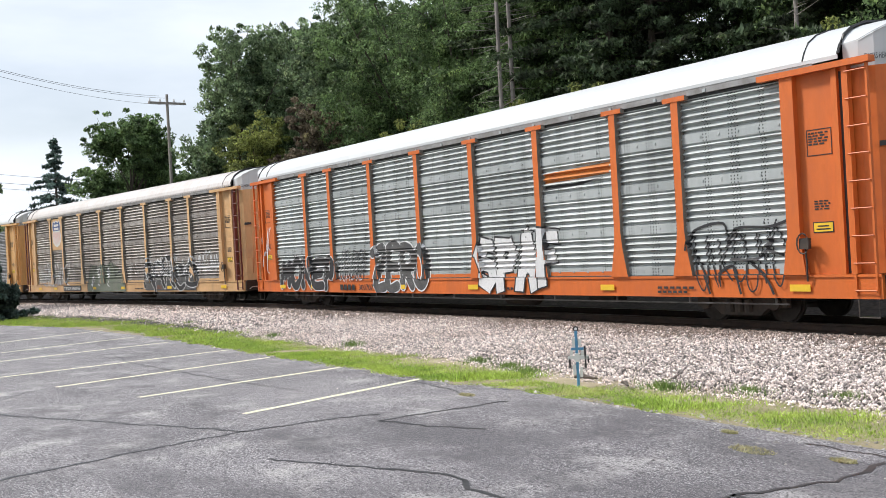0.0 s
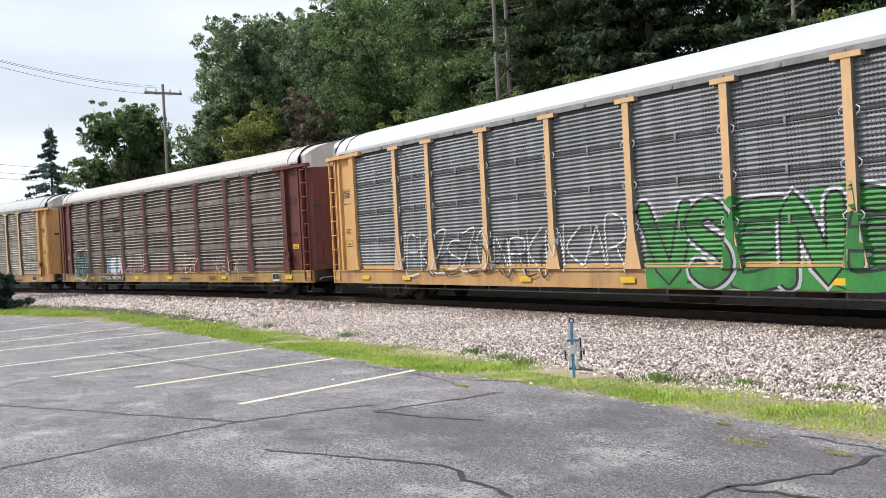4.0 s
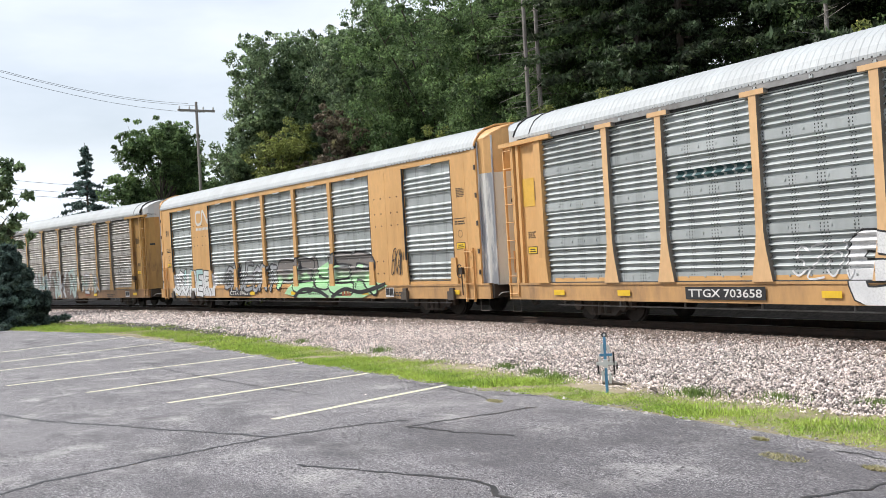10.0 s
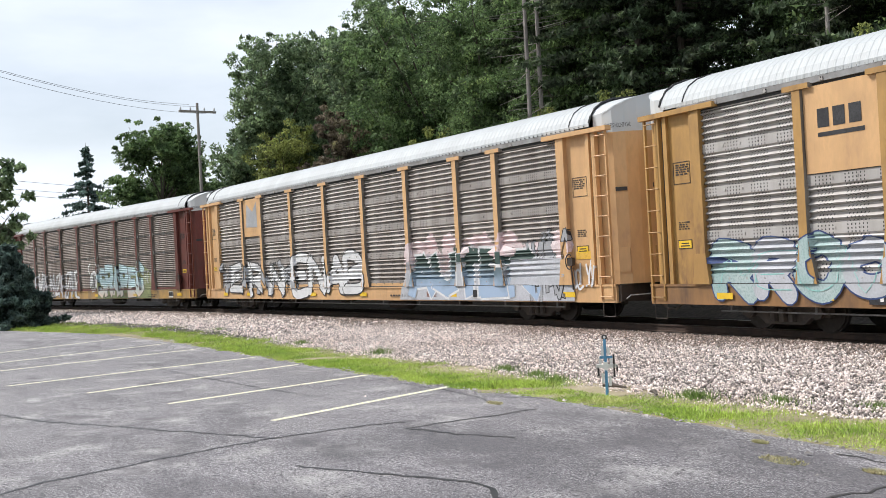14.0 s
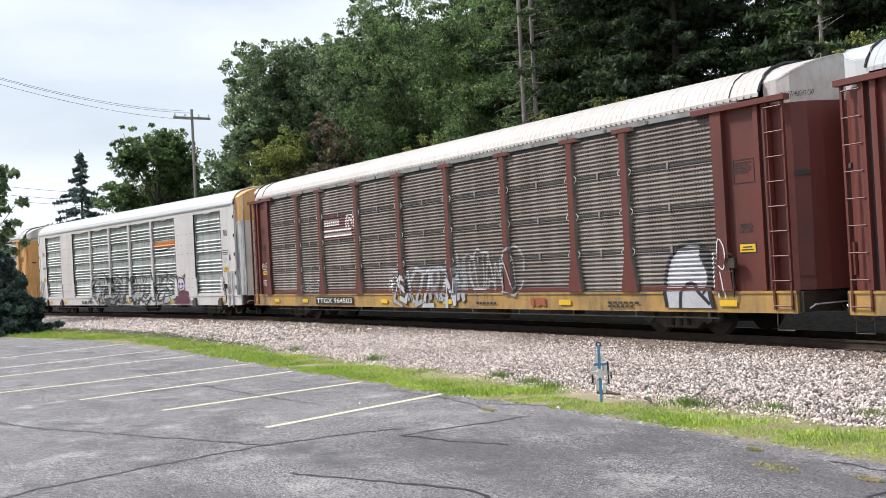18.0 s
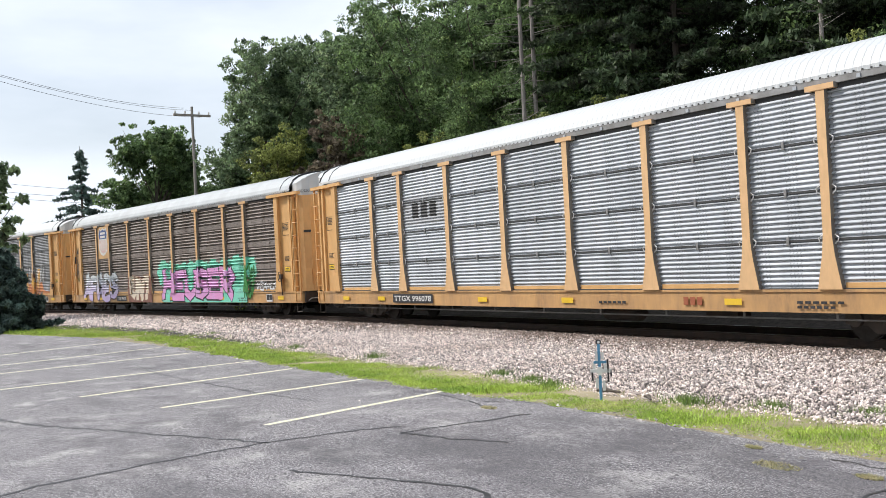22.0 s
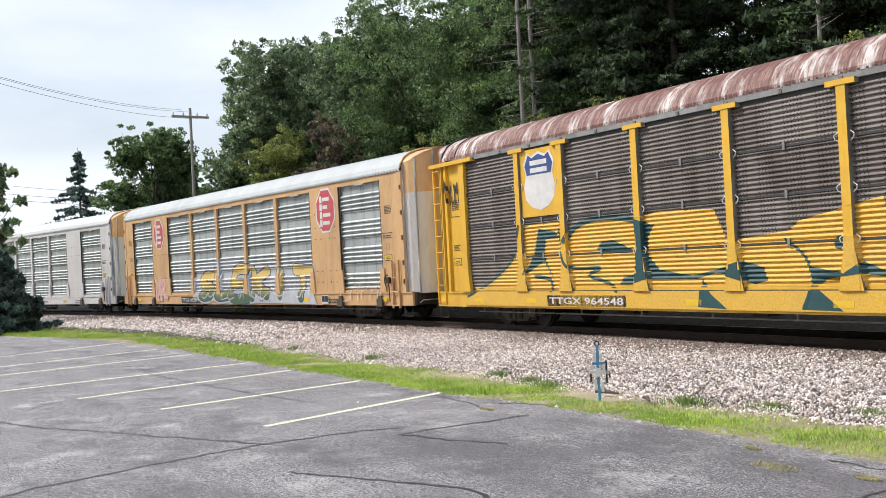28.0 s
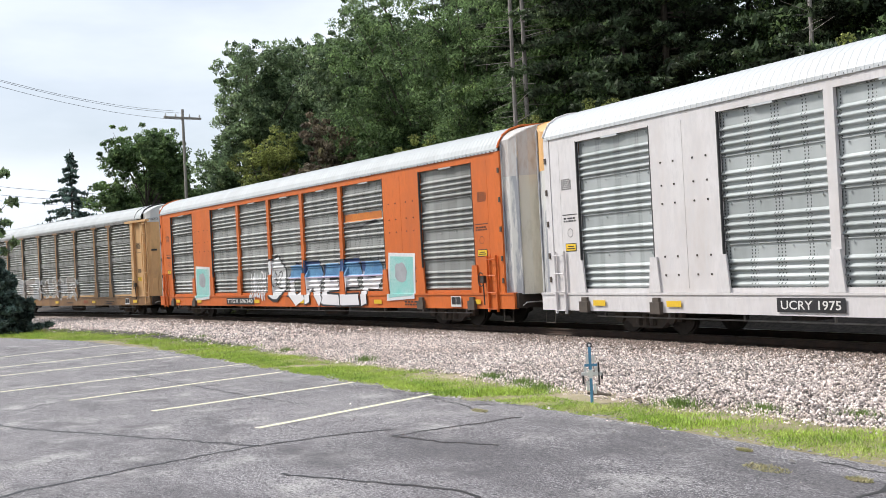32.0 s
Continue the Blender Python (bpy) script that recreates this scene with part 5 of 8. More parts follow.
            child("stencil", cached(("stencil3", e), lambda: stencil_mesh(M_BLACK, 6, 0.4, 0.028, 19 + e)), car, "small stencilled notes",
                  Matrix.Translation((e * 12.35, -1.503, 3.75)) if side < 0 else Matrix.Translation((e * 12.35, 1.503, 3.75)) @ Matrix.Rotation(math.pi, 4, "Z"))
            turn = Matrix.Translation((e * 12.27, side * 1.503, 0)) @ Matrix.Rotation(0 if side < 0 else math.pi, 4, "Z")
            warning(car, turn @ Matrix.Translation((0, 0, 2.0)))
            child("clearance_line", plain("clearance_line", M_BLACK, (-0.3, 0.3, -0.003, 0.0, 2.88, 2.9)), car, "", turn)
            child("stencil", cached("stencil4", lambda: stencil_mesh(M_BLACK, 2, 0.5, 0.04, 23)), car, "small stencilled notes", turn @ Matrix.Translation((0, 0, 2.78)))
            child("inspection_mark", cached("ring", lambda: mesh_of("inspection_mark", *ring_data(0.11, 0.012), M_BLACK)), car, "black ring stencil", turn @ Matrix.Translation((0.0, -0.003, 2.44)))
            for x in (e * 9.15, e * 11.75):
                child("sill_bracket", plain("sill_bracket", M_TRUCK, (-0.16, 0.16, -0.1, 0.0, 0.5, 0.76), (-0.1, 0.1, -0.07, 0.0, 0.76, 0.86)), car, "", Matrix.Translation((x, side * 1.525, 0)) @ Matrix.Rotation(0 if side < 0 else math.pi, 4, "Z"))
    child("roof", cached(("roof", True, roof_mat.name, "b"), lambda: mesh_of("roof", *roof_data(True, -13.2, 13.2), roof_mat)), car)
    for e in (-1, 1):
        child("end_cap", cached(("bcap", e, hood_mat.name), lambda: mesh_of("end_cap", *cap_data(e, 13.15, 13.2, 14.12), hood_mat)), car)
        child("roof_seam", cached(("bseam", e, paint.name), lambda: mesh_of("roof_seam", *hood_seam(e, 13.2, 0.035), paint)), car)
    handbrake = cached("brakewheel", lambda: mesh_of("hand_brake", *join(box_data(-0.1, 0.1, -0.09, 0.0, 0.0, 0.2), tube_data([(0.13 * math.cos(t), -0.11, 0.1 + 0.19 * math.sin(t)) for t in np.linspace(0, 6.28, 13)], 0.016, 5, False), tube_data([(0, -0.04, 0), (0.03, -0.05, -0.3), (0, -0.02, -0.6)], 0.02, 5)), M_UNDER))
    child("hand_brake", handbrake, car, m=Matrix.Translation((12.35, -1.56, 1.25)))
    return car


def foot_data(w0, w1, side):
    y0, y1 = side * 0.003, side * 0.05
    outline = [(-w0, 1.75), (w0, 1.75), (w1, SILL_TOP), (-w1, SILL_TOP)]
    v = [(x, y0, z) for x, z in outline] + [(x, y1, z) for x, z in outline]
    f = [(0, 1, 2, 3), (7, 6, 5, 4)] + [(i, 4 + i, 4 + (i + 1) % 4, (i + 1) % 4) for i in range(4)]
    return v, f


M_EAVE = material("eave_steel", (0.3, 0.3, 0.3), 0.6, second=(0.16, 0.15, 0.14), scale=2)
M_ROD = material("grey_brake_steel", (0.24, 0.23, 0.22), 0.6, second=(0.1, 0.085, 0.075), scale=3)
S_DULL = sheet_material("dull_galvanised", (0.33, 0.34, 0.33), (0.22, 0.22, 0.21), (0.42, 0.43, 0.42), metal=0.5)
P_SILL = painted("grimy_yellow_sill", (0.58, 0.335, 0.14), dirt=(0.3, 0.18, 0.095))
M_FLANK = material("grey_post_flank", (0.26, 0.23, 0.19), 0.75, second=(0.14, 0.12, 0.1), scale=2.5)
S_WARM = sheet_material("pale_weathered_galvanised", (0.5, 0.48, 0.465), (0.31, 0.28, 0.25), (0.6, 0.58, 0.565), metal=0.6)
P_OCHRE = painted("ochre_paint", (0.46, 0.265, 0.085), dirt=(0.2, 0.11, 0.05))
# Near-black for real edges and slots, and for shade painted into gaps.
M_EDGE = material("gap_shade_and_dark_edge", (0.05, 0.05, 0.05), 0.8)
P_ORANGE = painted("orange_paint", (0.66, 0.15, 0.025), dirt=(0.5, 0.12, 0.03))
P_YELLOW = painted("railcar_yellow", (0.72, 0.415, 0.165), dirt=(0.54, 0.3, 0.115))
P_BRIGHT = painted("bright_yellow", (0.8, 0.46, 0.04), dirt=(0.6, 0.34, 0.05))
P_TAN = painted("faded_tan_yellow", (0.69, 0.42, 0.2), dirt=(0.47, 0.28, 0.145))
P_MAROON = painted("maroon_paint", (0.145, 0.036, 0.028), dirt=(0.085, 0.03, 0.024))
P_WHITE = painted("white_body_paint", (0.7, 0.675, 0.675), dirt=(0.6, 0.56, 0.545))
P_POST = painted("pale_yellow_posts", (0.74, 0.47, 0.24), dirt=(0.56, 0.34, 0.17))
P_RUSTY = painted("rusty_dark_yellow", (0.3, 0.16, 0.065), dirt=(0.13, 0.075, 0.045))
S_CLEAN = sheet_material("clean_galvanised", (0.43, 0.46, 0.46), (0.33, 0.355, 0.355), (0.52, 0.55, 0.55), rough=0.34, spread=0.3)
S_LIGHT = sheet_material("pale_galvanised", (0.44, 0.465, 0.495), (0.36, 0.38, 0.4), (0.52, 0.54, 0.57), holes=0.4, spread=0.4)
S_MID = sheet_material("weathered_galvanised", (0.38, 0.35, 0.33), (0.24, 0.205, 0.18), (0.49, 0.46, 0.435), metal=0.6)
S_GREY = sheet_material("dark_grey_galvanised", (0.24, 0.25, 0.265), (0.17, 0.17, 0.175), (0.31, 0.32, 0.335), metal=0.5)
S_BROWN = sheet_material("rust_brown_galvanised", (0.25, 0.213, 0.193), (0.15, 0.118, 0.098), (0.34, 0.3, 0.275), metal=0.4)
S_DARK = sheet_material("dark_brown_galvanised", (0.21, 0.182, 0.165), (0.12, 0.097, 0.083), (0.29, 0.258, 0.238), metal=0.35)
R_WHITE = material("white_roof_paint", (0.56, 0.59, 0.605), 0.5, second=(0.53, 0.55, 0.56), scale=0.8, stretch=(1.5, 0.3, 0.3), fine=(0.56, 0.57, 0.57), fine_scale=9)
R_GREY = material("galvanised_roof", (0.5, 0.53, 0.54), 0.6, 0.0, second=(0.42, 0.44, 0.45), scale=0.8, stretch=(1.5, 0.3, 0.3), fine=(0.44, 0.46, 0.465), fine_scale=9)
R_PINK = material("stained_white_roof", (0.61, 0.595, 0.585), 0.55, second=(0.54, 0.5, 0.475), scale=0.9, stretch=(1.5, 0.3, 0.3), fine=(0.5, 0.44, 0.4), fine_scale=9)
R_RUST = material("rusting_white_roof", (0.66, 0.6, 0.57), 0.65, second=(0.15, 0.06, 0.05), scale=1.6, spread=(0.36, 0.5), stretch=(1.6, 0.35, 0.35), fine=(0.26, 0.13, 0.1), fine_scale=8, fine_spread=(0.5, 0.6))
D_CREAM = material("cream_door", (0.68, 0.64, 0.55), 0.55, second=(0.42, 0.38, 0.3), scale=1.5, spread=(0.45, 0.7), stretch=(1, 1, 0.3))
D_GREY = material("galvanised_door", (0.36, 0.37, 0.4), 0.5, 0.3, second=(0.68, 0.67, 0.64), scale=1.6, spread=(0.47, 0.55), stretch=(2, 2, 0.3))
SILL_MAROON = painted("sill_patched_yellow", (0.5, 0.3, 0.09), dirt=(0.1, 0.09, 0.085))

# ---- painted marks on the cars ----
def spray(name, base, second):
    return material(name, base, 0.55, second=second, scale=1.6, spread=(0.4, 0.7), fine=tuple(0.75 * c for c in base), fine_scale=25)


G_WHITE = spray("white_spray", (0.78, 0.78, 0.78), (0.6, 0.61, 0.62))
G_BLACK = spray("black_spray", (0.018, 0.018, 0.02), (0.05, 0.05, 0.055))
G_SMOKE = spray("thin_black_spray", (0.07, 0.07, 0.072), (0.16, 0.155, 0.15))
G_MOSS = spray("thin_green_spray", (0.15, 0.18, 0.13), (0.22, 0.22, 0.19))
G_OLIVE = spray("olive_spray", (0.2, 0.24, 0.1), (0.4, 0.42, 0.2))
G_HAZE = spray("hazy_white_spray", (0.55, 0.56, 0.6), (0.42, 0.44, 0.46))
G_MIST = spray("misty_teal_spray", (0.33, 0.47, 0.46), (0.5, 0.56, 0.56))
G_GREY = spray("silver_spray", (0.42, 0.43, 0.45), (0.3, 0.31, 0.33))
G_GREEN = spray("green_spray", (0.05, 0.27, 0.06), (0.02, 0.12, 0.03))
G_MINT = spray("mint_spray", (0.42, 0.72, 0.4), (0.55, 0.75, 0.5))
G_TEAL = spray("teal_spray", (0.25, 0.6, 0.55), (0.45, 0.62, 0.6))
G_AQUA = spray("aqua_spray", (0.2, 0.72, 0.52), (0.3, 0.62, 0.5))
G_DEEP = spray("deep_teal_spray", (0.02, 0.075, 0.085), (0.03, 0.1, 0.1))
G_PINK = spray("pink_spray", (0.75, 0.33, 0.62), (0.66, 0.4, 0.7))
G_PALE = spray("pale_pink_spray", (0.75, 0.58, 0.58), (0.7, 0.66, 0.66))
G_LILAC = spray("lilac_spray", (0.6, 0.5, 0.72), (0.7, 0.62, 0.74))
G_BROWN = spray("brown_spray", (0.2, 0.085, 0.06), (0.33, 0.16, 0.12))
G_ORANGE = spray("orange_spray", (0.62, 0.2, 0.03), (0.35, 0.08, 0.03))
G_AMBER = spray("amber_spray", (0.78, 0.46, 0.06), (0.68, 0.42, 0.09))
G_BLUE = spray("blue_spray", (0.08, 0.22, 0.42), (0.16, 0.36, 0.55))
G_NAVY = spray("navy_spray", (0.03, 0.05, 0.16), (0.05, 0.1, 0.24))
G_CREAM = spray("cream_spray", (0.74, 0.66, 0.54), (0.7, 0.55, 0.42))
G_MAROON = spray("maroon_spray", (0.12, 0.03, 0.06), (0.17, 0.05, 0.08))
E_BLUE = material("emblem_blue", (0.025, 0.06, 0.22), 0.5, second=(0.05, 0.09, 0.26), scale=3)
E_RED = material("emblem_red", (0.55, 0.06, 0.08), 0.5, second=(0.5, 0.12, 0.12), scale=3)
E_WHITE = material("emblem_white", (0.75, 0.74, 0.72), 0.5, second=(0.62, 0.6, 0.57), scale=3)
E_ROSE = material("emblem_faded_red", (0.7, 0.36, 0.34), 0.5, second=(0.7, 0.5, 0.46), scale=3)
T_RUST = material("sill_brand_red", (0.3, 0.07, 0.03), 0.6, second=(0.36, 0.13, 0.06), scale=3)



def fade(name, low, high, z0, z1):
    """Spray paint that fades from one colour at the foot to another above."""
    m = spray(name, high, tuple(0.85 * c for c in high))
    n, l = m.node_tree.nodes, m.node_tree.links
    b = n["Principled BSDF"]
    source = b.inputs["Base Color"].links[0].from_socket
    co = n.new("ShaderNodeTexCoord")
    sep = n.new("ShaderNodeSeparateXYZ")
    l.new(co.outputs["Object"], sep.inputs[0])
    t = n.new("ShaderNodeTexNoise")
    t.inputs["Scale"].default_value, t.inputs["Detail"].default_value = 2.2, 4.0
    l.new(co.outputs["Object"], t.inputs["Vector"])
    add = n.new("ShaderNodeMath")
    add.operation = "MULTIPLY_ADD"
    add.inputs[1].default_value = 0.7
    l.new(t.outputs["Fac"], add.inputs[0])
    l.new(sep.outputs["Z"], add.inputs[2])
    r = n.new("ShaderNodeMapRange")
    r.inputs["From Min"].default_value, r.inputs["From Max"].default_value = z0 + 0.35, z1 + 0.35
    l.new(add.outputs[0], r.inputs["Value"])
    x = n.new("ShaderNodeMix")
    x.data_type = "RGBA"
    x.inputs["A"].default_value = (*low, 1)
    l.new(r.outputs[0], x.inputs["Factor"])
    l.new(source, x.inputs["B"])
    l.new(x.outputs["Result"], b.inputs["Base Color"])
    return m


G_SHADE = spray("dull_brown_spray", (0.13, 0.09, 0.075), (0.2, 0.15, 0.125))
G_SILVER = spray("bright_silver_spray", (0.55, 0.57, 0.59), (0.42, 0.44, 0.46))
G_FADE_FIRE = fade("fire_fade_spray", (0.3, 0.05, 0.025), (0.78, 0.44, 0.07), 0.9, 1.9)
G_FADE_MINT = fade("mint_fade_spray", (0.45, 0.75, 0.42), (0.22, 0.2, 0.19), 1.15, 1.45)
G_FADE_ICE = fade("ice_fade_spray", (0.75, 0.76, 0.76), (0.45, 0.68, 0.66), 0.9, 1.5)
G_FADE_LILAC = fade("lilac_fade_spray", (0.6, 0.48, 0.74), (0.72, 0.76, 0.8), 0.8, 1.8)
G_FADE_DEEP = fade("deep_fade_spray", (0.36, 0.47, 0.62), (0.045, 0.085, 0.075), 0.9, 1.6)
G_FADE_LEAF = fade("leaf_fade_spray", (0.07, 0.13, 0.075), (0.8, 0.58, 0.2), 0.85, 1.5)
G_FADE_SKY = fade("sky_fade_spray", (0.76, 0.74, 0.75), (0.04, 0.08, 0.22), 1.45, 1.75)
G_FADE_PASTEL = fade("pastel_fade_spray", (0.72, 0.6, 0.5), (0.55, 0.72, 0.76), 0.7, 1.3)
GLYPHS = {}


def glyph(letter, fat=0.0):
    """The filled outline of one letter of the built-in font, as 2D points and faces."""
    if (letter, fat) not in GLYPHS:
        cu = bpy.data.curves.new("glyph", "FONT")
        cu.body, cu.offset, cu.resolution_u, cu.fill_mode = letter, fat, 3, "FRONT"
        ob = bpy.data.objects.new("glyph", cu)
        me = bpy.data.meshes.new_from_object(ob)
        GLYPHS[letter, fat] = [(v.co.x, v.co.y) for v in me.vertices], [tuple(p.vertices) for p in me.polygons]
        bpy.data.objects.remove(ob)
        bpy.data.meshes.remove(me)
        bpy.data.curves.remove(cu)
    return GLYPHS[letter, fat]


def flat(points):
    return [tuple(p) for p in points], [tuple(range(len(points)))]


def stroke(points, w):
    v, f = ribbon(points, w, 0)
    return [(p[0], p[1]) for p in v], f


def merge(*shapes):
    return join(*shapes)


def blob(cx, cz, rx, rz, rng, n=14, rough=0.12, square=0.7):
    pts = []
    for k in range(n):
        t = 2 * math.pi * k / n
        c, s = math.cos(t), math.sin(t)
        q = (abs(c) ** (2 / square / 2 + 1) + abs(s) ** (2 / square / 2 + 1)) ** -0.5
        r = 1 + rng.uniform(-rough, rough)
        pts.append((cx + rx * c * q * r, cz + rz * s * q * r))
    return pts


def scaled(points, k, grow):
    cx, cz = sum(p[0] for p in points) / len(points), sum(p[1] for p in points) / len(points)
    out = []
    for x, z in points:
        d = math.hypot(x - cx, z - cz) or 1
        out.append((x + (x - cx) / d * grow, z + (z - cz) / d * grow))
    return out


def surface(kind, style, x, z):
    """How far the car's side stands out at (x, z), and whether that is a post."""
    if z <= SILL_TOP + 0.001:
        return HALF + 0.047
    low, high = (SILL_TOP + 0.01, SHEET_TOP) if kind == "open" else (SILL_TOP + 0.09, 4.64)
    h = (high - low) / 4
    if kind == "open":
        w = 0.104 if z > 1.95 else (0.106 + (1.95 - z) / 0.35 * 0.04 if z > 1.6 else 0.146 + (1.6 - z) / 0.63 * 0.134)
        if any(abs(x - p) <= w for p in POSTS):
            return HALF + 0.088
        if abs(x) > 11.985:
            return 1.543 if 12.77 < abs(x) < 12.91 else 1.465
        if abs(x) > PANEL_END - 0.005:
            return HALF + 0.082
        inset = 0.0
    else:
        if not any(a <= x <= b for a, b in BAYS_B):
            return HALF + 0.004
        w = 0.11 + (1.75 - z) / 0.78 * 0.08 if z < 1.75 else 0.0
        if any(min(abs(x - a), abs(x - b)) < w for a, b in BAYS_B):
            return HALF + 0.008
        inset = 0.05
    if z <= low or z >= high:
        return HALF + 0.004
    r = (z - low) % h
    prof = sheet_profile(style, h)
    depth = float(np.interp(r, [p[1] for p in prof], [p[0] for p in prof]))
    return HALF - inset - depth


def lay(car, kind, style, name, shape, mat, layer=0, label="", conform=True):
    """Lay a flat (x, z) shape on the car's near side, following posts, ridges and sill."""
    pts, faces = [(x, max(0.54, z)) for x, z in shape[0]], shape[1]
    bm = bmesh.new()
    up = bm.verts.layers.float.new("up")
    vs = [bm.verts.new((p[0], 0, p[1])) for p in pts]
    if len(shape) > 2:
        for q, k in zip(vs, shape[2]):
            q[up] = k
    for f in faces:
        try:
            bm.faces.new([vs[i] for i in f])
        except ValueError:
            pass
    if conform:
        x0, x1 = min(p[0] for p in pts), max(p[0] for p in pts)
        z0, z1 = min(p[1] for p in pts), max(p[1] for p in pts)
        cuts_x, cuts_z = [], [SILL_TOP, SILL_TOP + 0.004]
        if kind == "open":
            for p in POSTS:
                cuts_x += [-12.91, -12.77, -11.99, -11.98, 11.98, 11.99, 12.77, 12.91] if p == POSTS[0] else []
                cuts_x += [p - 0.112, p - 0.104, p + 0.104, p + 0.112] + ([p - 0.29, p - 0.19, p + 0.19, p + 0.29] if z0 < 1.6 else [])
            low, high = SILL_TOP + 0.01, SHEET_TOP
        else:
            for a, b in BAYS_B:
                cuts_x += [a - 0.002, a + 0.004, a + 0.12, a + 0.2, b - 0.2, b - 0.12, b - 0.004, b + 0.002]
            low, high = SILL_TOP + 0.09, 4.64
        h = (high - low) / 4
        for r in range(4):
            cuts_z += [low + r * h + p[1] for p in sheet_profile(style, h)]
        for c in sorted(cuts_x):
            if x0 < c < x1:
                bmesh.ops.bisect_plane(bm, geom=bm.verts[:] + bm.edges[:] + bm.faces[:], plane_co=(c, 0, 0), plane_no=(1, 0, 0), dist=1e-5)
        for c in sorted(cuts_z):
            if z0 < c < z1:
                bmesh.ops.bisect_plane(bm, geom=bm.verts[:] + bm.edges[:] + bm.faces[:], plane_co=(0, 0, c), plane_no=(0, 0, 1), dist=1e-5)
        for v in bm.verts:
            v.co.y = -(surface(kind, style, v.co.x, v.co.z) + 0.005 + 0.004 * layer + v[up])
    else:
        for v in bm.verts:
            v.co.y = -(HALF + 0.1 + 0.004 * layer)
    for f in bm.faces:
        if f.normal.y > 0:
            f.normal_flip()
    bmesh.ops.recalc_face_normals(bm, faces=bm.faces[:])
    me = bpy.data.meshes.new(name)
    bm.to_mesh(me)
    bm.free()
    me.materials.append(mat)
    return child(name, me, car, label)


# letters as pen strokes in a unit box
LETTERS = {
    "A": ([(0, 0), (0.45, 1), (0.6, 1), (1, 0)], [(0.2, 0.36), (0.8, 0.36)]),
    "B": ([(0, 0), (0, 1), (0.75, 0.95), (0.8, 0.62), (0.1, 0.52), (0.9, 0.45), (0.95, 0.08), (0, 0)],),
    "C": ([(0.95, 0.85), (0.5, 1), (0.05, 0.7), (0.05, 0.3), (0.5, 0), (0.95, 0.15)],),
    "E": ([(0.95, 1), (0.05, 0.98), (0, 0.02), (0.95, 0)], [(0, 0.5), (0.75, 0.5)]),
    "F": ([(0.95, 1), (0, 0.97), (0.05, 0)], [(0, 0.5), (0.7, 0.55)]),
    "G": ([(0.95, 0.85), (0.5, 1), (0.05, 0.7), (0.05, 0.3), (0.5, 0), (0.95, 0.15), (0.95, 0.45), (0.55, 0.45)],),
    "H": ([(0, 0), (0.03, 1)], [(1, 1), (0.97, 0)], [(0, 0.5), (1, 0.5)]),
    "I": ([(0.5, 0), (0.5, 1)],),
    "J": ([(0.2, 1), (0.9, 1), (0.8, 0.2), (0.4, 0), (0.05, 0.25)],),
    "K": ([(0, 0), (0, 1)], [(0.95, 1), (0.12, 0.5), (1, 0)]),
    "L": ([(0, 1), (0.03, 0.02), (0.95, 0.05)],),
    "M": ([(0, 0), (0.1, 1), (0.5, 0.4), (0.9, 1), (1, 0)],),
    "N": ([(0, 0), (0.05, 1), (0.95, 0), (1, 1)],),
    "O": ([(0.5, 1), (0.05, 0.75), (0.05, 0.25), (0.5, 0), (0.95, 0.25), (0.95, 0.75), (0.5, 1)],),
    "P": ([(0.05, 0), (0, 1), (0.8, 0.98), (0.95, 0.72), (0.7, 0.48), (0.08, 0.5)],),
    "R": ([(0.05, 0), (0, 1), (0.8, 0.98), (0.95, 0.74), (0.7, 0.5), (0.1, 0.5)], [(0.45, 0.48), (1, 0)]),
    "S": ([(0.95, 0.9), (0.4, 1), (0.05, 0.78), (0.3, 0.55), (0.8, 0.45), (0.95, 0.2), (0.5, 0), (0.05, 0.12)],),
    "T": ([(0, 1), (1, 0.97)], [(0.5, 1), (0.5, 0)]),
    "U": ([(0, 1), (0.05, 0.2), (0.5, 0), (0.95, 0.2), (1, 1)],),
    "V": ([(0, 1), (0.5, 0), (1, 1)],),
    "W": ([(0, 1), (0.25, 0), (0.5, 0.7), (0.75, 0), (1, 1)],),
    "Y": ([(0, 1), (0.5, 0.5), (1, 1)], [(0.5, 0.5), (0.45, 0)]),
    "Z": ([(0, 1), (1, 1), (0, 0), (1, 0)],),
}


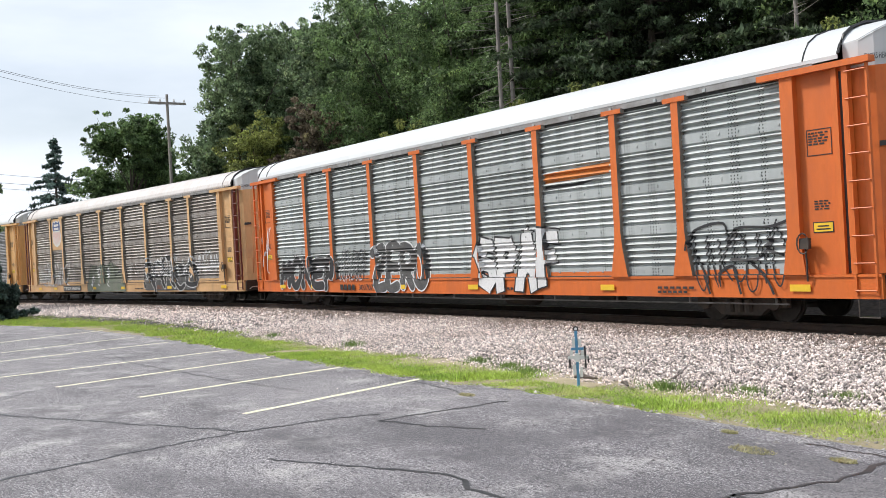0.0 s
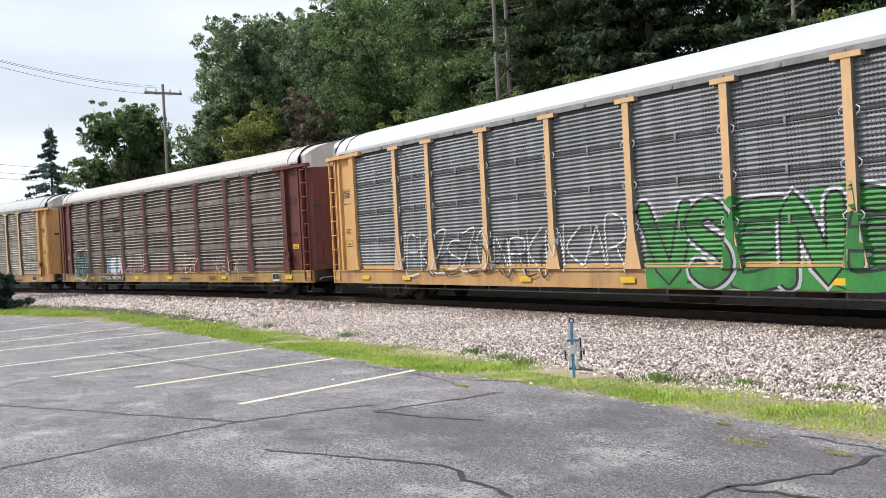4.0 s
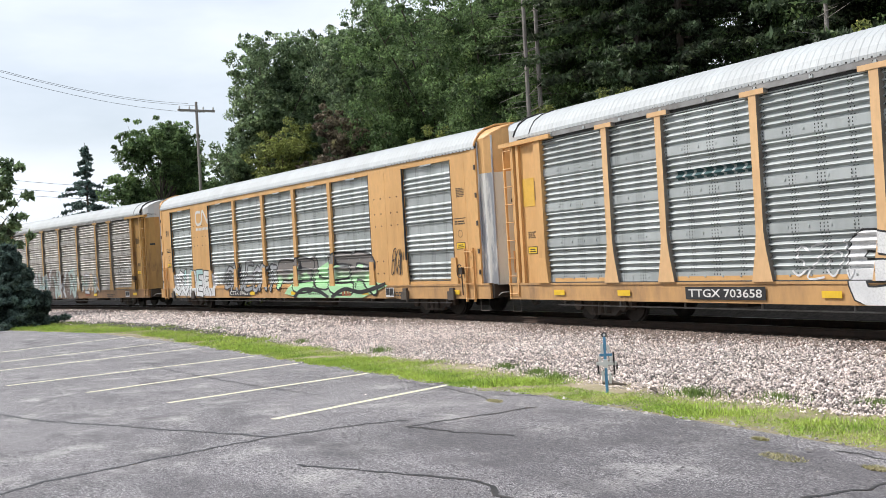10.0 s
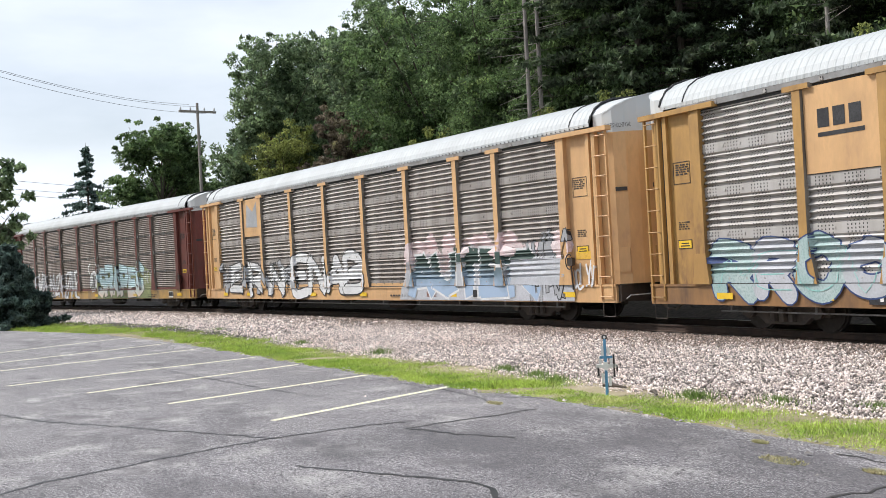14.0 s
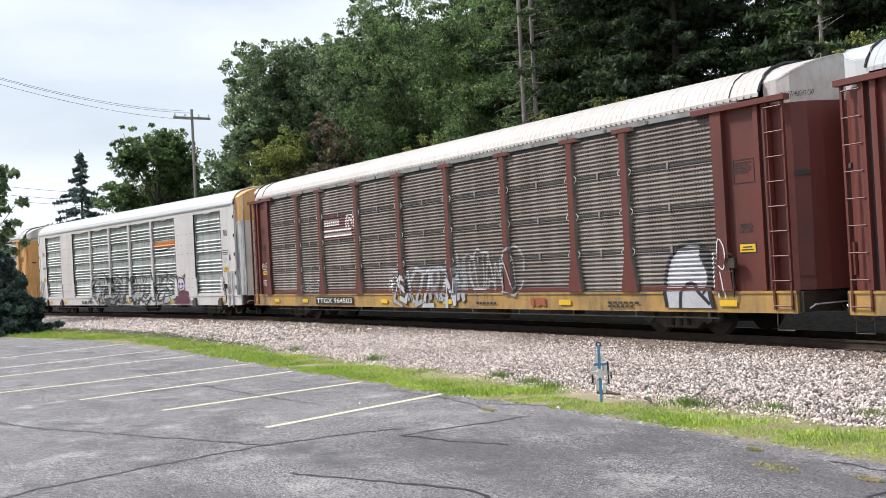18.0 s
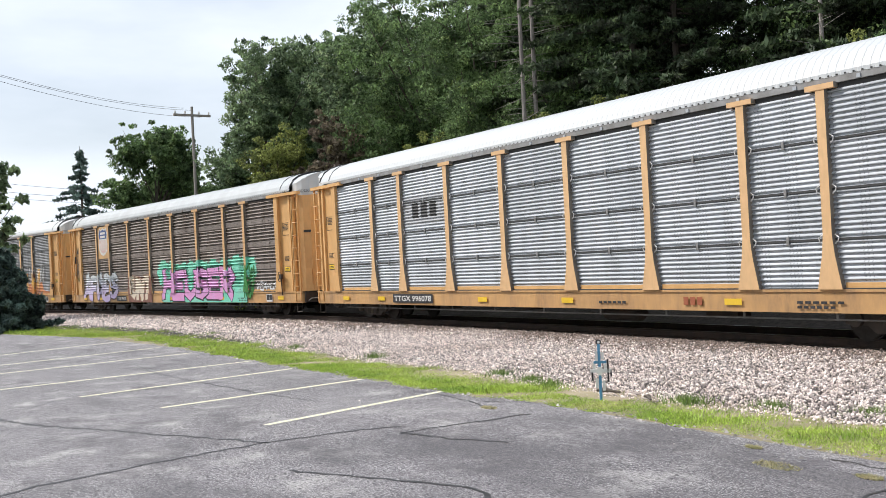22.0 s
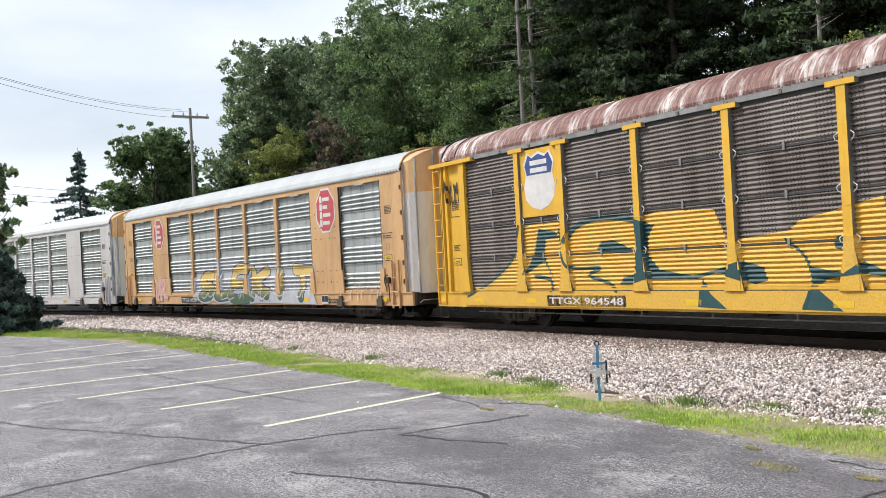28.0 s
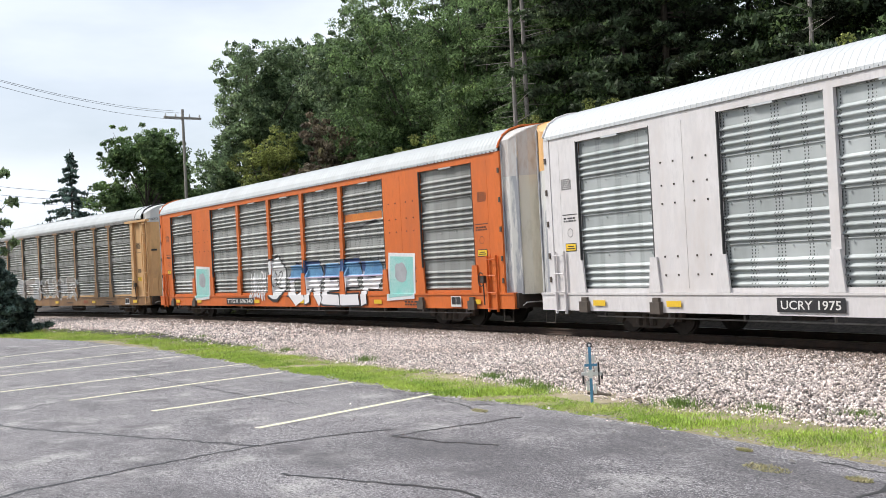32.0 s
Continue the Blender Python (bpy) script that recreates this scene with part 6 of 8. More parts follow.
def thick(points, w, rounded=True, start=0.0):
    """A fat pen stroke: 2D points, faces and a slight rise from piece to piece, so that overlaps stay apart."""
    v, f, up = [], [], []
    if rounded:
        line = smooth_line(points, 4)
        q, faces = stroke(line, w)
        v, f, up = list(q), list(faces), [start + 0.0001 * (k // 2) for k in range(len(q))]
        for c, h in ((line[0], start - 0.0003), (line[-1], start + 0.0001 * len(line) + 0.0003)):
            k = len(v)
            v += [(c[0] + w / 2 * math.cos(a * math.pi / 5), c[1] + w / 2 * math.sin(a * math.pi / 5)) for a in range(10)]
            f.append(tuple(range(k, k + 10)))
            up += [h] * 10
    else:
        for j, ((x0, z0), (x1, z1)) in enumerate(zip(points, points[1:])):
            d = math.hypot(x1 - x0, z1 - z0) or 1
            ux, uz = (x1 - x0) / d, (z1 - z0) / d
            e, h, k = 0.45 * w, w / 2, len(v)
            v += [(x0 - ux * e - uz * h, z0 - uz * e + ux * h), (x0 - ux * e * 0.6 + uz * h, z0 - uz * e * 0.6 - ux * h), (x1 + ux * e + uz * h, z1 + uz * e - ux * h), (x1 + ux * e * 0.6 - uz * h, z1 + uz * e * 0.6 + ux * h)]
            f.append((k, k + 1, k + 2, k + 3))
            up += [start + 0.0005 * j] * 4
    return v, f, up


def pile(*shapes):
    """Several strokes as one shape."""
    v, f, up = [], [], []
    for pv, pf, pu in shapes:
        k = len(v)
        v += pv
        f += [tuple(i + k for i in face) for face in pf]
        up += pu
    return v, f, up


def pen(ch, rng, x0, x1, z0, z1, slant=0.0, loose=0.05):
    """A letter's strokes in the box, each a little off."""
    out = []
    for line in LETTERS[ch]:
        pts = []
        for u, t in line:
            z = z0 + (t + rng.uniform(-loose, loose)) * (z1 - z0)
            pts.append((x0 + (u + rng.uniform(-loose, loose)) * (x1 - x0) + slant * (z - (z0 + z1) / 2), z))
        out.append(pts)
    return out


class Side:
    """Paints on the near side of one car."""

    def __init__(self, car, kind, style):
        self.car, self.kind, self.style = car, kind, style

    def lay(self, name, shape, mat, layer=0, label=""):
        return lay(self.car, self.kind, self.style, name, shape, mat, layer, label)

    def piece(self, text, x0, x1, z0, z1, fill, edge, seed, w=0.0, rim=0.06, rounded=False, lap=1.06, slant=0.12, label="graffiti lettering", loose=0.06, halo=None):
        """Fat outlined letters, each lapping over the one before."""
        rng = random.Random(seed)
        cell = (x1 - x0) / len(text)
        w = w or 0.27 * min(cell, z1 - z0)
        for i, ch in enumerate(text):
            cx, half = x0 + cell * (i + 0.5), max(0.1, (cell * lap - w) / 2 * rng.uniform(0.92, 1.08))
            lo = max(0.53 + w / 2 + rim, z0 + w / 2 + rng.uniform(-0.05, 0.08) * (z1 - z0))
            hi = z1 - w / 2 - rng.uniform(-0.02, 0.12) * (z1 - z0)
            lines = pen(ch, rng, cx - half, cx + half, lo, hi, rng.uniform(-slant, slant), loose)
            up = (i % 2) * 0.9
            if halo:
                self.lay("graffiti_halo", pile(*[thick(q, w + 4.5 * rim, True, 0.0006 * k) for k, q in enumerate(lines)]), halo, up - 0.4)
            self.lay("graffiti_outline", pile(*[thick(q, w + 2 * rim, rounded, 0.0006 * k) for k, q in enumerate(lines)]), edge, up, "" if i else label)
            self.lay("graffiti_letter", pile(*[thick(q, w, rounded, 0.0006 * k) for k, q in enumerate(lines)]), fill[i % len(fill)] if isinstance(fill, list) else fill, up + 0.75)

    def bubbles(self, n, x0, x1, z0, z1, fill, edge, seed, rim=0.07, label="bubble-shaped graffiti", inner=None):
        """Swollen round letters."""
        rng = random.Random(seed)
        word = "".join(rng.choice("BOESAGRC") for _ in range(n))
        self.piece(word, x0, x1, z0, z1, fill, edge, seed, 0.36 * min((x1 - x0) / n, z1 - z0), rim * 0.7, True, 1.12, 0.08, label)
        if inner:
            self.tag(x0 + 0.2, x1 - 0.2, z0 + 0.25, z1 - 0.25, inner, seed + 1, n, rim * 0.45, label)

    def scrawl(self, x0, x1, z0, z1, fill, edge, seed, loops, w, rim, label="looping outlined scrawl"):
        """Loose letters with a thin line of another colour along them."""
        rng = random.Random(seed)
        word = "".join(rng.choice("SBOCAEUR") for _ in range(max(3, loops * 2 // 3)))
        self.piece(word, x0, x1, z0, z1, fill, edge, seed, w, rim * 0.7, True, 1.15, 0.2, label, 0.1)

    def wild(self, n, x0, x1, z0, z1, mats, edge, seed, label="jagged interlocked graffiti", rim=0.035, spikes=True):
        """Interlocked angular letters with arrows and loose lines."""
        rng = random.Random(seed)
        word = "".join(rng.choice("AEKNRSWMZHV") for _ in range(max(2, n)))
        self.piece(word, x0, x1, z0, z1, mats, edge, seed, 0.24 * min((x1 - x0) / n, z1 - z0) + 0.04, rim, False, 1.35, 0.25, label, 0.12)
        extra = []
        for i in range(n):
            cx, cell = x0 + (x1 - x0) * (i + rng.random()) / n, (x1 - x0) / n
            a, b = rng.uniform(0.05, 0.5), rng.uniform(0.6, 1.05)
            extra.append(thick([(cx + rng.uniform(-0.5, 0.5) * cell, max(0.56, z0 + a * (z1 - z0))), (cx + rng.uniform(-0.3, 0.3) * cell, (z0 + z1) / 2), (cx + rng.uniform(-0.5, 0.5) * cell, z0 + b * (z1 - z0))], rim * 1.2, True, 0.0006 * i))
        self.lay("graffiti_stroke", pile(*extra), edge, 2.6)

    def tag(self, x0, x1, z0, z1, mat, seed, loops=6, w=0.035, label="scribbled spray tag"):
        """A run of quick thin letters in one hand."""
        rng = random.Random(seed)
        cell, out = (x1 - x0) / loops, []
        lean = rng.uniform(-0.1, 0.35)
        for i in range(loops):
            ch, cx = rng.choice("AEKNRSMCOUVYZL"), x0 + cell * (i + 0.5)
            k, lo = rng.uniform(0.65, 1.0), rng.uniform(0, 0.25)
            hh = (z1 - z0) * k
            a = z0 + lo * ((z1 - z0) - hh) + 0.02
            for q in pen(ch, rng, cx - cell * 0.46, cx + cell * 0.46, a, a + hh, lean, 0.1):
                out.append(thick([(x, max(0.55, z)) for x, z in q], w, True, 0.0005 * len(out)))
        self.lay("graffiti_tag", pile(*out), mat, 3, label)

    def lines(self, paths, w, mat, layer=3, label="spray-painted strokes"):
        self.lay("graffiti_stroke", merge(*[stroke(p, w) for p in paths]), mat, layer, label)

    def text(self, body, x0, x1, z0, z1, mat, layer=1, label="", name="lettering"):
        pts, faces = glyph(body, 0.012)
        bx0, bx1 = min(p[0] for p in pts), max(p[0] for p in pts)
        by0, by1 = min(p[1] for p in pts), max(p[1] for p in pts)
        out = [(x0 + (px - bx0) / (bx1 - bx0) * (x1 - x0), z0 + (py - by0) / (by1 - by0) * (z1 - z0)) for px, py in pts]
        self.lay(name, (out, faces), mat, layer, label)

    def rect(self, x0, x1, z0, z1, mat, layer=0, label="", name="painted_patch"):
        self.lay(name, flat([(x0, z0), (x1, z0), (x1, z1), (x0, z1)]), mat, layer, label)

    def number(self, body, x0, x1, z0=0.65, z1=0.82):
        self.rect(x0 - 0.1, x1 + 0.1, z0 - 0.05, z1 + 0.05, G_BLACK, 0, "black number plate area on the sill", "number_ground")
        self.text(body, x0, x1, z0, z1, E_WHITE, 1, "white stencilled car number")

    def bars(self, x0, x1, z0, z1, n, mat, layer=1, label="lettering shown as plain bars"):
        w = (x1 - x0) / n
        for i in range(n):
            self.rect(x0 + i * w, x0 + (i + 0.72) * w, z0, z1, mat, layer, label if i == 0 else "", "letter_bar")

    def shield(self, x0, x1, z0, z1, worn=False):
        """The yellow plate with its blue-topped striped shield."""
        car, d = self.car, HALF + 0.012
        plate_x0, plate_x1 = -8.87, -7.18
        plate = child("emblem_plate", plain("emblem_plate", self.plate_mat, (plate_x0, plate_x1, -d - 0.012, -d + 0.01, 2.9, 4.64)), car, "painted metal plate behind the emblem")
        cx, w, top, low = -8.025, 0.62, 4.5, 3.12
        out = [(-0.72, 1), (-0.45, 0.93), (0, 1.0), (0.45, 0.93), (0.72, 1), (1.0, 0.8), (0.86, 0.62), (1.0, 0.4), (0.92, 0.2), (0.55, 0.06), (0, 0), (-0.55, 0.06), (-0.92, 0.2), (-1.0, 0.4), (-0.86, 0.62), (-1.0, 0.8)]

        def place(points, k, mat, name, label=""):
            v = [(cx + px * w, -d - 0.012 - 0.004 * k, low + pz * (top - low)) for px, pz in points]
            child(name, mesh_of(name, v, [tuple(range(len(v)))[::-1]], mat), car, label)

        place([(px * 1.1, -0.05 + pz * 1.1) for px, pz in out], 1, E_WHITE, "shield", "white-edged shield emblem")
        place([p for p in out if p[1] >= 0.6], 2, E_BLUE, "shield_top")
        for z in (0.84, 0.70):
            place([(-0.6, z - 0.045), (0.6, z - 0.045), (0.6, z + 0.045), (-0.6, z + 0.045)], 3, E_WHITE, "letter_bar")
        if not worn:
            for k in range(-3, 4):
                e = 0.05 + 0.13 * (abs(k) / 3) ** 2
                place([(k * 0.26 - 0.065, e), (k * 0.26 + 0.065, e), (k * 0.26 + 0.065, 0.57), (k * 0.26 - 0.065, 0.57)], 2, E_ROSE, "shield_stripe")

    def plate(self, mat, z0=3.02, z1=4.64, label="painted metal plate"):
        d = HALF + 0.012
        child("emblem_plate", plain("emblem_plate", mat, (-8.87, -7.18, -d - 0.012, -d + 0.01, z0, z1)), self.car, label)

    def on_plate(self, points, k, mat, name, label=""):
        v = [(px, -(HALF + 0.026 + 0.004 * k), pz) for px, pz in points]
        child(name, mesh_of(name, v, [tuple(range(len(v)))[::-1]], mat), self.car, label)

    def octagon(self, cx, cz, r, seed):
        o = [(cx + r * 0.86 * math.cos(math.pi / 8 + k * math.pi / 4), cz + r * math.sin(math.pi / 8 + k * math.pi / 4)) for k in range(8)]
        self.lay("octagon", flat(scaled(o, 1, 0.07)), E_WHITE, 0, "red octagon emblem with white rim")
        self.lay("octagon_field", flat(o), E_RED, 1)
        for k, w in enumerate((0.62, 0.45, 0.7, 0.6)):
            z = cz + r * (0.52 - 0.36 * k)
            self.rect(cx - r * 0.5, cx - r * 0.28, z - 0.12, z + 0.12, E_WHITE, 2, "", "letter_bar")
            self.rect(cx - r * 0.22, cx - r * 0.22 + r * w, z - 0.07, z + 0.06, E_WHITE, 2, "", "letter_bar")


def smooth_line(pts, n=5):
    """A rounded line through points."""
    out = []
    for i in range(len(pts) - 1):
        p0, p1, p2, p3 = pts[max(i - 1, 0)], pts[i], pts[i + 1], pts[min(i + 2, len(pts) - 1)]
        for k in range(n):
            t = k / n
            out.append(tuple(0.5 * (2 * b + (c - a) * t + (2 * a - 5 * b + 4 * c - d) * t * t + (3 * b - a - 3 * c + d) * t ** 3) for a, b, c, d in zip(p0, p1, p2, p3)))
    return out + [pts[-1]]


def paint_cars(cars):
    kinds = ["open"] * 20
    for i in (6, 11, 16, 17, 18):
        kinds[i] = "closed"
    styles = ["slot" if i in (2, 9, 10, 12, 14, 15) else "round" if i in (6, 11, 16, 17, 18) else "wide" for i in range(20)]
    S = [Side(c, k, st) for c, k, st in zip(cars, kinds, styles)]
    for s, m in zip(S, (P_ORANGE, P_TAN, P_YELLOW, P_MAROON, P_YELLOW, P_YELLOW, P_YELLOW, P_YELLOW, P_TAN, P_MAROON, P_MAROON, P_WHITE, P_YELLOW, P_TAN, P_TAN, P_BRIGHT, P_TAN, P_WHITE, P_ORANGE, P_TAN)):
        s.plate_mat = m
    marks = (-11.2, -8.6, -2.6, 1.2, 6.6, 11.9)
    for i, s in enumerate(S):
        stickers(s.car, marks, -(HALF + 0.052))
        s.bars(2.4 + 0.3 * (i % 3), 3.4 + 0.3 * (i % 3), 0.66, 0.72, 6, G_BLACK, 0, "small stencilled notes")
        s.bars(8.2, 9.3, 0.7, 0.75, 6, G_BLACK, 0, "small stencilled notes")
        s.bars(8.2, 9.1, 0.61, 0.66, 6, G_BLACK, 0)
        x = {8: 7.9, 16: 8.0, 6: 8.2}.get(i, 10.95)
        if i not in (0, 1, 10, 11, 17):
            s.rect(x - 0.25, x + 0.25, 0.58, 0.88, E_WHITE, 0, "black and white data panel", "data_panel")
            s.rect(x - 0.22, x - 0.01, 0.65, 0.86, G_BLACK, 1, "", "panel_field")
            s.rect(x + 0.01, x + 0.22, 0.65, 0.86, G_BLACK, 1, "", "panel_field")
        if i not in (0, 11, 17) and kinds[i] == "open":
            s.bars(5.2, 5.8, 0.65, 0.82, 3, T_RUST, 0, "faded red owner's letters as bars")
        if kinds[i] == "open" and i not in (3, 15):
            for e in (-1, 1):
                pts, faces = glyph("EXCESS HEIGHT CAR", 0.0)
                w = max(p[0] for p in pts)
                base = Matrix.Translation((e * 13.66, -1.245, 4.72)) @ Matrix.Rotation(-e * radians(-40), 4, "Z")
                v = [base @ Vector(((px / w - 0.5) * 0.62, -0.014, py * 0.15)) for px, py in pts]
                child("lettering", mesh_of("lettering", v, faces, G_BLACK), s.car, "small black warning lettering")
    a = S[0]
    a.piece("MONEP", -11.4, -6.9, 0.56, 1.85, G_BLACK, G_WHITE, 1, 0.3, 0.035, True, 1.15, 0.08, "black throw-up letters with thin white outlines")
    a.tag(-6.8, -4.9, 0.95, 1.95, G_BLACK, 2, 8, 0.04)
    a.tag(-6.7, -5.0, 0.9, 1.6, G_WHITE, 3, 6, 0.03)
    a.piece("ZERO", -4.31, -1.05, 0.56, 2.05, G_SMOKE, G_WHITE, 4, 0.3, 0.045, True, 1.12, 0.05)
    a.piece("SPAF", 1.4, 4.92, 0.56, 2.2, G_WHITE, G_BLACK, 7, 0.34, 0.05, False, 1.02, 0.12, "white angular graffiti letters edged in black", 0.05)
    a.lines([smooth_line([(9.1, 1.5), (9.3, 1.9), (10.1, 2.02), (10.15, 1.55), (10.4, 1.9), (11.2, 1.9), (11.65, 2.0)]), smooth_line([(9.2, 1.5), (9.5, 1.1), (9.7, 0.6)]), smooth_line([(10.2, 1.3), (10.9, 1.3), (11.3, 1.7), (11.1, 1.5), (11.5, 1.35)]),
             smooth_line([(9.9, 1.0), (10.3, 1.15), (10.5, 0.6)]), smooth_line([(10.6, 1.3), (11.1, 0.95), (11.3, 0.6)])], 0.055, G_BLACK)
    a.tag(9.3, 11.6, 0.7, 1.95, G_BLACK, 89, 7, 0.035)
    a.lay("stripe", flat([(4.42, 3.27), (6.8, 3.34), (6.82, 3.6), (4.42, 3.5)]), G_ORANGE, 0, "faded orange stripe")
    a.lay("stripe_shadow", flat([(4.42, 3.1), (5.6, 3.14), (6.75, 3.27), (5.6, 3.2), (4.42, 3.2)]), G_BLACK, 1, "thin black wedge under the stripe")
    a.bars(-6.6, -5.5, 0.62, 0.8, 4, G_BLACK, 1, "owner's letters as bars")
    a.text("300707", -5.3, -4.35, 0.62, 0.8, G_BLACK, 1, "black car number")
    a.tag(-13.0, -12.3, 1.3, 3.2, G_WHITE, 6, 3, 0.04)

    b = S[1]
    b.shield(0, 0, 0, 0)
    b.tag(-11.5, -6.2, 0.95, 2.2, G_WHITE, 7, 9, 0.05)
    b.tag(-11.0, -6.6, 0.9, 1.9, G_GREY, 8, 8, 0.07)
    b.lay("graffiti_ground", flat([(-3.6, 0.55), (-3.5, 1.5), (-2.9, 1.95), (-2.2, 1.8), (-1.6, 1.95), (-0.9, 1.9), (-0.2, 2.05), (0.6, 1.7), (1.2, 1.5), (1.55, 0.55)]), G_MOSS, 0, "dull green transparent-looking graffiti ground")
    b.lines([smooth_line([(-3.6, 0.6), (-3.5, 1.5), (-3.0, 1.95), (-2.7, 1.6), (-2.3, 1.9), (-1.9, 1.5), (-1.4, 1.95), (-0.9, 1.7), (-0.3, 2.08), (0.1, 1.6), (0.0, 1.3), (0.7, 1.55), (1.3, 1.4), (1.6, 0.6)])], 0.06, G_BLACK, 1)
    for x, z in ((-2.9, 1.1), (-2.1, 1.55), (-0.8, 1.5)):
        b.lay("graffiti_shape", flat(blob(x, z, 0.17, 0.3, random.Random(2), 14, 0.05, 1.0)), G_WHITE, 1)
        b.lay("graffiti_shape", flat(blob(x + 0.02, z + 0.05, 0.08, 0.14, random.Random(2), 10, 0.05, 1.0)), G_BLACK, 2)
        b.lines([[(x + 0.1, z - 0.4), (x, z - 0.6), (x + 0.25, z - 0.7)]], 0.06, G_WHITE, 2)
    b.tag(1.9, 3.0, 1.4, 1.95, G_WHITE, 10, 4, 0.03)
    b.lay("graffiti_ground", flat([(3.9, 0.6), (4.1, 1.3), (5.0, 1.1), (5.8, 1.7), (7.0, 1.5), (8.2, 1.75), (9.2, 1.2), (9.3, 0.6)]), G_SMOKE, 0, "black scrawled graffiti")
    b.scrawl(3.8, 9.4, 0.65, 2.0, G_BLACK, G_WHITE, 11, 8, 0.2, 0.05)
    b.tag(4.0, 9.2, 1.2, 2.15, G_WHITE, 82, 9, 0.06)
    b.tag(9.3, 11.5, 1.35, 2.3, G_WHITE, 12, 6, 0.06)
    b.rect(9.4, 11.4, 1.5, 1.62, G_WHITE, 1)
    b.number("TTGX 986058", -7.2, -4.7)

    c = S[2]
    c.tag(-9.3, 1.2, 0.9, 2.1, G_WHITE, 13, 14, 0.045)
    c.tag(-7.8, -1.5, 0.8, 1.8, G_BLACK, 14, 12, 0.04)
    c.lay("graffiti_ground", flat([(1.8, 0.56), (1.75, 1.8), (2.6, 2.2), (3.6, 2.0), (4.3, 2.4), (5.4, 2.1), (6.2, 2.4), (7.2, 2.5), (8.0, 2.0), (8.0, 0.56)]), G_GREEN, 0, "green ground of the graffiti")
    c.piece("VSENE", 1.8, 8.0, 0.6, 2.45, G_GREEN, G_BLACK, 15, 0.36, 0.06, True, 1.12, 0.1, "green letters outlined in black and white", 0.07, G_HAZE)
    c.lay("graffiti_shape", flat(blob(8.8, 1.35, 0.55, 0.6, random.Random(2))), G_BLACK, 1, "black rounded figure")
    c.lay("graffiti_shape", flat(blob(8.45, 2.3, 0.17, 0.5, random.Random(3))), G_BLACK, 1)
    c.lay("graffiti_shape", flat(blob(9.15, 2.3, 0.17, 0.5, random.Random(4))), G_BLACK, 1)
    c.lay("graffiti_shape", flat(blob(8.8, 1.2, 0.25, 0.12, random.Random(5))), G_WHITE, 2)
    c.tag(9.5, 11.6, 0.7, 1.7, G_GREY, 16, 7, 0.06)

    d = S[3]
    d.lines([smooth_line(blob(-10.3, 1.5, 1.15, 0.85, random.Random(6)) + blob(-10.3, 1.5, 1.1, 0.8, random.Random(6))[:2])], 0.09, G_WHITE, 1, "white ring graffiti")
    d.lay("graffiti_shape", flat(blob(-10.3, 1.5, 1.0, 0.72, random.Random(7))), G_BLACK, 0)
    d.tag(-11.2, -9.3, 0.9, 2.1, G_TEAL, 17, 6, 0.06)
    d.wild(4, -6.5, -4.5, 0.95, 1.7, [G_BLUE, G_WHITE], G_WHITE, 18, "blue and white graffiti", 0.05)
    d.tag(-3.9, -1.2, 1.0, 1.9, G_CREAM, 19, 5, 0.035)
    d.tag(2.1, 4.3, 0.95, 1.75, G_CREAM, 20, 5, 0.05)
    d.tag(5.5, 8.0, 0.9, 1.6, G_CREAM, 21, 6, 0.035)
    for k in range(4):
        d.rect(-6.7 + 0.2 * k, -5.3, 3.5 + 0.07 * k, 3.54 + 0.07 * k, G_BLACK, 0, "black striped emblem" if k == 0 else "", "emblem_stripe")
    d.bars(-5.2, -4.45, 3.48, 3.76, 2, G_BLACK)
    d.bars(-5.6, -4.35, 3.2, 3.34, 7, G_BLACK)
    d.bars(-5.6, -4.3, 3.0, 3.14, 8, G_BLACK)
    d.number("TTGX 982917", -7.3, -4.3)

    e = S[4]
    e.shield(0, 0, 0, 0)
    e.wild(12, -11.7, -6.5, 0.55, 1.95, [G_BROWN, G_MOSS, G_BROWN, G_PALE], G_HAZE, 22, "brown and green graffiti", 0.025)
    e.tag(-6.5, -4.2, 0.95, 1.75, G_BLACK, 23, 8, 0.045)
    e.tag(-6.0, -4.7, 1.85, 2.3, G_GREY, 24, 4, 0.03)
    e.tag(-3.6, -2.2, 1.85, 2.3, G_GREY, 24, 4, 0.03)
    e.lay("graffiti_ground", flat([(-1.2, 0.56), (-1.15, 1.3), (-0.8, 1.75), (0.0, 2.05), (1.0, 2.0), (1.9, 1.9), (2.3, 1.3), (2.3, 0.56)]), G_PALE, 0, "white and pink graffiti with pale bubbles above")
    e.piece("CHUG", -1.2, 1.4, 0.6, 1.95, G_WHITE, G_PALE, 25, 0.22, 0.05, True)
    e.tag(-0.9, 2.0, 1.0, 1.9, G_BLACK, 84, 7, 0.03)
    for t in range(6):
        e.lay("graffiti_shape", flat(blob(-0.6 + 0.5 * t, 2.05 + 0.1 * (t % 3), 0.12, 0.13, random.Random(t), 12, 0.08, 1.0)), G_WHITE, 1)
    e.tag(1.9, 3.3, 1.3, 1.9, G_WHITE, 26, 5, 0.05)
    e.tag(9.4, 11.6, 1.0, 1.75, G_WHITE, 27, 6, 0.045)
    e.rect(-12.8, -12.1, 2.0, 2.3, G_WHITE, 0)
    e.number("TTGX 994425", -6.35, -3.95)

    f = S[5]
    f.piece("EINK", -2.15, 2.0, 0.55, 1.92, G_WHITE, G_BLACK, 28, 0.36, 0.035, True, 1.1, 0.06, "white bubble-lettered graffiti")
    f.tag(-3.5, -2.0, 1.0, 1.7, G_WHITE, 29, 4, 0.04)
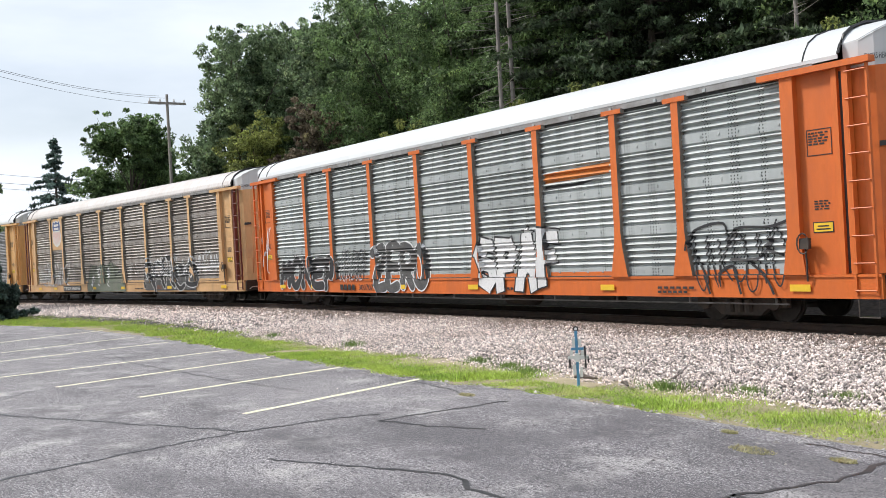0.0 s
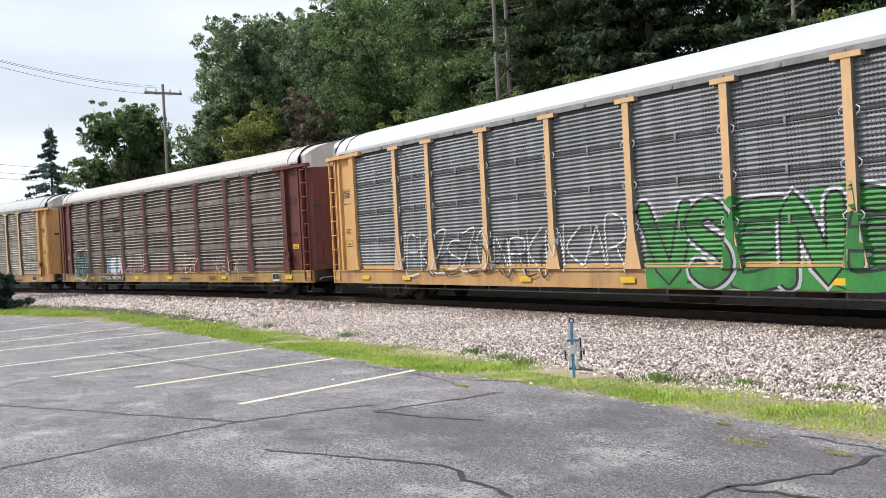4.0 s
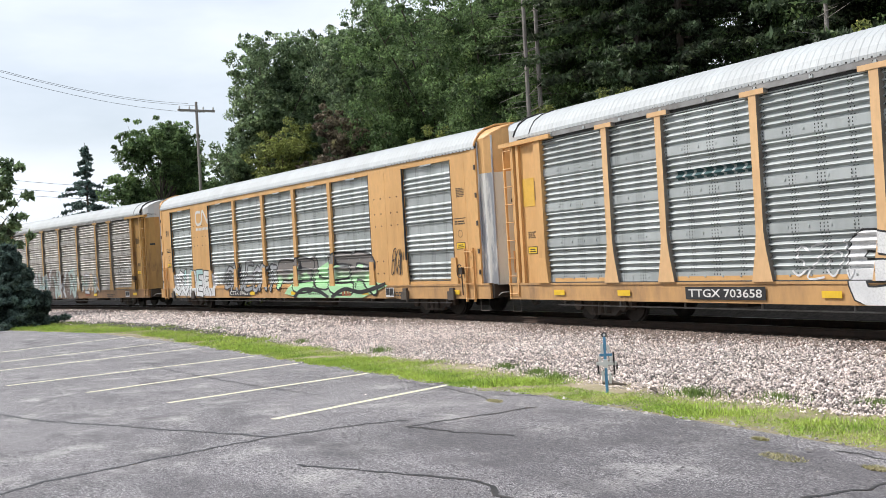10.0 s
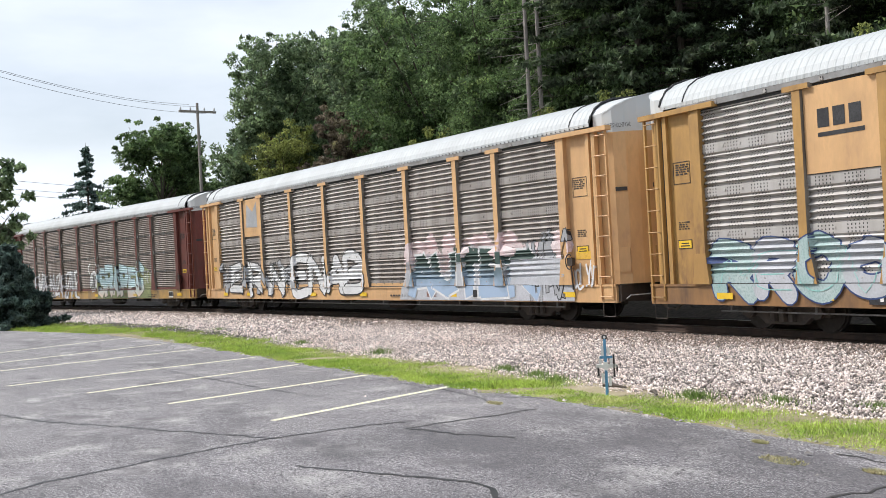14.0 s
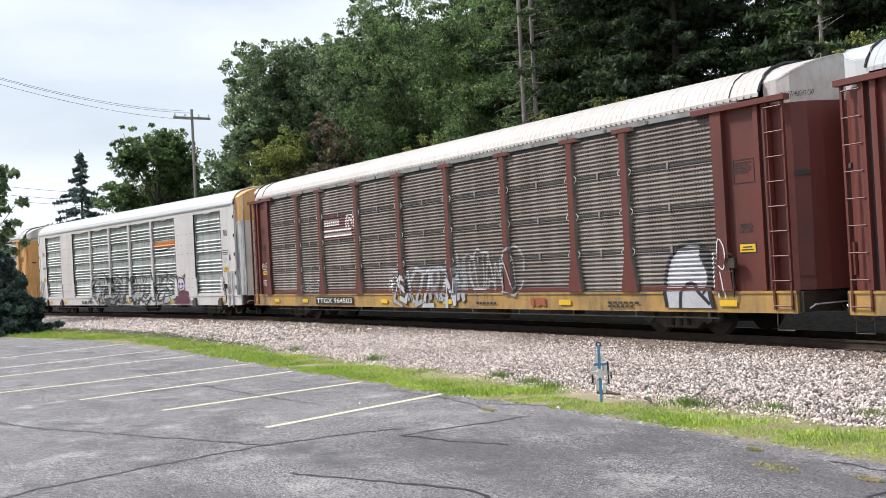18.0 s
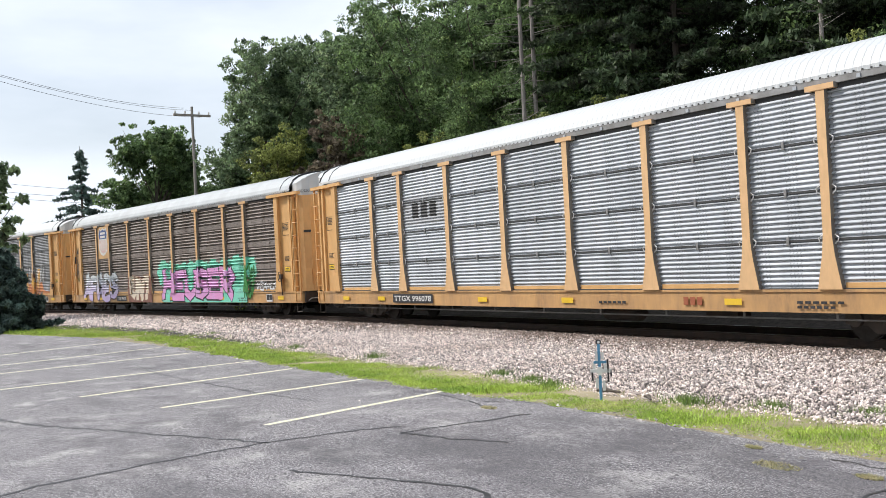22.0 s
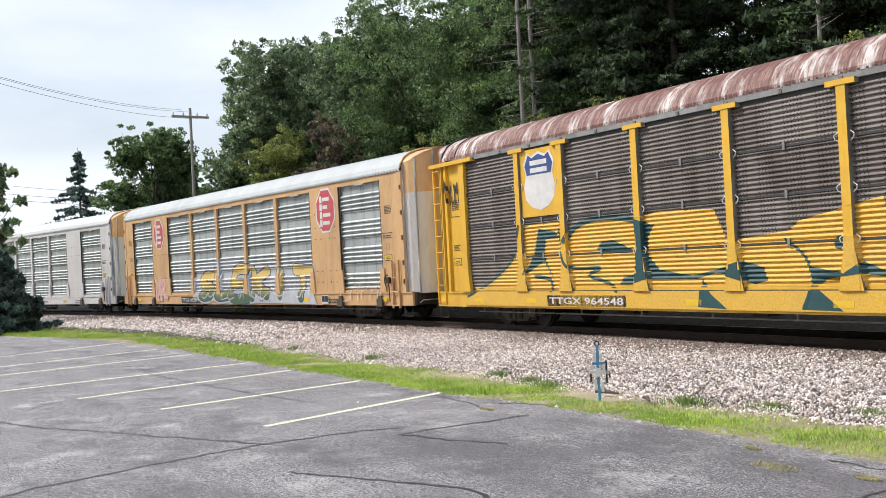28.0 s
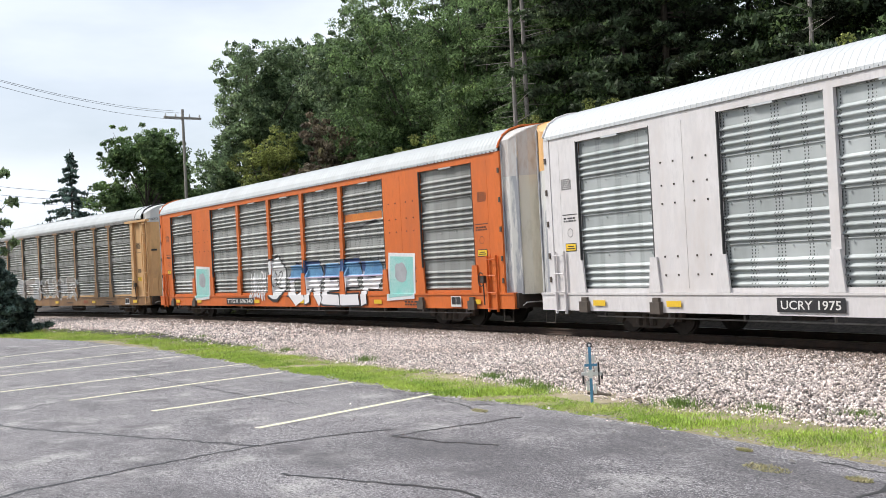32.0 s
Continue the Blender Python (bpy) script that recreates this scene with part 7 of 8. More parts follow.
    arm_a = smooth_line([(4.18, 0.58), (4.3, 0.95), (4.7, 1.2), (5.1, 1.3), (5.4, 1.2), (5.45, 0.58)])
    arm_b = smooth_line([(6.1, 0.58), (6.1, 1.2), (6.4, 1.42), (6.9, 1.3), (7.3, 0.95), (7.6, 0.58)])
    for k, arm in enumerate((arm_a, arm_b)):
        f.lay("graffiti_shape", flat(arm), G_WHITE, 0, "white and black ape-like graffiti figure" if k == 0 else "")
        f.lay("graffiti_outline", thick(arm[::4], 0.06), G_BLACK, 1)
        rng = random.Random(40 + k)
        fur = [thick([(x, z), (x + 0.08, z + 0.09), (x + 0.18, z + 0.06)], 0.025, True, 0.0004 * q) for q, (x, z) in enumerate([(arm[0][0] + 0.25 + rng.uniform(0, 0.9), rng.uniform(0.65, 1.05)) for _ in range(9)])]
        f.lay("graffiti_stroke", pile(*fur), G_BLACK, 1)
    f.lay("graffiti_shape", flat(blob(5.72, 1.52, 0.48, 0.42, random.Random(8), 18, 0.05, 1.0)), G_BLACK, 2)
    f.lay("graffiti_shape", flat(blob(5.75, 0.82, 0.42, 0.27, random.Random(8), 16, 0.05, 1.0)), G_BLACK, 2)
    for x, z, w, h, mat in ((5.55, 1.55, 0.13, 0.09, G_GREY), (5.88, 1.55, 0.13, 0.09, G_GREY), (5.72, 1.32, 0.2, 0.1, G_GREY)):
        f.lay("graffiti_shape", flat(blob(x, z, w, h, random.Random(9), 14, 0.05, 1.0)), mat, 2.8)
    for x in (5.55, 5.88):
        f.lay("graffiti_eye", flat(blob(x, 1.55, 0.045, 0.045, random.Random(9), 10, 0.03, 1.0)), G_BLACK, 3.4)
    f.lay("graffiti_stroke", pile(*[thick([(5.3 + 0.14 * q, 1.78 + 0.1 * math.sin(q)), (5.4 + 0.14 * q, 1.84)], 0.03, True, 0.0004 * q) for q in range(6)]), G_GREY, 3)
    f.tag(7.5, 8.7, 1.1, 1.8, G_NAVY, 30, 5, 0.035)
    for x in (9.75, 10.85):
        body = smooth_line([(x - 0.25, 0.98), (x - 0.22, 1.5), (x - 0.1, 1.85), (x + 0.2, 1.95), (x + 0.38, 1.5), (x + 0.5, 1.0)])
        f.lay("graffiti_shape", flat(body), G_BROWN, 0, "brown beaked graffiti figure with a white eye")
        f.lay("graffiti_outline", thick(body[::4], 0.05), G_WHITE, 1)
        for r, mat, k in ((0.24, G_WHITE, 1.6), (0.18, G_BROWN, 2.2), (0.12, G_WHITE, 2.8), (0.06, G_BLACK, 3.4)):
            f.lay("graffiti_eye", flat(blob(x - 0.03, 1.72, r, r * 1.05, random.Random(12), 18, 0.03, 1.0)), mat, k)
        f.lay("graffiti_stroke", pile(thick([(x - 0.2, 1.25), (x + 0.1, 1.4), (x + 0.45, 1.2)], 0.04), thick([(x - 0.15, 1.1), (x + 0.15, 1.15), (x + 0.4, 1.05)], 0.04, True, 0.001),
                                      thick([(x + 0.15, 1.95), (x + 0.3, 2.2)], 0.04, True, 0.002), thick([(x, 2.0), (x + 0.02, 2.18)], 0.03, True, 0.003)), G_WHITE, 1.6)
    for x0, x1 in ((9.2, 9.5), (10.3, 10.6), (11.3, 11.6)):
        f.lay("graffiti_stroke", pile(*[thick([(x0, z), ((x0 + x1) / 2, z + 0.05), (x1, z - 0.02)], 0.06, True, 0.0005 * q) for q, z in enumerate((1.15, 1.3, 1.42))]), G_HAZE, 0.5)
    f.bars(-6.65, -4.3, 3.16, 3.36, 8, G_DEEP, 0, "dark owner's name as plain bars")
    f.number("TTGX 703658", -6.4, -4.3)
    f.rect(-12.75, -12.2, 3.0, 3.75, G_AMBER, 0, "fresh yellow paint patch")

    g = S[6]
    g.rect(-11.8, -6.6, 0.62, 1.6, G_WHITE, 0, "white sprayed ground of the graffiti")
    g.piece("SUFER", -11.5, -7.0, 0.6, 1.85, [G_WHITE, G_FADE_ICE], G_BLACK, 33, 0.2, 0.05, False, 0.98, 0.05)
    g.tag(-6.0, -5.0, 1.1, 1.7, G_BLACK, 34, 4, 0.03)
    g.piece("SAVEORT", -5.5, -0.5, 0.8, 1.95, G_GREY, G_BLACK, 35, 0.14, 0.06, True, 1.1, 0.1, "silver and black graffiti letters")
    g.lay("graffiti_shape", flat([(0.4, 0.7), (1.6, 0.55), (6.4, 0.55), (8.1, 0.95), (6.8, 1.15), (6.2, 1.75), (5.2, 1.45), (4.0, 1.9), (2.6, 1.5), (1.6, 1.85), (1.2, 1.2)]), G_MINT, 0, "mint green ground of the graffiti")
    g.piece("PEUER", -0.3, 7.2, 0.75, 2.12, G_FADE_MINT, G_BLACK, 36, 0.34, 0.07, True, 1.16, 0.1, "grey over mint graffiti letters outlined in black")
    g.lines([smooth_line([(1.2, 0.55), (2.0, 0.85), (3.2, 0.8), (4.0, 0.55)]), smooth_line([(4.2, 0.56), (5.2, 0.85), (6.4, 0.75), (7.9, 1.0)])], 0.14, G_BLACK, 3)
    g.tag(8.4, 9.1, 1.3, 2.1, G_BLACK, 37, 4, 0.035)
    sq = smooth_line([(-7.95, 4.4), (-8.4, 4.42), (-8.55, 4.2), (-8.5, 3.95), (-8.3, 3.85), (-7.95, 3.9), (-7.8, 4.1), (-7.75, 4.38), (-7.6, 4.4), (-7.2, 3.95), (-7.1, 3.92), (-7.05, 4.2), (-7.05, 4.45)])
    g.lines([sq], 0.12, E_WHITE, 0, "white ribbon emblem")
    g.bars(-8.55, -7.0, 3.58, 3.7, 9, E_WHITE, 0)
    g.number("CTTX 694211", -4.9, -2.9)
    g.bars(5.0, 5.7, 0.62, 0.86, 3, T_RUST, 2)

    h = S[7]
    h.plate(P_TAN, 3.02, 4.64, "cream yellow metal plate")
    for k in range(3):
        h.on_plate([(-8.55 + 0.36 * k, 3.85), (-8.28 + 0.36 * k, 3.85), (-8.28 + 0.36 * k, 4.2), (-8.55 + 0.36 * k, 4.2)], 1, G_BLACK, "letter_bar", "black owner's letters as bars" if k == 0 else "")
    h.on_plate([(-8.55, 3.68), (-7.5, 3.68), (-7.5, 3.76), (-8.55, 3.76)], 1, G_BLACK, "underline")
    h.bubbles(4, -11.5, -7.0, 0.6, 1.95, [G_MIST, G_HAZE], G_NAVY, 38, 0.045, "teal and white bubble graffiti", G_TEAL)
    h.lay("graffiti_ground", flat([(-7.1, 0.56), (-6.8, 1.2), (-5.9, 1.6), (-4.6, 1.7), (-3.4, 2.0), (-2.3, 1.9), (-1.2, 2.15), (0.2, 2.3), (1.4, 1.9), (2.6, 2.2), (3.6, 1.5), (4.0, 0.56)]), G_SHADE, 0, "dark brown ground of the graffiti")
    h.wild(17, -6.9, 4.0, 0.56, 2.25, [G_MIST, G_HAZE, G_SHADE, G_MIST], G_WHITE, 39, "teal, brown and white wild graffiti", 0.022)
    h.wild(6, 4.2, 7.1, 0.9, 1.85, [G_CREAM, G_MIST, G_HAZE], G_SHADE, 40, "cream and teal graffiti shards", 0.025)
    h.text("THE", -3.3, -2.3, 1.1, 1.45, G_WHITE, 6)
    h.tag(9.7, 11.5, 1.85, 2.35, G_WHITE, 41, 5, 0.04)
    h.number("TTGX 971508", -7.5, -4.0)

    k = S[8]
    k.plate(P_TAN, 3.1, 4.64, "faded plate with a torn emblem")
    k.on_plate([(-8.6, 3.5), (-8.5, 4.45), (-7.9, 4.1), (-7.5, 4.5), (-7.45, 3.45)], 1, G_GREY, "torn_emblem", "torn grey remains of an emblem")
    k.wild(7, -11.5, -4.3, 0.7, 2.0, [G_GREY, G_WHITE], G_BLACK, 42, "silver and black graffiti", 0.05)
    k.piece("ENAB", -4.35, 1.25, 0.6, 2.2, G_WHITE, G_BLACK, 43, 0.34, 0.05, True, 1.1, 0.05, "white bubble letters with black outlines")
    rng = random.Random(92)
    for w in range(14):
        k.lay("graffiti_cloud", flat(blob(4.3 + w * 0.56, 1.75 + rng.uniform(-0.1, 0.45), 0.42, rng.uniform(0.25, 0.5), rng, 14, 0.25, 1.0)), G_PALE, 0, "pale pink flames behind the letters" if w == 0 else "")
    k.lay("graffiti_ground", flat([(3.6, 0.56), (4.0, 1.7), (5.2, 1.95), (11.4, 1.9), (12.1, 1.3), (12.1, 0.56)]), G_HAZE, 0, "pale sprayed ground of the graffiti")
    k.piece("AUTER", 4.3, 10.6, 0.58, 2.1, G_FADE_DEEP, G_WHITE, 44, 0.42, 0.07, False, 1.2, 0.15, "dark green to blue fading graffiti edged in white", 0.06)
    k.piece("HAMAES", 10.3, 11.85, 0.7, 2.4, G_GREY, G_BLACK, 93, 0.1, 0.03, False, 1.3, 0.3, "grey and black stacked letters", 0.15)
    k.rect(12.15, 12.75, 1.6, 1.8, G_AMBER)
    k.tag(12.1, 12.9, 0.9, 1.5, G_WHITE, 45, 4, 0.06)

    m = S[9]
    m.wild(14, -9.1, -1.5, 0.62, 2.15, [G_HAZE, G_WHITE, G_HAZE], G_SMOKE, 46, "white wildstyle graffiti", 0.02)
    m.lay("graffiti_shape", flat(blob(0.8, 1.5, 0.7, 0.6, random.Random(13))), G_WHITE, 0, "white horned skull graffiti")
    m.tag(0.3, 1.3, 1.1, 1.9, G_BLACK, 81, 5, 0.05)
    m.lines([smooth_line([(0.2, 1.9), (0.0, 2.3), (0.35, 2.5)]), smooth_line([(1.4, 1.9), (1.6, 2.3), (1.3, 2.5)])], 0.12, G_WHITE)
    m.lay("graffiti_ground", flat([(1.4, 0.56), (1.5, 2.1), (2.6, 1.9), (4.4, 2.35), (6.5, 2.2), (7.5, 2.3), (8.5, 1.9), (8.6, 0.56)]), G_OLIVE, 0, "olive sprayed ground of the graffiti")
    m.piece("SRAPES", 1.5, 7.7, 0.56, 2.4, G_FADE_PASTEL, G_BLACK, 47, 0.42, 0.045, False, 1.15, 0.15, "pastel letters with black outlines", 0.07)
    m.tag(7.7, 8.6, 1.3, 1.9, G_WHITE, 94, 4, 0.03)
    for q in range(4):
        m.rect(-6.2 + 0.15 * q, -5.2, 3.5 + 0.06 * q, 3.53 + 0.06 * q, G_BLACK, 0, "black striped emblem" if q == 0 else "", "emblem_stripe")
    m.bars(-5.3, -4.75, 3.46, 3.72, 2, G_BLACK)
    m.bars(-5.4, -4.5, 3.2, 3.32, 7, G_BLACK)
    m.bars(-5.4, -4.3, 3.02, 3.14, 8, G_BLACK)
    m.number("TTGX 982279", -7.75, -5.6)

    n = S[10]
    n.rect(-6.93, -4.37, 2.88, 3.76, P_MAROON, 0, "maroon painted emblem field", "emblem_field")
    n.bars(-6.8, -5.6, 3.36, 3.56, 7, E_WHITE, 1, "owner's name as white bars")
    n.rect(-6.85, -4.75, 3.14, 3.24, E_WHITE, 1, "white rail bars of the emblem", "emblem_stripe")
    n.rect(-6.85, -4.75, 2.97, 3.07, E_WHITE, 1, "", "emblem_stripe")
    n.lines([[(-4.82 + 0.3 * math.cos(t), 3.4 + 0.3 * math.sin(t)) for t in np.linspace(-0.6, 3.9, 22)], [(-4.82 + 0.14 * math.cos(t), 3.4 + 0.14 * math.sin(t)) for t in np.linspace(-0.6, 4.3, 16)]], 0.09, E_WHITE, 2, "white wheel arcs")
    n.wild(9, -2.0, 2.1, 0.6, 1.75, [G_GREY, G_HAZE, G_GREY], G_SMOKE, 48, "grey and white graffiti", 0.025)
    n.lines([blob(4.4, 1.55, 0.55, 0.62, random.Random(14)), blob(2.9, 1.6, 0.5, 0.55, random.Random(15))], 0.07, G_GREY)
    n.tag(1.7, 4.5, 1.0, 2.1, G_GREY, 49, 6, 0.05)
    dome = smooth_line([(10.15, 0.62), (10.08, 1.2), (10.3, 1.75), (10.75, 2.0), (11.2, 1.95), (11.45, 1.6), (11.4, 1.0), (11.5, 0.62)])
    n.lay("graffiti_shape", flat(dome), G_HAZE, 0, "pale hooded graffiti figure outlined in black")
    n.lines([dome], 0.1, G_BLACK, 2, "black outline of the figure")
    n.lines([smooth_line([(10.55, 0.62), (10.6, 1.0), (10.85, 1.15), (11.1, 0.95), (11.4, 0.7)])], 0.08, G_BLACK, 2, "black sprayed fold")
    n.lay("graffiti_shape", flat(smooth_line([(11.15, 1.95), (11.45, 1.6), (11.4, 1.1), (11.2, 0.9), (11.3, 1.3), (11.1, 1.7)])), G_BLACK, 1)
    n.tag(11.45, 11.9, 0.9, 1.9, G_WHITE, 96, 2, 0.03)
    n.tag(-2.3, -1.4, 1.0, 1.45, G_WHITE, 50, 4, 0.03)
    n.tag(-8.8, -7.3, 1.0, 1.6, G_GREY, 51, 4, 0.03)
    n.text("HOMEY", -12.72, -12.08, 2.72, 2.98, G_BLACK, 0, "black hand-lettered tag")
    n.text("TV", -12.55, -12.25, 2.42, 2.64, G_BLACK, 0)
    n.text("FGS", -12.65, -12.2, 1.3, 1.55, G_WHITE, 0, "white hand-lettered tag")
    n.tag(-12.65, -12.15, 1.95, 2.2, G_WHITE, 90, 3, 0.03)
    n.number("TTGX 964503", -7.6, -4.85)
    n.bars(5.2, 5.9, 0.62, 0.84, 3, T_RUST, 1)

    o = S[11]
    o.piece("ARESTKWUNES", -4.3, 6.9, 0.56, 2.15, [G_GREY, G_SILVER, G_SMOKE], G_BLACK, 52, 0.2, 0.06, False, 1.45, 0.35, "silver graffiti with black outlines", 0.1)
    o.tag(-3.8, 6.6, 0.7, 1.7, G_SMOKE, 95, 12, 0.07)
    o.lay("graffiti_shape", flat([(6.9, 0.6), (7.1, 1.1), (7.7, 1.25), (8.4, 1.15), (8.5, 0.6)]), G_MAROON, 0, "maroon graffiti figure")
    o.lay("graffiti_shape", flat(blob(7.6, 1.5, 0.38, 0.3, random.Random(18))), G_LILAC, 1)
    o.lines([smooth_line(blob(7.6, 1.5, 0.4, 0.32, random.Random(18)))], 0.06, G_BLACK, 2)
    for x in (7.45, 7.75):
        o.lay("graffiti_eye", flat(blob(x, 1.52, 0.09, 0.07, random.Random(19), 12, 0.05, 1.0)), G_BLACK, 3)
    o.lay("graffiti_stroke", pile(thick([(7.25, 1.7), (7.1, 1.9), (7.3, 1.85)], 0.06), thick([(7.9, 1.7), (8.1, 1.95), (7.85, 1.85)], 0.06, True, 0.001), thick([(7.4, 1.35), (7.6, 1.3), (7.8, 1.38)], 0.04, True, 0.002)), G_BLACK, 3)
    o.rect(4.55, 6.95, 3.32, 3.6, G_ORANGE, 0, "faded orange stripe", "stripe")
    o.lines([[(4.6, 3.16), (5.6, 3.16), (6.4, 3.26)]], 0.08, G_BLACK, 1)
    o.bars(-5.7, -4.9, 0.62, 0.78, 4, G_BLACK, 1)
    o.text("301870", -4.75, -3.9, 0.62, 0.78, G_BLACK, 1, "black car number")
    o.text("B", 12.62, 12.76, 2.45, 2.7, G_BLACK, 0)

    p = S[12]
    p.rect(-6.93, -4.37, 3.0, 3.85, G_GREY, 0, "plain grey emblem field", "emblem_field")
    p.bars(-6.4, -4.8, 3.2, 3.66, 3, G_BLACK, 1, "black owner's letters as bars")
    p.number("TTGX 996078", -7.7, -5.4)

    q = S[13]
    q.shield(0, 0, 0, 0)
    q.piece("AFAES", -11.4, -6.1, 0.56, 2.2, G_FADE_LILAC, G_BLACK, 54, 0.36, 0.045, True, 1.15, 0.1, "lilac to white rounded graffiti letters")
    q.lay("graffiti_shape", flat([(-4.5, 0.55), (-4.6, 1.6), (-4.2, 1.85), (-3.4, 1.9), (-2.4, 1.75), (-1.6, 1.95), (-1.2, 1.7), (-1.3, 0.55)]), G_BROWN, 0, "cream block-letter graffiti")
    q.piece("UNT", -4.2, -1.55, 0.58, 1.9, G_CREAM, G_BROWN, 55, 0.34, 0.035, False, 1.05, 0.05)
    rng = random.Random(56)
    for t in range(9):
        q.lay("graffiti_cloud", flat(blob(0.1 + t * 1.12, 1.75 + rng.uniform(-0.1, 0.2), 0.8, 0.55, rng, 14, 0.2)), G_AQUA, 0, "aqua cloud behind the pink letters" if t == 0 else "")
    q.rect(0.0, 9.0, 0.55, 1.6, G_AQUA, 0)
    q.piece("HEUSER", 0.05, 7.7, 0.56, 2.12, G_PINK, G_BLACK, 57, 0.36, 0.07, False, 1.14, 0.06, "pink block graffiti letters edged in black on aqua", 0.03)
    q.tag(8.9, 9.6, 0.8, 2.2, G_GREEN, 58, 5, 0.08)
    q.tag(9.8, 11.6, 1.05, 1.35, G_WHITE, 59, 6, 0.06)
    q.number("TTGX 995428", -6.1, -4.9)
    q.tag(-12.8, -12.2, 1.9, 3.6, G_BLACK, 60, 5, 0.035)

    r = S[14]
    r.bars(-6.4, -4.9, 3.2, 3.6, 3, G_BLACK, 0, "black owner's letters as bars")
    r.piece("HAWE", -4.05, 0.85, 0.6, 2.6, G_FADE_FIRE, G_BROWN, 61, 0.36, 0.06, True, 1.02, 0.1, "amber to red fading graffiti with brown edges")
    r.tag(-3.7, 1.1, 0.7, 1.6, G_ORANGE, 87, 8, 0.14)
    r.lay("graffiti_shape", flat(blob(2.8, 1.35, 0.75, 0.5, random.Random(19))), G_BROWN, 0, "brown pumpkin graffiti")
    r.lines([blob(2.8, 1.35, 0.75, 0.5, random.Random(19)), smooth_line([(2.3, 1.2), (2.6, 1.05), (3.0, 1.1), (3.3, 1.2)]), [(2.5, 1.45), (2.65, 1.6)], [(3.0, 1.6), (3.15, 1.45)]], 0.05, G_BLACK, 1)
    r.lay("graffiti_ground", flat([(4.5, 0.55), (4.3, 1.3), (5.0, 1.6), (10.2, 1.8), (10.4, 1.3), (11.6, 1.15), (10.6, 0.85), (10.8, 0.55)]), G_ORANGE, 0, "burnt orange ground of the graffiti")
    r.piece("KENIAL", 4.2, 10.4, 0.6, 2.6, G_FADE_FIRE, G_BROWN, 62, 0.36, 0.055, False, 1.08, 0.2, "amber to red fading block graffiti")
    r.tag(4.8, 10.1, 0.7, 1.5, G_ORANGE, 88, 9, 0.12)
    r.tag(-10.8, -8.5, 0.9, 2.0, G_WHITE, 63, 6, 0.06)
    r.tag(8.2, 10.5, 1.8, 2.8, G_WHITE, 64, 5, 0.04)
    r.number("TTGX 981181", -7.0, -4.8)

    s = S[15]
    s.shield(0, 0, 0, 0, True)
    s.lay("graffiti_ground", flat([(-12.0, 0.58), (-11.8, 0.83), (-10.4, 1.33), (-9.4, 1.9), (-9.0, 2.7), (-7.4, 2.72), (-6.9, 2.4), (-6.5, 2.55), (-5.7, 2.7), (-4.5, 2.6), (-3.6, 2.72), (-1.95, 2.65), (-1.6, 1.98), (0.0, 2.11), (0.24, 2.28), (2.1, 2.6), (2.2, 2.14), (2.6, 1.81), (4.87, 1.02), (4.88, 0.58)]), G_AMBER, 0, "huge faded yellow roller letters shadowed in dark teal")
    for line, wide in (([(-11.8, 0.83), (-10.4, 1.33), (-9.4, 1.9), (-9.0, 2.7)], 0.07), ([(-8.45, 1.35), (-7.8, 1.27), (-7.72, 0.99)], 0.09), ([(-7.05, 2.22), (-6.6, 2.55), (-5.77, 2.7), (-4.63, 2.61), (-3.97, 2.4)], 0.13),
                       ([(-7.35, 2.5), (-7.1, 1.72), (-6.72, 1.53), (-5.74, 1.52), (-6.2, 1.35), (-5.48, 1.17), (-5.14, 0.97)], 0.08), ([(-0.1, 1.95), (0.35, 1.6), (0.5, 1.1), (0.3, 0.65)], 0.06)):
        s.lay("graffiti_outline", thick(line, wide), G_DEEP, 2)
    for shape in ([(-8.22, 2.58), (-7.49, 2.47), (-7.34, 2.31), (-7.92, 2.29), (-8.01, 1.86), (-7.62, 1.23), (-8.02, 1.74), (-8.94, 1.4), (-8.45, 1.95)], [(-5.84, 1.96), (-5.67, 2.14), (-5.24, 2.16), (-4.69, 1.96), (-4.43, 1.85), (-4.84, 1.84), (-5.56, 1.86)],
                  [(-4.49, 2.6), (-3.83, 2.43), (-3.29, 2.71), (-3.77, 2.46), (-3.99, 2.19), (-4.03, 1.77), (-3.67, 1.44), (-2.66, 1.29), (-1.93, 1.41), (-1.22, 1.57), (-0.68, 1.43), (-0.59, 1.17), (-0.93, 1.1), (-1.48, 1.24), (-1.94, 1.35), (-2.55, 1.22), (-4.08, 1.23), (-4.64, 1.12), (-5.06, 1.12), (-4.9, 1.28), (-4.34, 1.38), (-4.45, 1.67), (-4.29, 1.91), (-4.32, 2.27)],
                  [(-2.37, 1.22), (-2.09, 0.91), (-1.65, 0.6), (-2.48, 0.64)], [(0.48, 1.41), (1.26, 1.28), (1.65, 1.48), (2.19, 1.26), (3.25, 1.03), (1.64, 1.27), (0.86, 1.19), (0.6, 1.04), (1.2, 0.6), (0.26, 0.62), (0.5, 1.04)], [(1.07, 1.94), (1.22, 1.97), (1.28, 1.82), (1.15, 1.7), (1.02, 1.76)],
                  [(2.5, 1.81), (3.85, 1.79), (4.14, 1.51), (4.75, 1.39), (5.39, 1.12), (5.68, 0.81), (5.67, 0.62), (4.88, 0.61), (4.91, 1.02), (4.5, 1.08), (3.72, 1.22), (3.08, 1.45)]):
        s.lay("graffiti_shape", flat(shape), G_DEEP, 1)
    s.tag(7.7, 11.0, 1.0, 2.1, G_GREY, 65, 9, 0.05)
    s.tag(-13.0, -12.2, 3.5, 4.3, G_BLACK, 66, 4, 0.04)
    s.number("TTGX 964548", -7.8, -4.9)

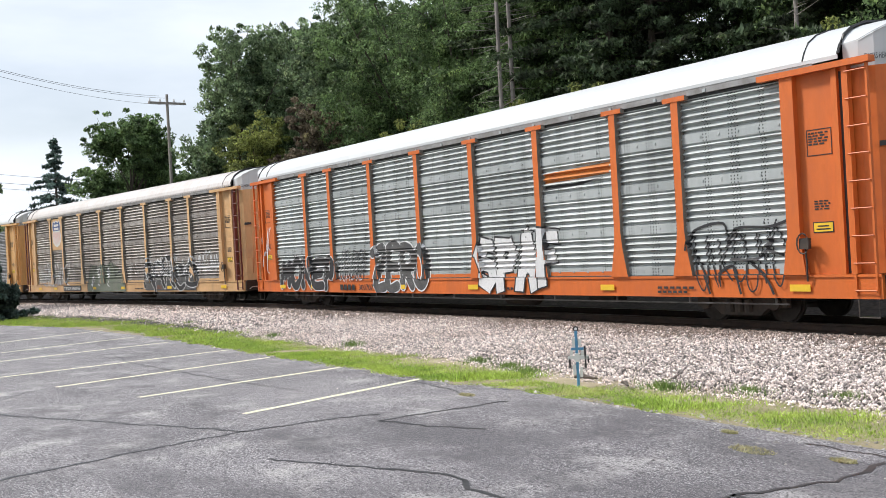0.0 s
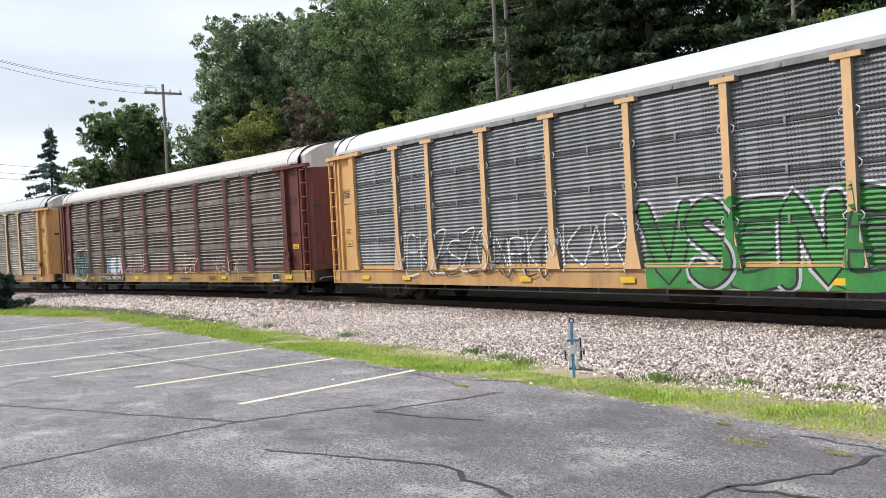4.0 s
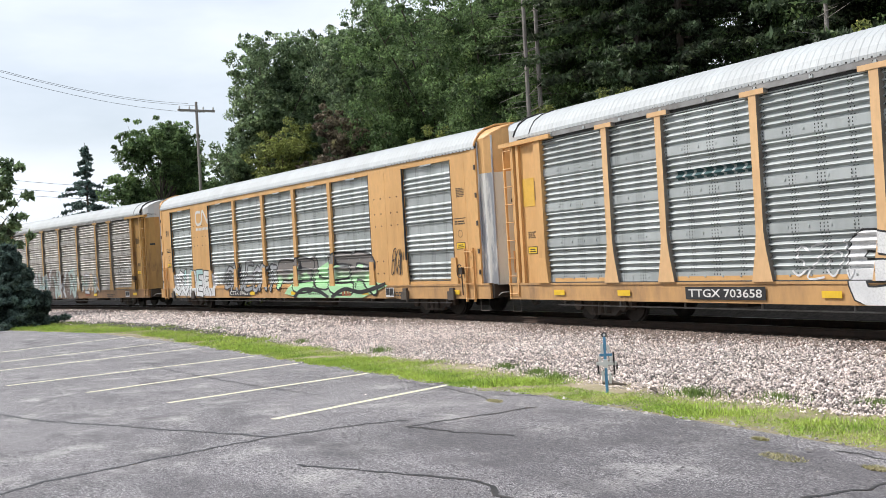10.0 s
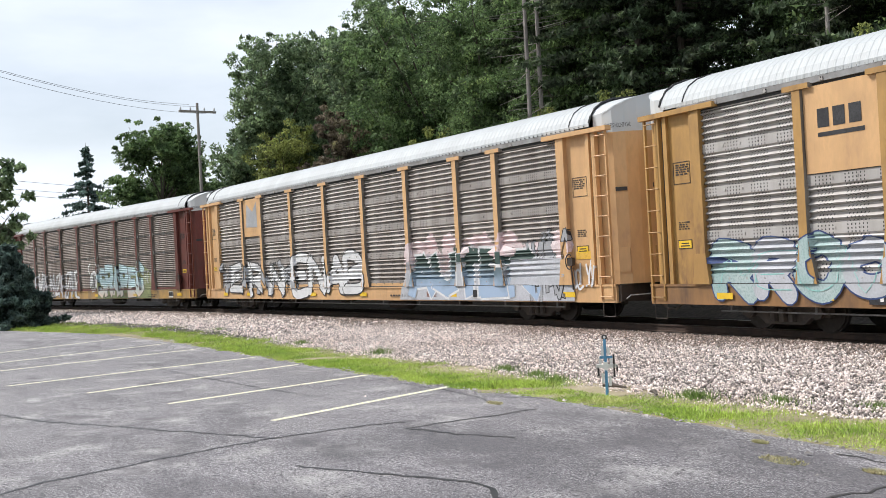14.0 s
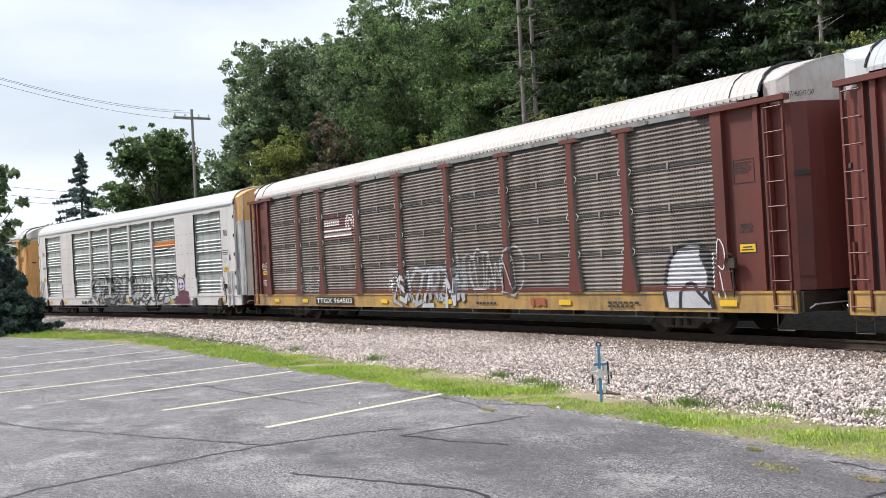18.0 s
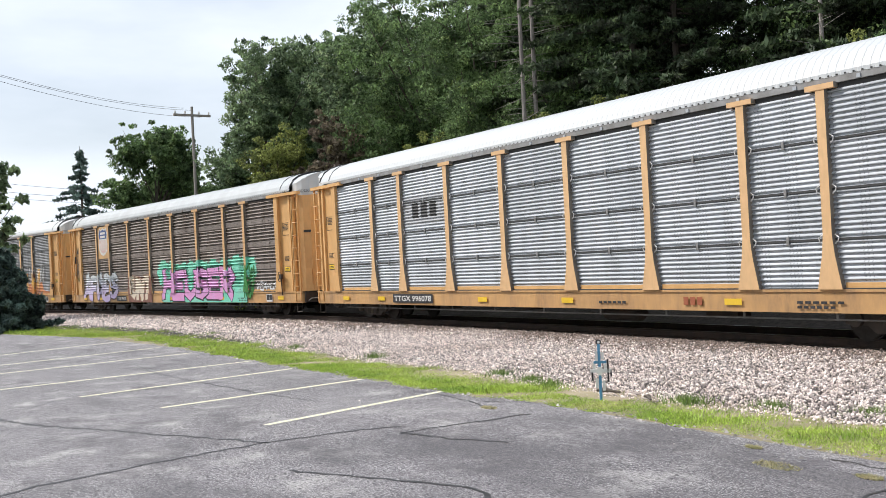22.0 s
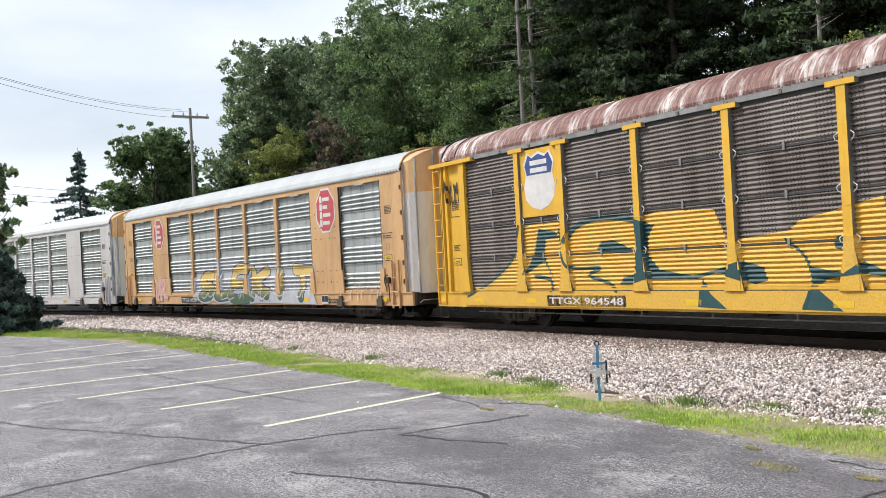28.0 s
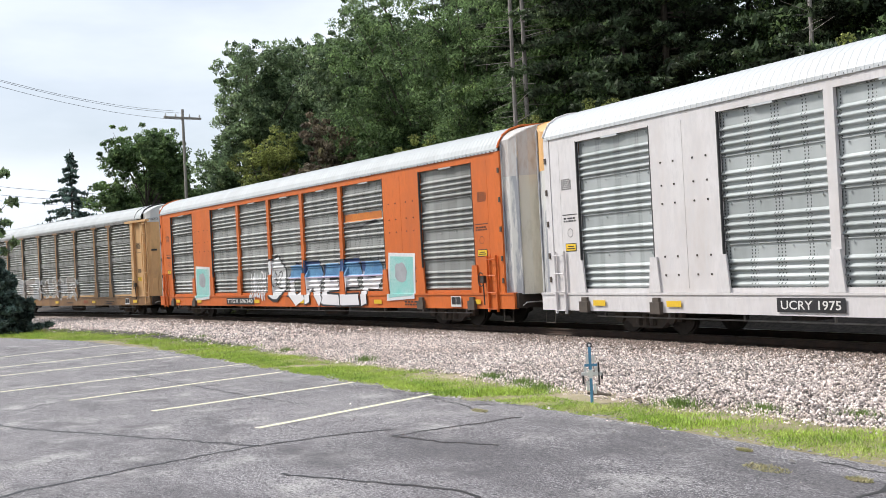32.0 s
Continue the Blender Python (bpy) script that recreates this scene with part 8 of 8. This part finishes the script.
    t = S[16]
    t.octagon(-8.26, 3.9, 0.72, 1)
    t.octagon(8.26, 3.9, 0.78, 2)
    t.lay("graffiti_ground", flat([(-4.2, 0.7), (-4.2, 1.6), (-3.9, 1.95), (-3.0, 2.25), (-1.8, 2.35), (-0.6, 2.6), (1.0, 2.2), (3.0, 2.1), (6.6, 1.9), (7.4, 0.55)]), G_HAZE, 0, "pale sprayed ground of the graffiti")
    t.piece("SLEKIT", -3.6, 7.1, 0.6, 2.15, G_FADE_LEAF, G_NAVY, 67, 0.4, 0.05, True, 1.06, 0.1, "yellow to dark green fading graffiti", 0.05, G_HAZE)
    t.tag(-3.3, 7.0, 0.8, 1.8, G_WHITE, 85, 14, 0.035)
    t.piece("RARJ", -9.2, -7.1, 0.7, 1.8, E_ROSE, G_CREAM, 68, 0.12, 0.025, False, 0.95, 0.1, "rose-filled graffiti with pale outlines")
    t.tag(9.2, 12.0, 0.7, 1.5, G_CREAM, 69, 5, 0.045)
    t.number("TTGX 692874", -5.5, -3.5)

    S[17].number("UCRY 1975", -5.6, -4.2)

    u = S[18]
    u.piece("CREEP", 0.1, 6.8, 0.58, 2.15, G_FADE_SKY, G_BLACK, 70, 0.36, 0.06, False, 1.0, 0.02, "white to navy fading block graffiti", 0.02)
    u.rect(0.1, 6.8, 1.55, 1.62, G_LILAC, 5)
    for z in range(5):
        u.lay("graffiti_shape", flat([(0.15 + z * 1.36, 1.6), (0.35 + z * 1.36, 2.05), (1.25 + z * 1.36, 2.05), (1.4 + z * 1.36, 1.6)]), G_BLUE, 5.5)
    u.lay("graffiti_shape", flat(blob(-1.0, 1.6, 0.85, 0.85, random.Random(24))), G_BLACK, 0, "pale graffiti face")
    u.lay("graffiti_shape", flat(blob(-1.0, 1.6, 0.75, 0.75, random.Random(24))), G_WHITE, 1)
    u.tag(-1.5, -0.5, 1.2, 1.9, G_BLACK, 71, 4, 0.05)
    u.tag(-3.3, -1.9, 0.8, 1.8, G_WHITE, 72, 6, 0.08)
    for x, w in ((8.0, 0.85), (-8.25, 0.9)):
        u.lay("graffiti_shape", flat([(x - w, 0.75), (x + w * 0.9, 0.82), (x + w, 2.2), (x - w * 0.8, 2.28)]), G_WHITE, 0, "white-edged teal box graffiti")
        u.lay("graffiti_shape", flat([(x - w * 0.85, 0.85), (x + w * 0.8, 0.92), (x + w * 0.85, 2.1), (x - w * 0.7, 2.16)]), G_TEAL, 1)
        u.lay("graffiti_shape", flat(blob(x, 1.65, w * 0.4, 0.3, random.Random(26))), G_GREY, 2)
    u.rect(4.45, 6.85, 3.4, 3.66, G_ORANGE, 0, "orange stripe", "stripe")
    u.lines([[(4.5, 3.22), (5.6, 3.22), (6.6, 3.36)]], 0.09, G_BLACK, 1)
    u.number("TTGX 696240", -5.5, -3.0)

    v = S[19]
    v.wild(8, -5.1, 4.2, 0.95, 2.2, [G_GREY, S_MID], G_WHITE, 73, "pale scrawled graffiti", 0.05)

# ---- the train ----
PITCH = 28.6


def build_train():
    """The cars in running order, first to pass first."""
    cars = [
        open_car("orange-posted car carrier with bright galvanised screens and white roof", P_ORANGE, P_ORANGE, S_CLEAN, "wide", R_WHITE, False, P_ORANGE, R_WHITE),
        open_car("tan-posted car carrier with dull screens and ribbed white roof", P_TAN, P_POST, S_MID, "wide", R_PINK, True, P_TAN, R_WHITE, end_ladder=P_MAROON),
        open_car("yellow car carrier with dark grey slotted screens and white roof", P_YELLOW, P_POST, S_GREY, "slot", R_WHITE, False, P_SILL, R_WHITE, True),
        open_car("maroon-posted car carrier with rust-brown screens and stained roof", P_MAROON, P_MAROON, S_BROWN, "wide", R_PINK, True, SILL_MAROON, R_PINK),
        open_car("yellow car carrier with weathered screens and ribbed grey roof", P_YELLOW, P_POST, S_MID, "wide", R_GREY, True, P_SILL, R_WHITE),
        open_car("yellow car carrier with bright screens and grey roof", P_YELLOW, P_POST, S_CLEAN, "wide", R_GREY, True, P_SILL, R_GREY),
        closed_car("flush yellow car carrier with bright screen bays", P_YELLOW, S_CLEAN, R_GREY, P_SILL, D_GREY, P_YELLOW),
        open_car("rusty yellow-posted car carrier with streaked grey screens", P_OCHRE, P_OCHRE, S_WARM, "wide", R_GREY, True, P_RUSTY, R_WHITE),
        open_car("tan-yellow car carrier with grimy screens and a torn emblem", P_TAN, P_TAN, S_MID, "wide", R_GREY, True, P_TAN, R_WHITE),
        open_car("maroon car carrier with dark slotted screens and white roof", P_MAROON, P_MAROON, S_BROWN, "slot", R_GREY, True, SILL_MAROON, R_WHITE),
        open_car("maroon car carrier with dark slotted screens and dirty white roof", P_MAROON, P_MAROON, S_DARK, "slot", R_PINK, True, SILL_MAROON, R_PINK),
        closed_car("flush white car carrier with bright screen bays", P_WHITE, S_CLEAN, R_WHITE, P_WHITE, D_GREY, P_YELLOW),
        open_car("yellow car carrier with pale slotted screens and ribbed white roof", P_YELLOW, P_POST, S_LIGHT, "slot", R_WHITE, True, P_SILL, R_WHITE),
        open_car("yellow car carrier with brown weathered screens and pink graffiti", P_YELLOW, P_TAN, S_BROWN, "wide", R_GREY, True, P_SILL, R_WHITE),
        open_car("yellow car carrier with dark grey slotted screens and orange graffiti", P_YELLOW, P_TAN, S_GREY, "slot", R_WHITE, False, P_SILL, R_WHITE),
        open_car("bright yellow car carrier with dark slotted screens and rusting roof", P_BRIGHT, P_BRIGHT, S_DARK, "slot", R_RUST, True, P_BRIGHT, R_RUST),
        closed_car("flush tan-yellow car carrier with red octagon emblems", P_TAN, S_CLEAN, R_GREY, P_TAN, R_PINK, P_TAN),
        closed_car("flush clean white car carrier with bright screen bays", P_WHITE, S_CLEAN, R_WHITE, P_WHITE, D_GREY, P_YELLOW),
        closed_car("flush orange car carrier with dull screen bays", P_ORANGE, S_DULL, R_GREY, P_ORANGE, D_GREY, R_PINK),
        open_car("tan-posted car carrier with dull grey weathered screens", P_TAN, P_RUSTY, S_DULL, "wide", R_GREY, True, P_RUSTY, R_WHITE),
    ]
    return cars


# seconds and the way that the first car's middle has come along the track
RUN = [(0, -26.2), (1, -10.36), (2, 5.83), (3, 21.16), (4, 37.1), (5, 52.85), (6, 68.56), (7, 84.48), (8, 99.95), (9, 116.45), (10, 131.59), (11, 147.25), (12, 163.04), (13, 178.87),
       (14, 194.52), (15, 210.2), (16, 226.0), (17, 241.74), (18, 257.33), (19, 273.11), (20, 288.78), (21, 305.01), (22, 320.17), (23, 336.44), (24, 351.62), (25, 367.22), (26, 383.1),
       (27, 398.9), (28, 414.72), (29, 430.49), (30, 446.34), (31, 461.95), (32, 477.69)]
# metres by which single cars stand behind an even spacing
LAG = {2: -0.25, 6: -0.3, 15: 0.5, 16: 0.75, 17: 0.75, 18: 0.75, 19: 0.75}


def car_pose(s):
    """Both bogie centres on the track's centre line."""
    a, b = on_track(s - 10.05)[0], on_track(s + 10.05)[0]
    u = b - a
    return Matrix.Translation(((a.x + b.x) / 2, (a.y + b.y) / 2, RAIL)) @ Matrix.Rotation(math.atan2(u.y, u.x), 4, "Z")


def motions():
    ts = [t for t, _ in RUN]
    way = [s for _, s in RUN]
    for i, car in enumerate(TRAIN):
        rows = []
        for t in np.arange(0, 32.01, 0.5):
            rows.append((float(t), car_pose(float(np.interp(t, ts, way)) - PITCH * i - LAG.get(i, 0))))
        walk(car, rows)

build_ground()
build_track()
build_marks()
build_marker()
build_dry_patches()
build_pole()
build_trees()
build_grass()
build_stones()
TRAIN = build_train()
paint_cars(TRAIN)
motions()
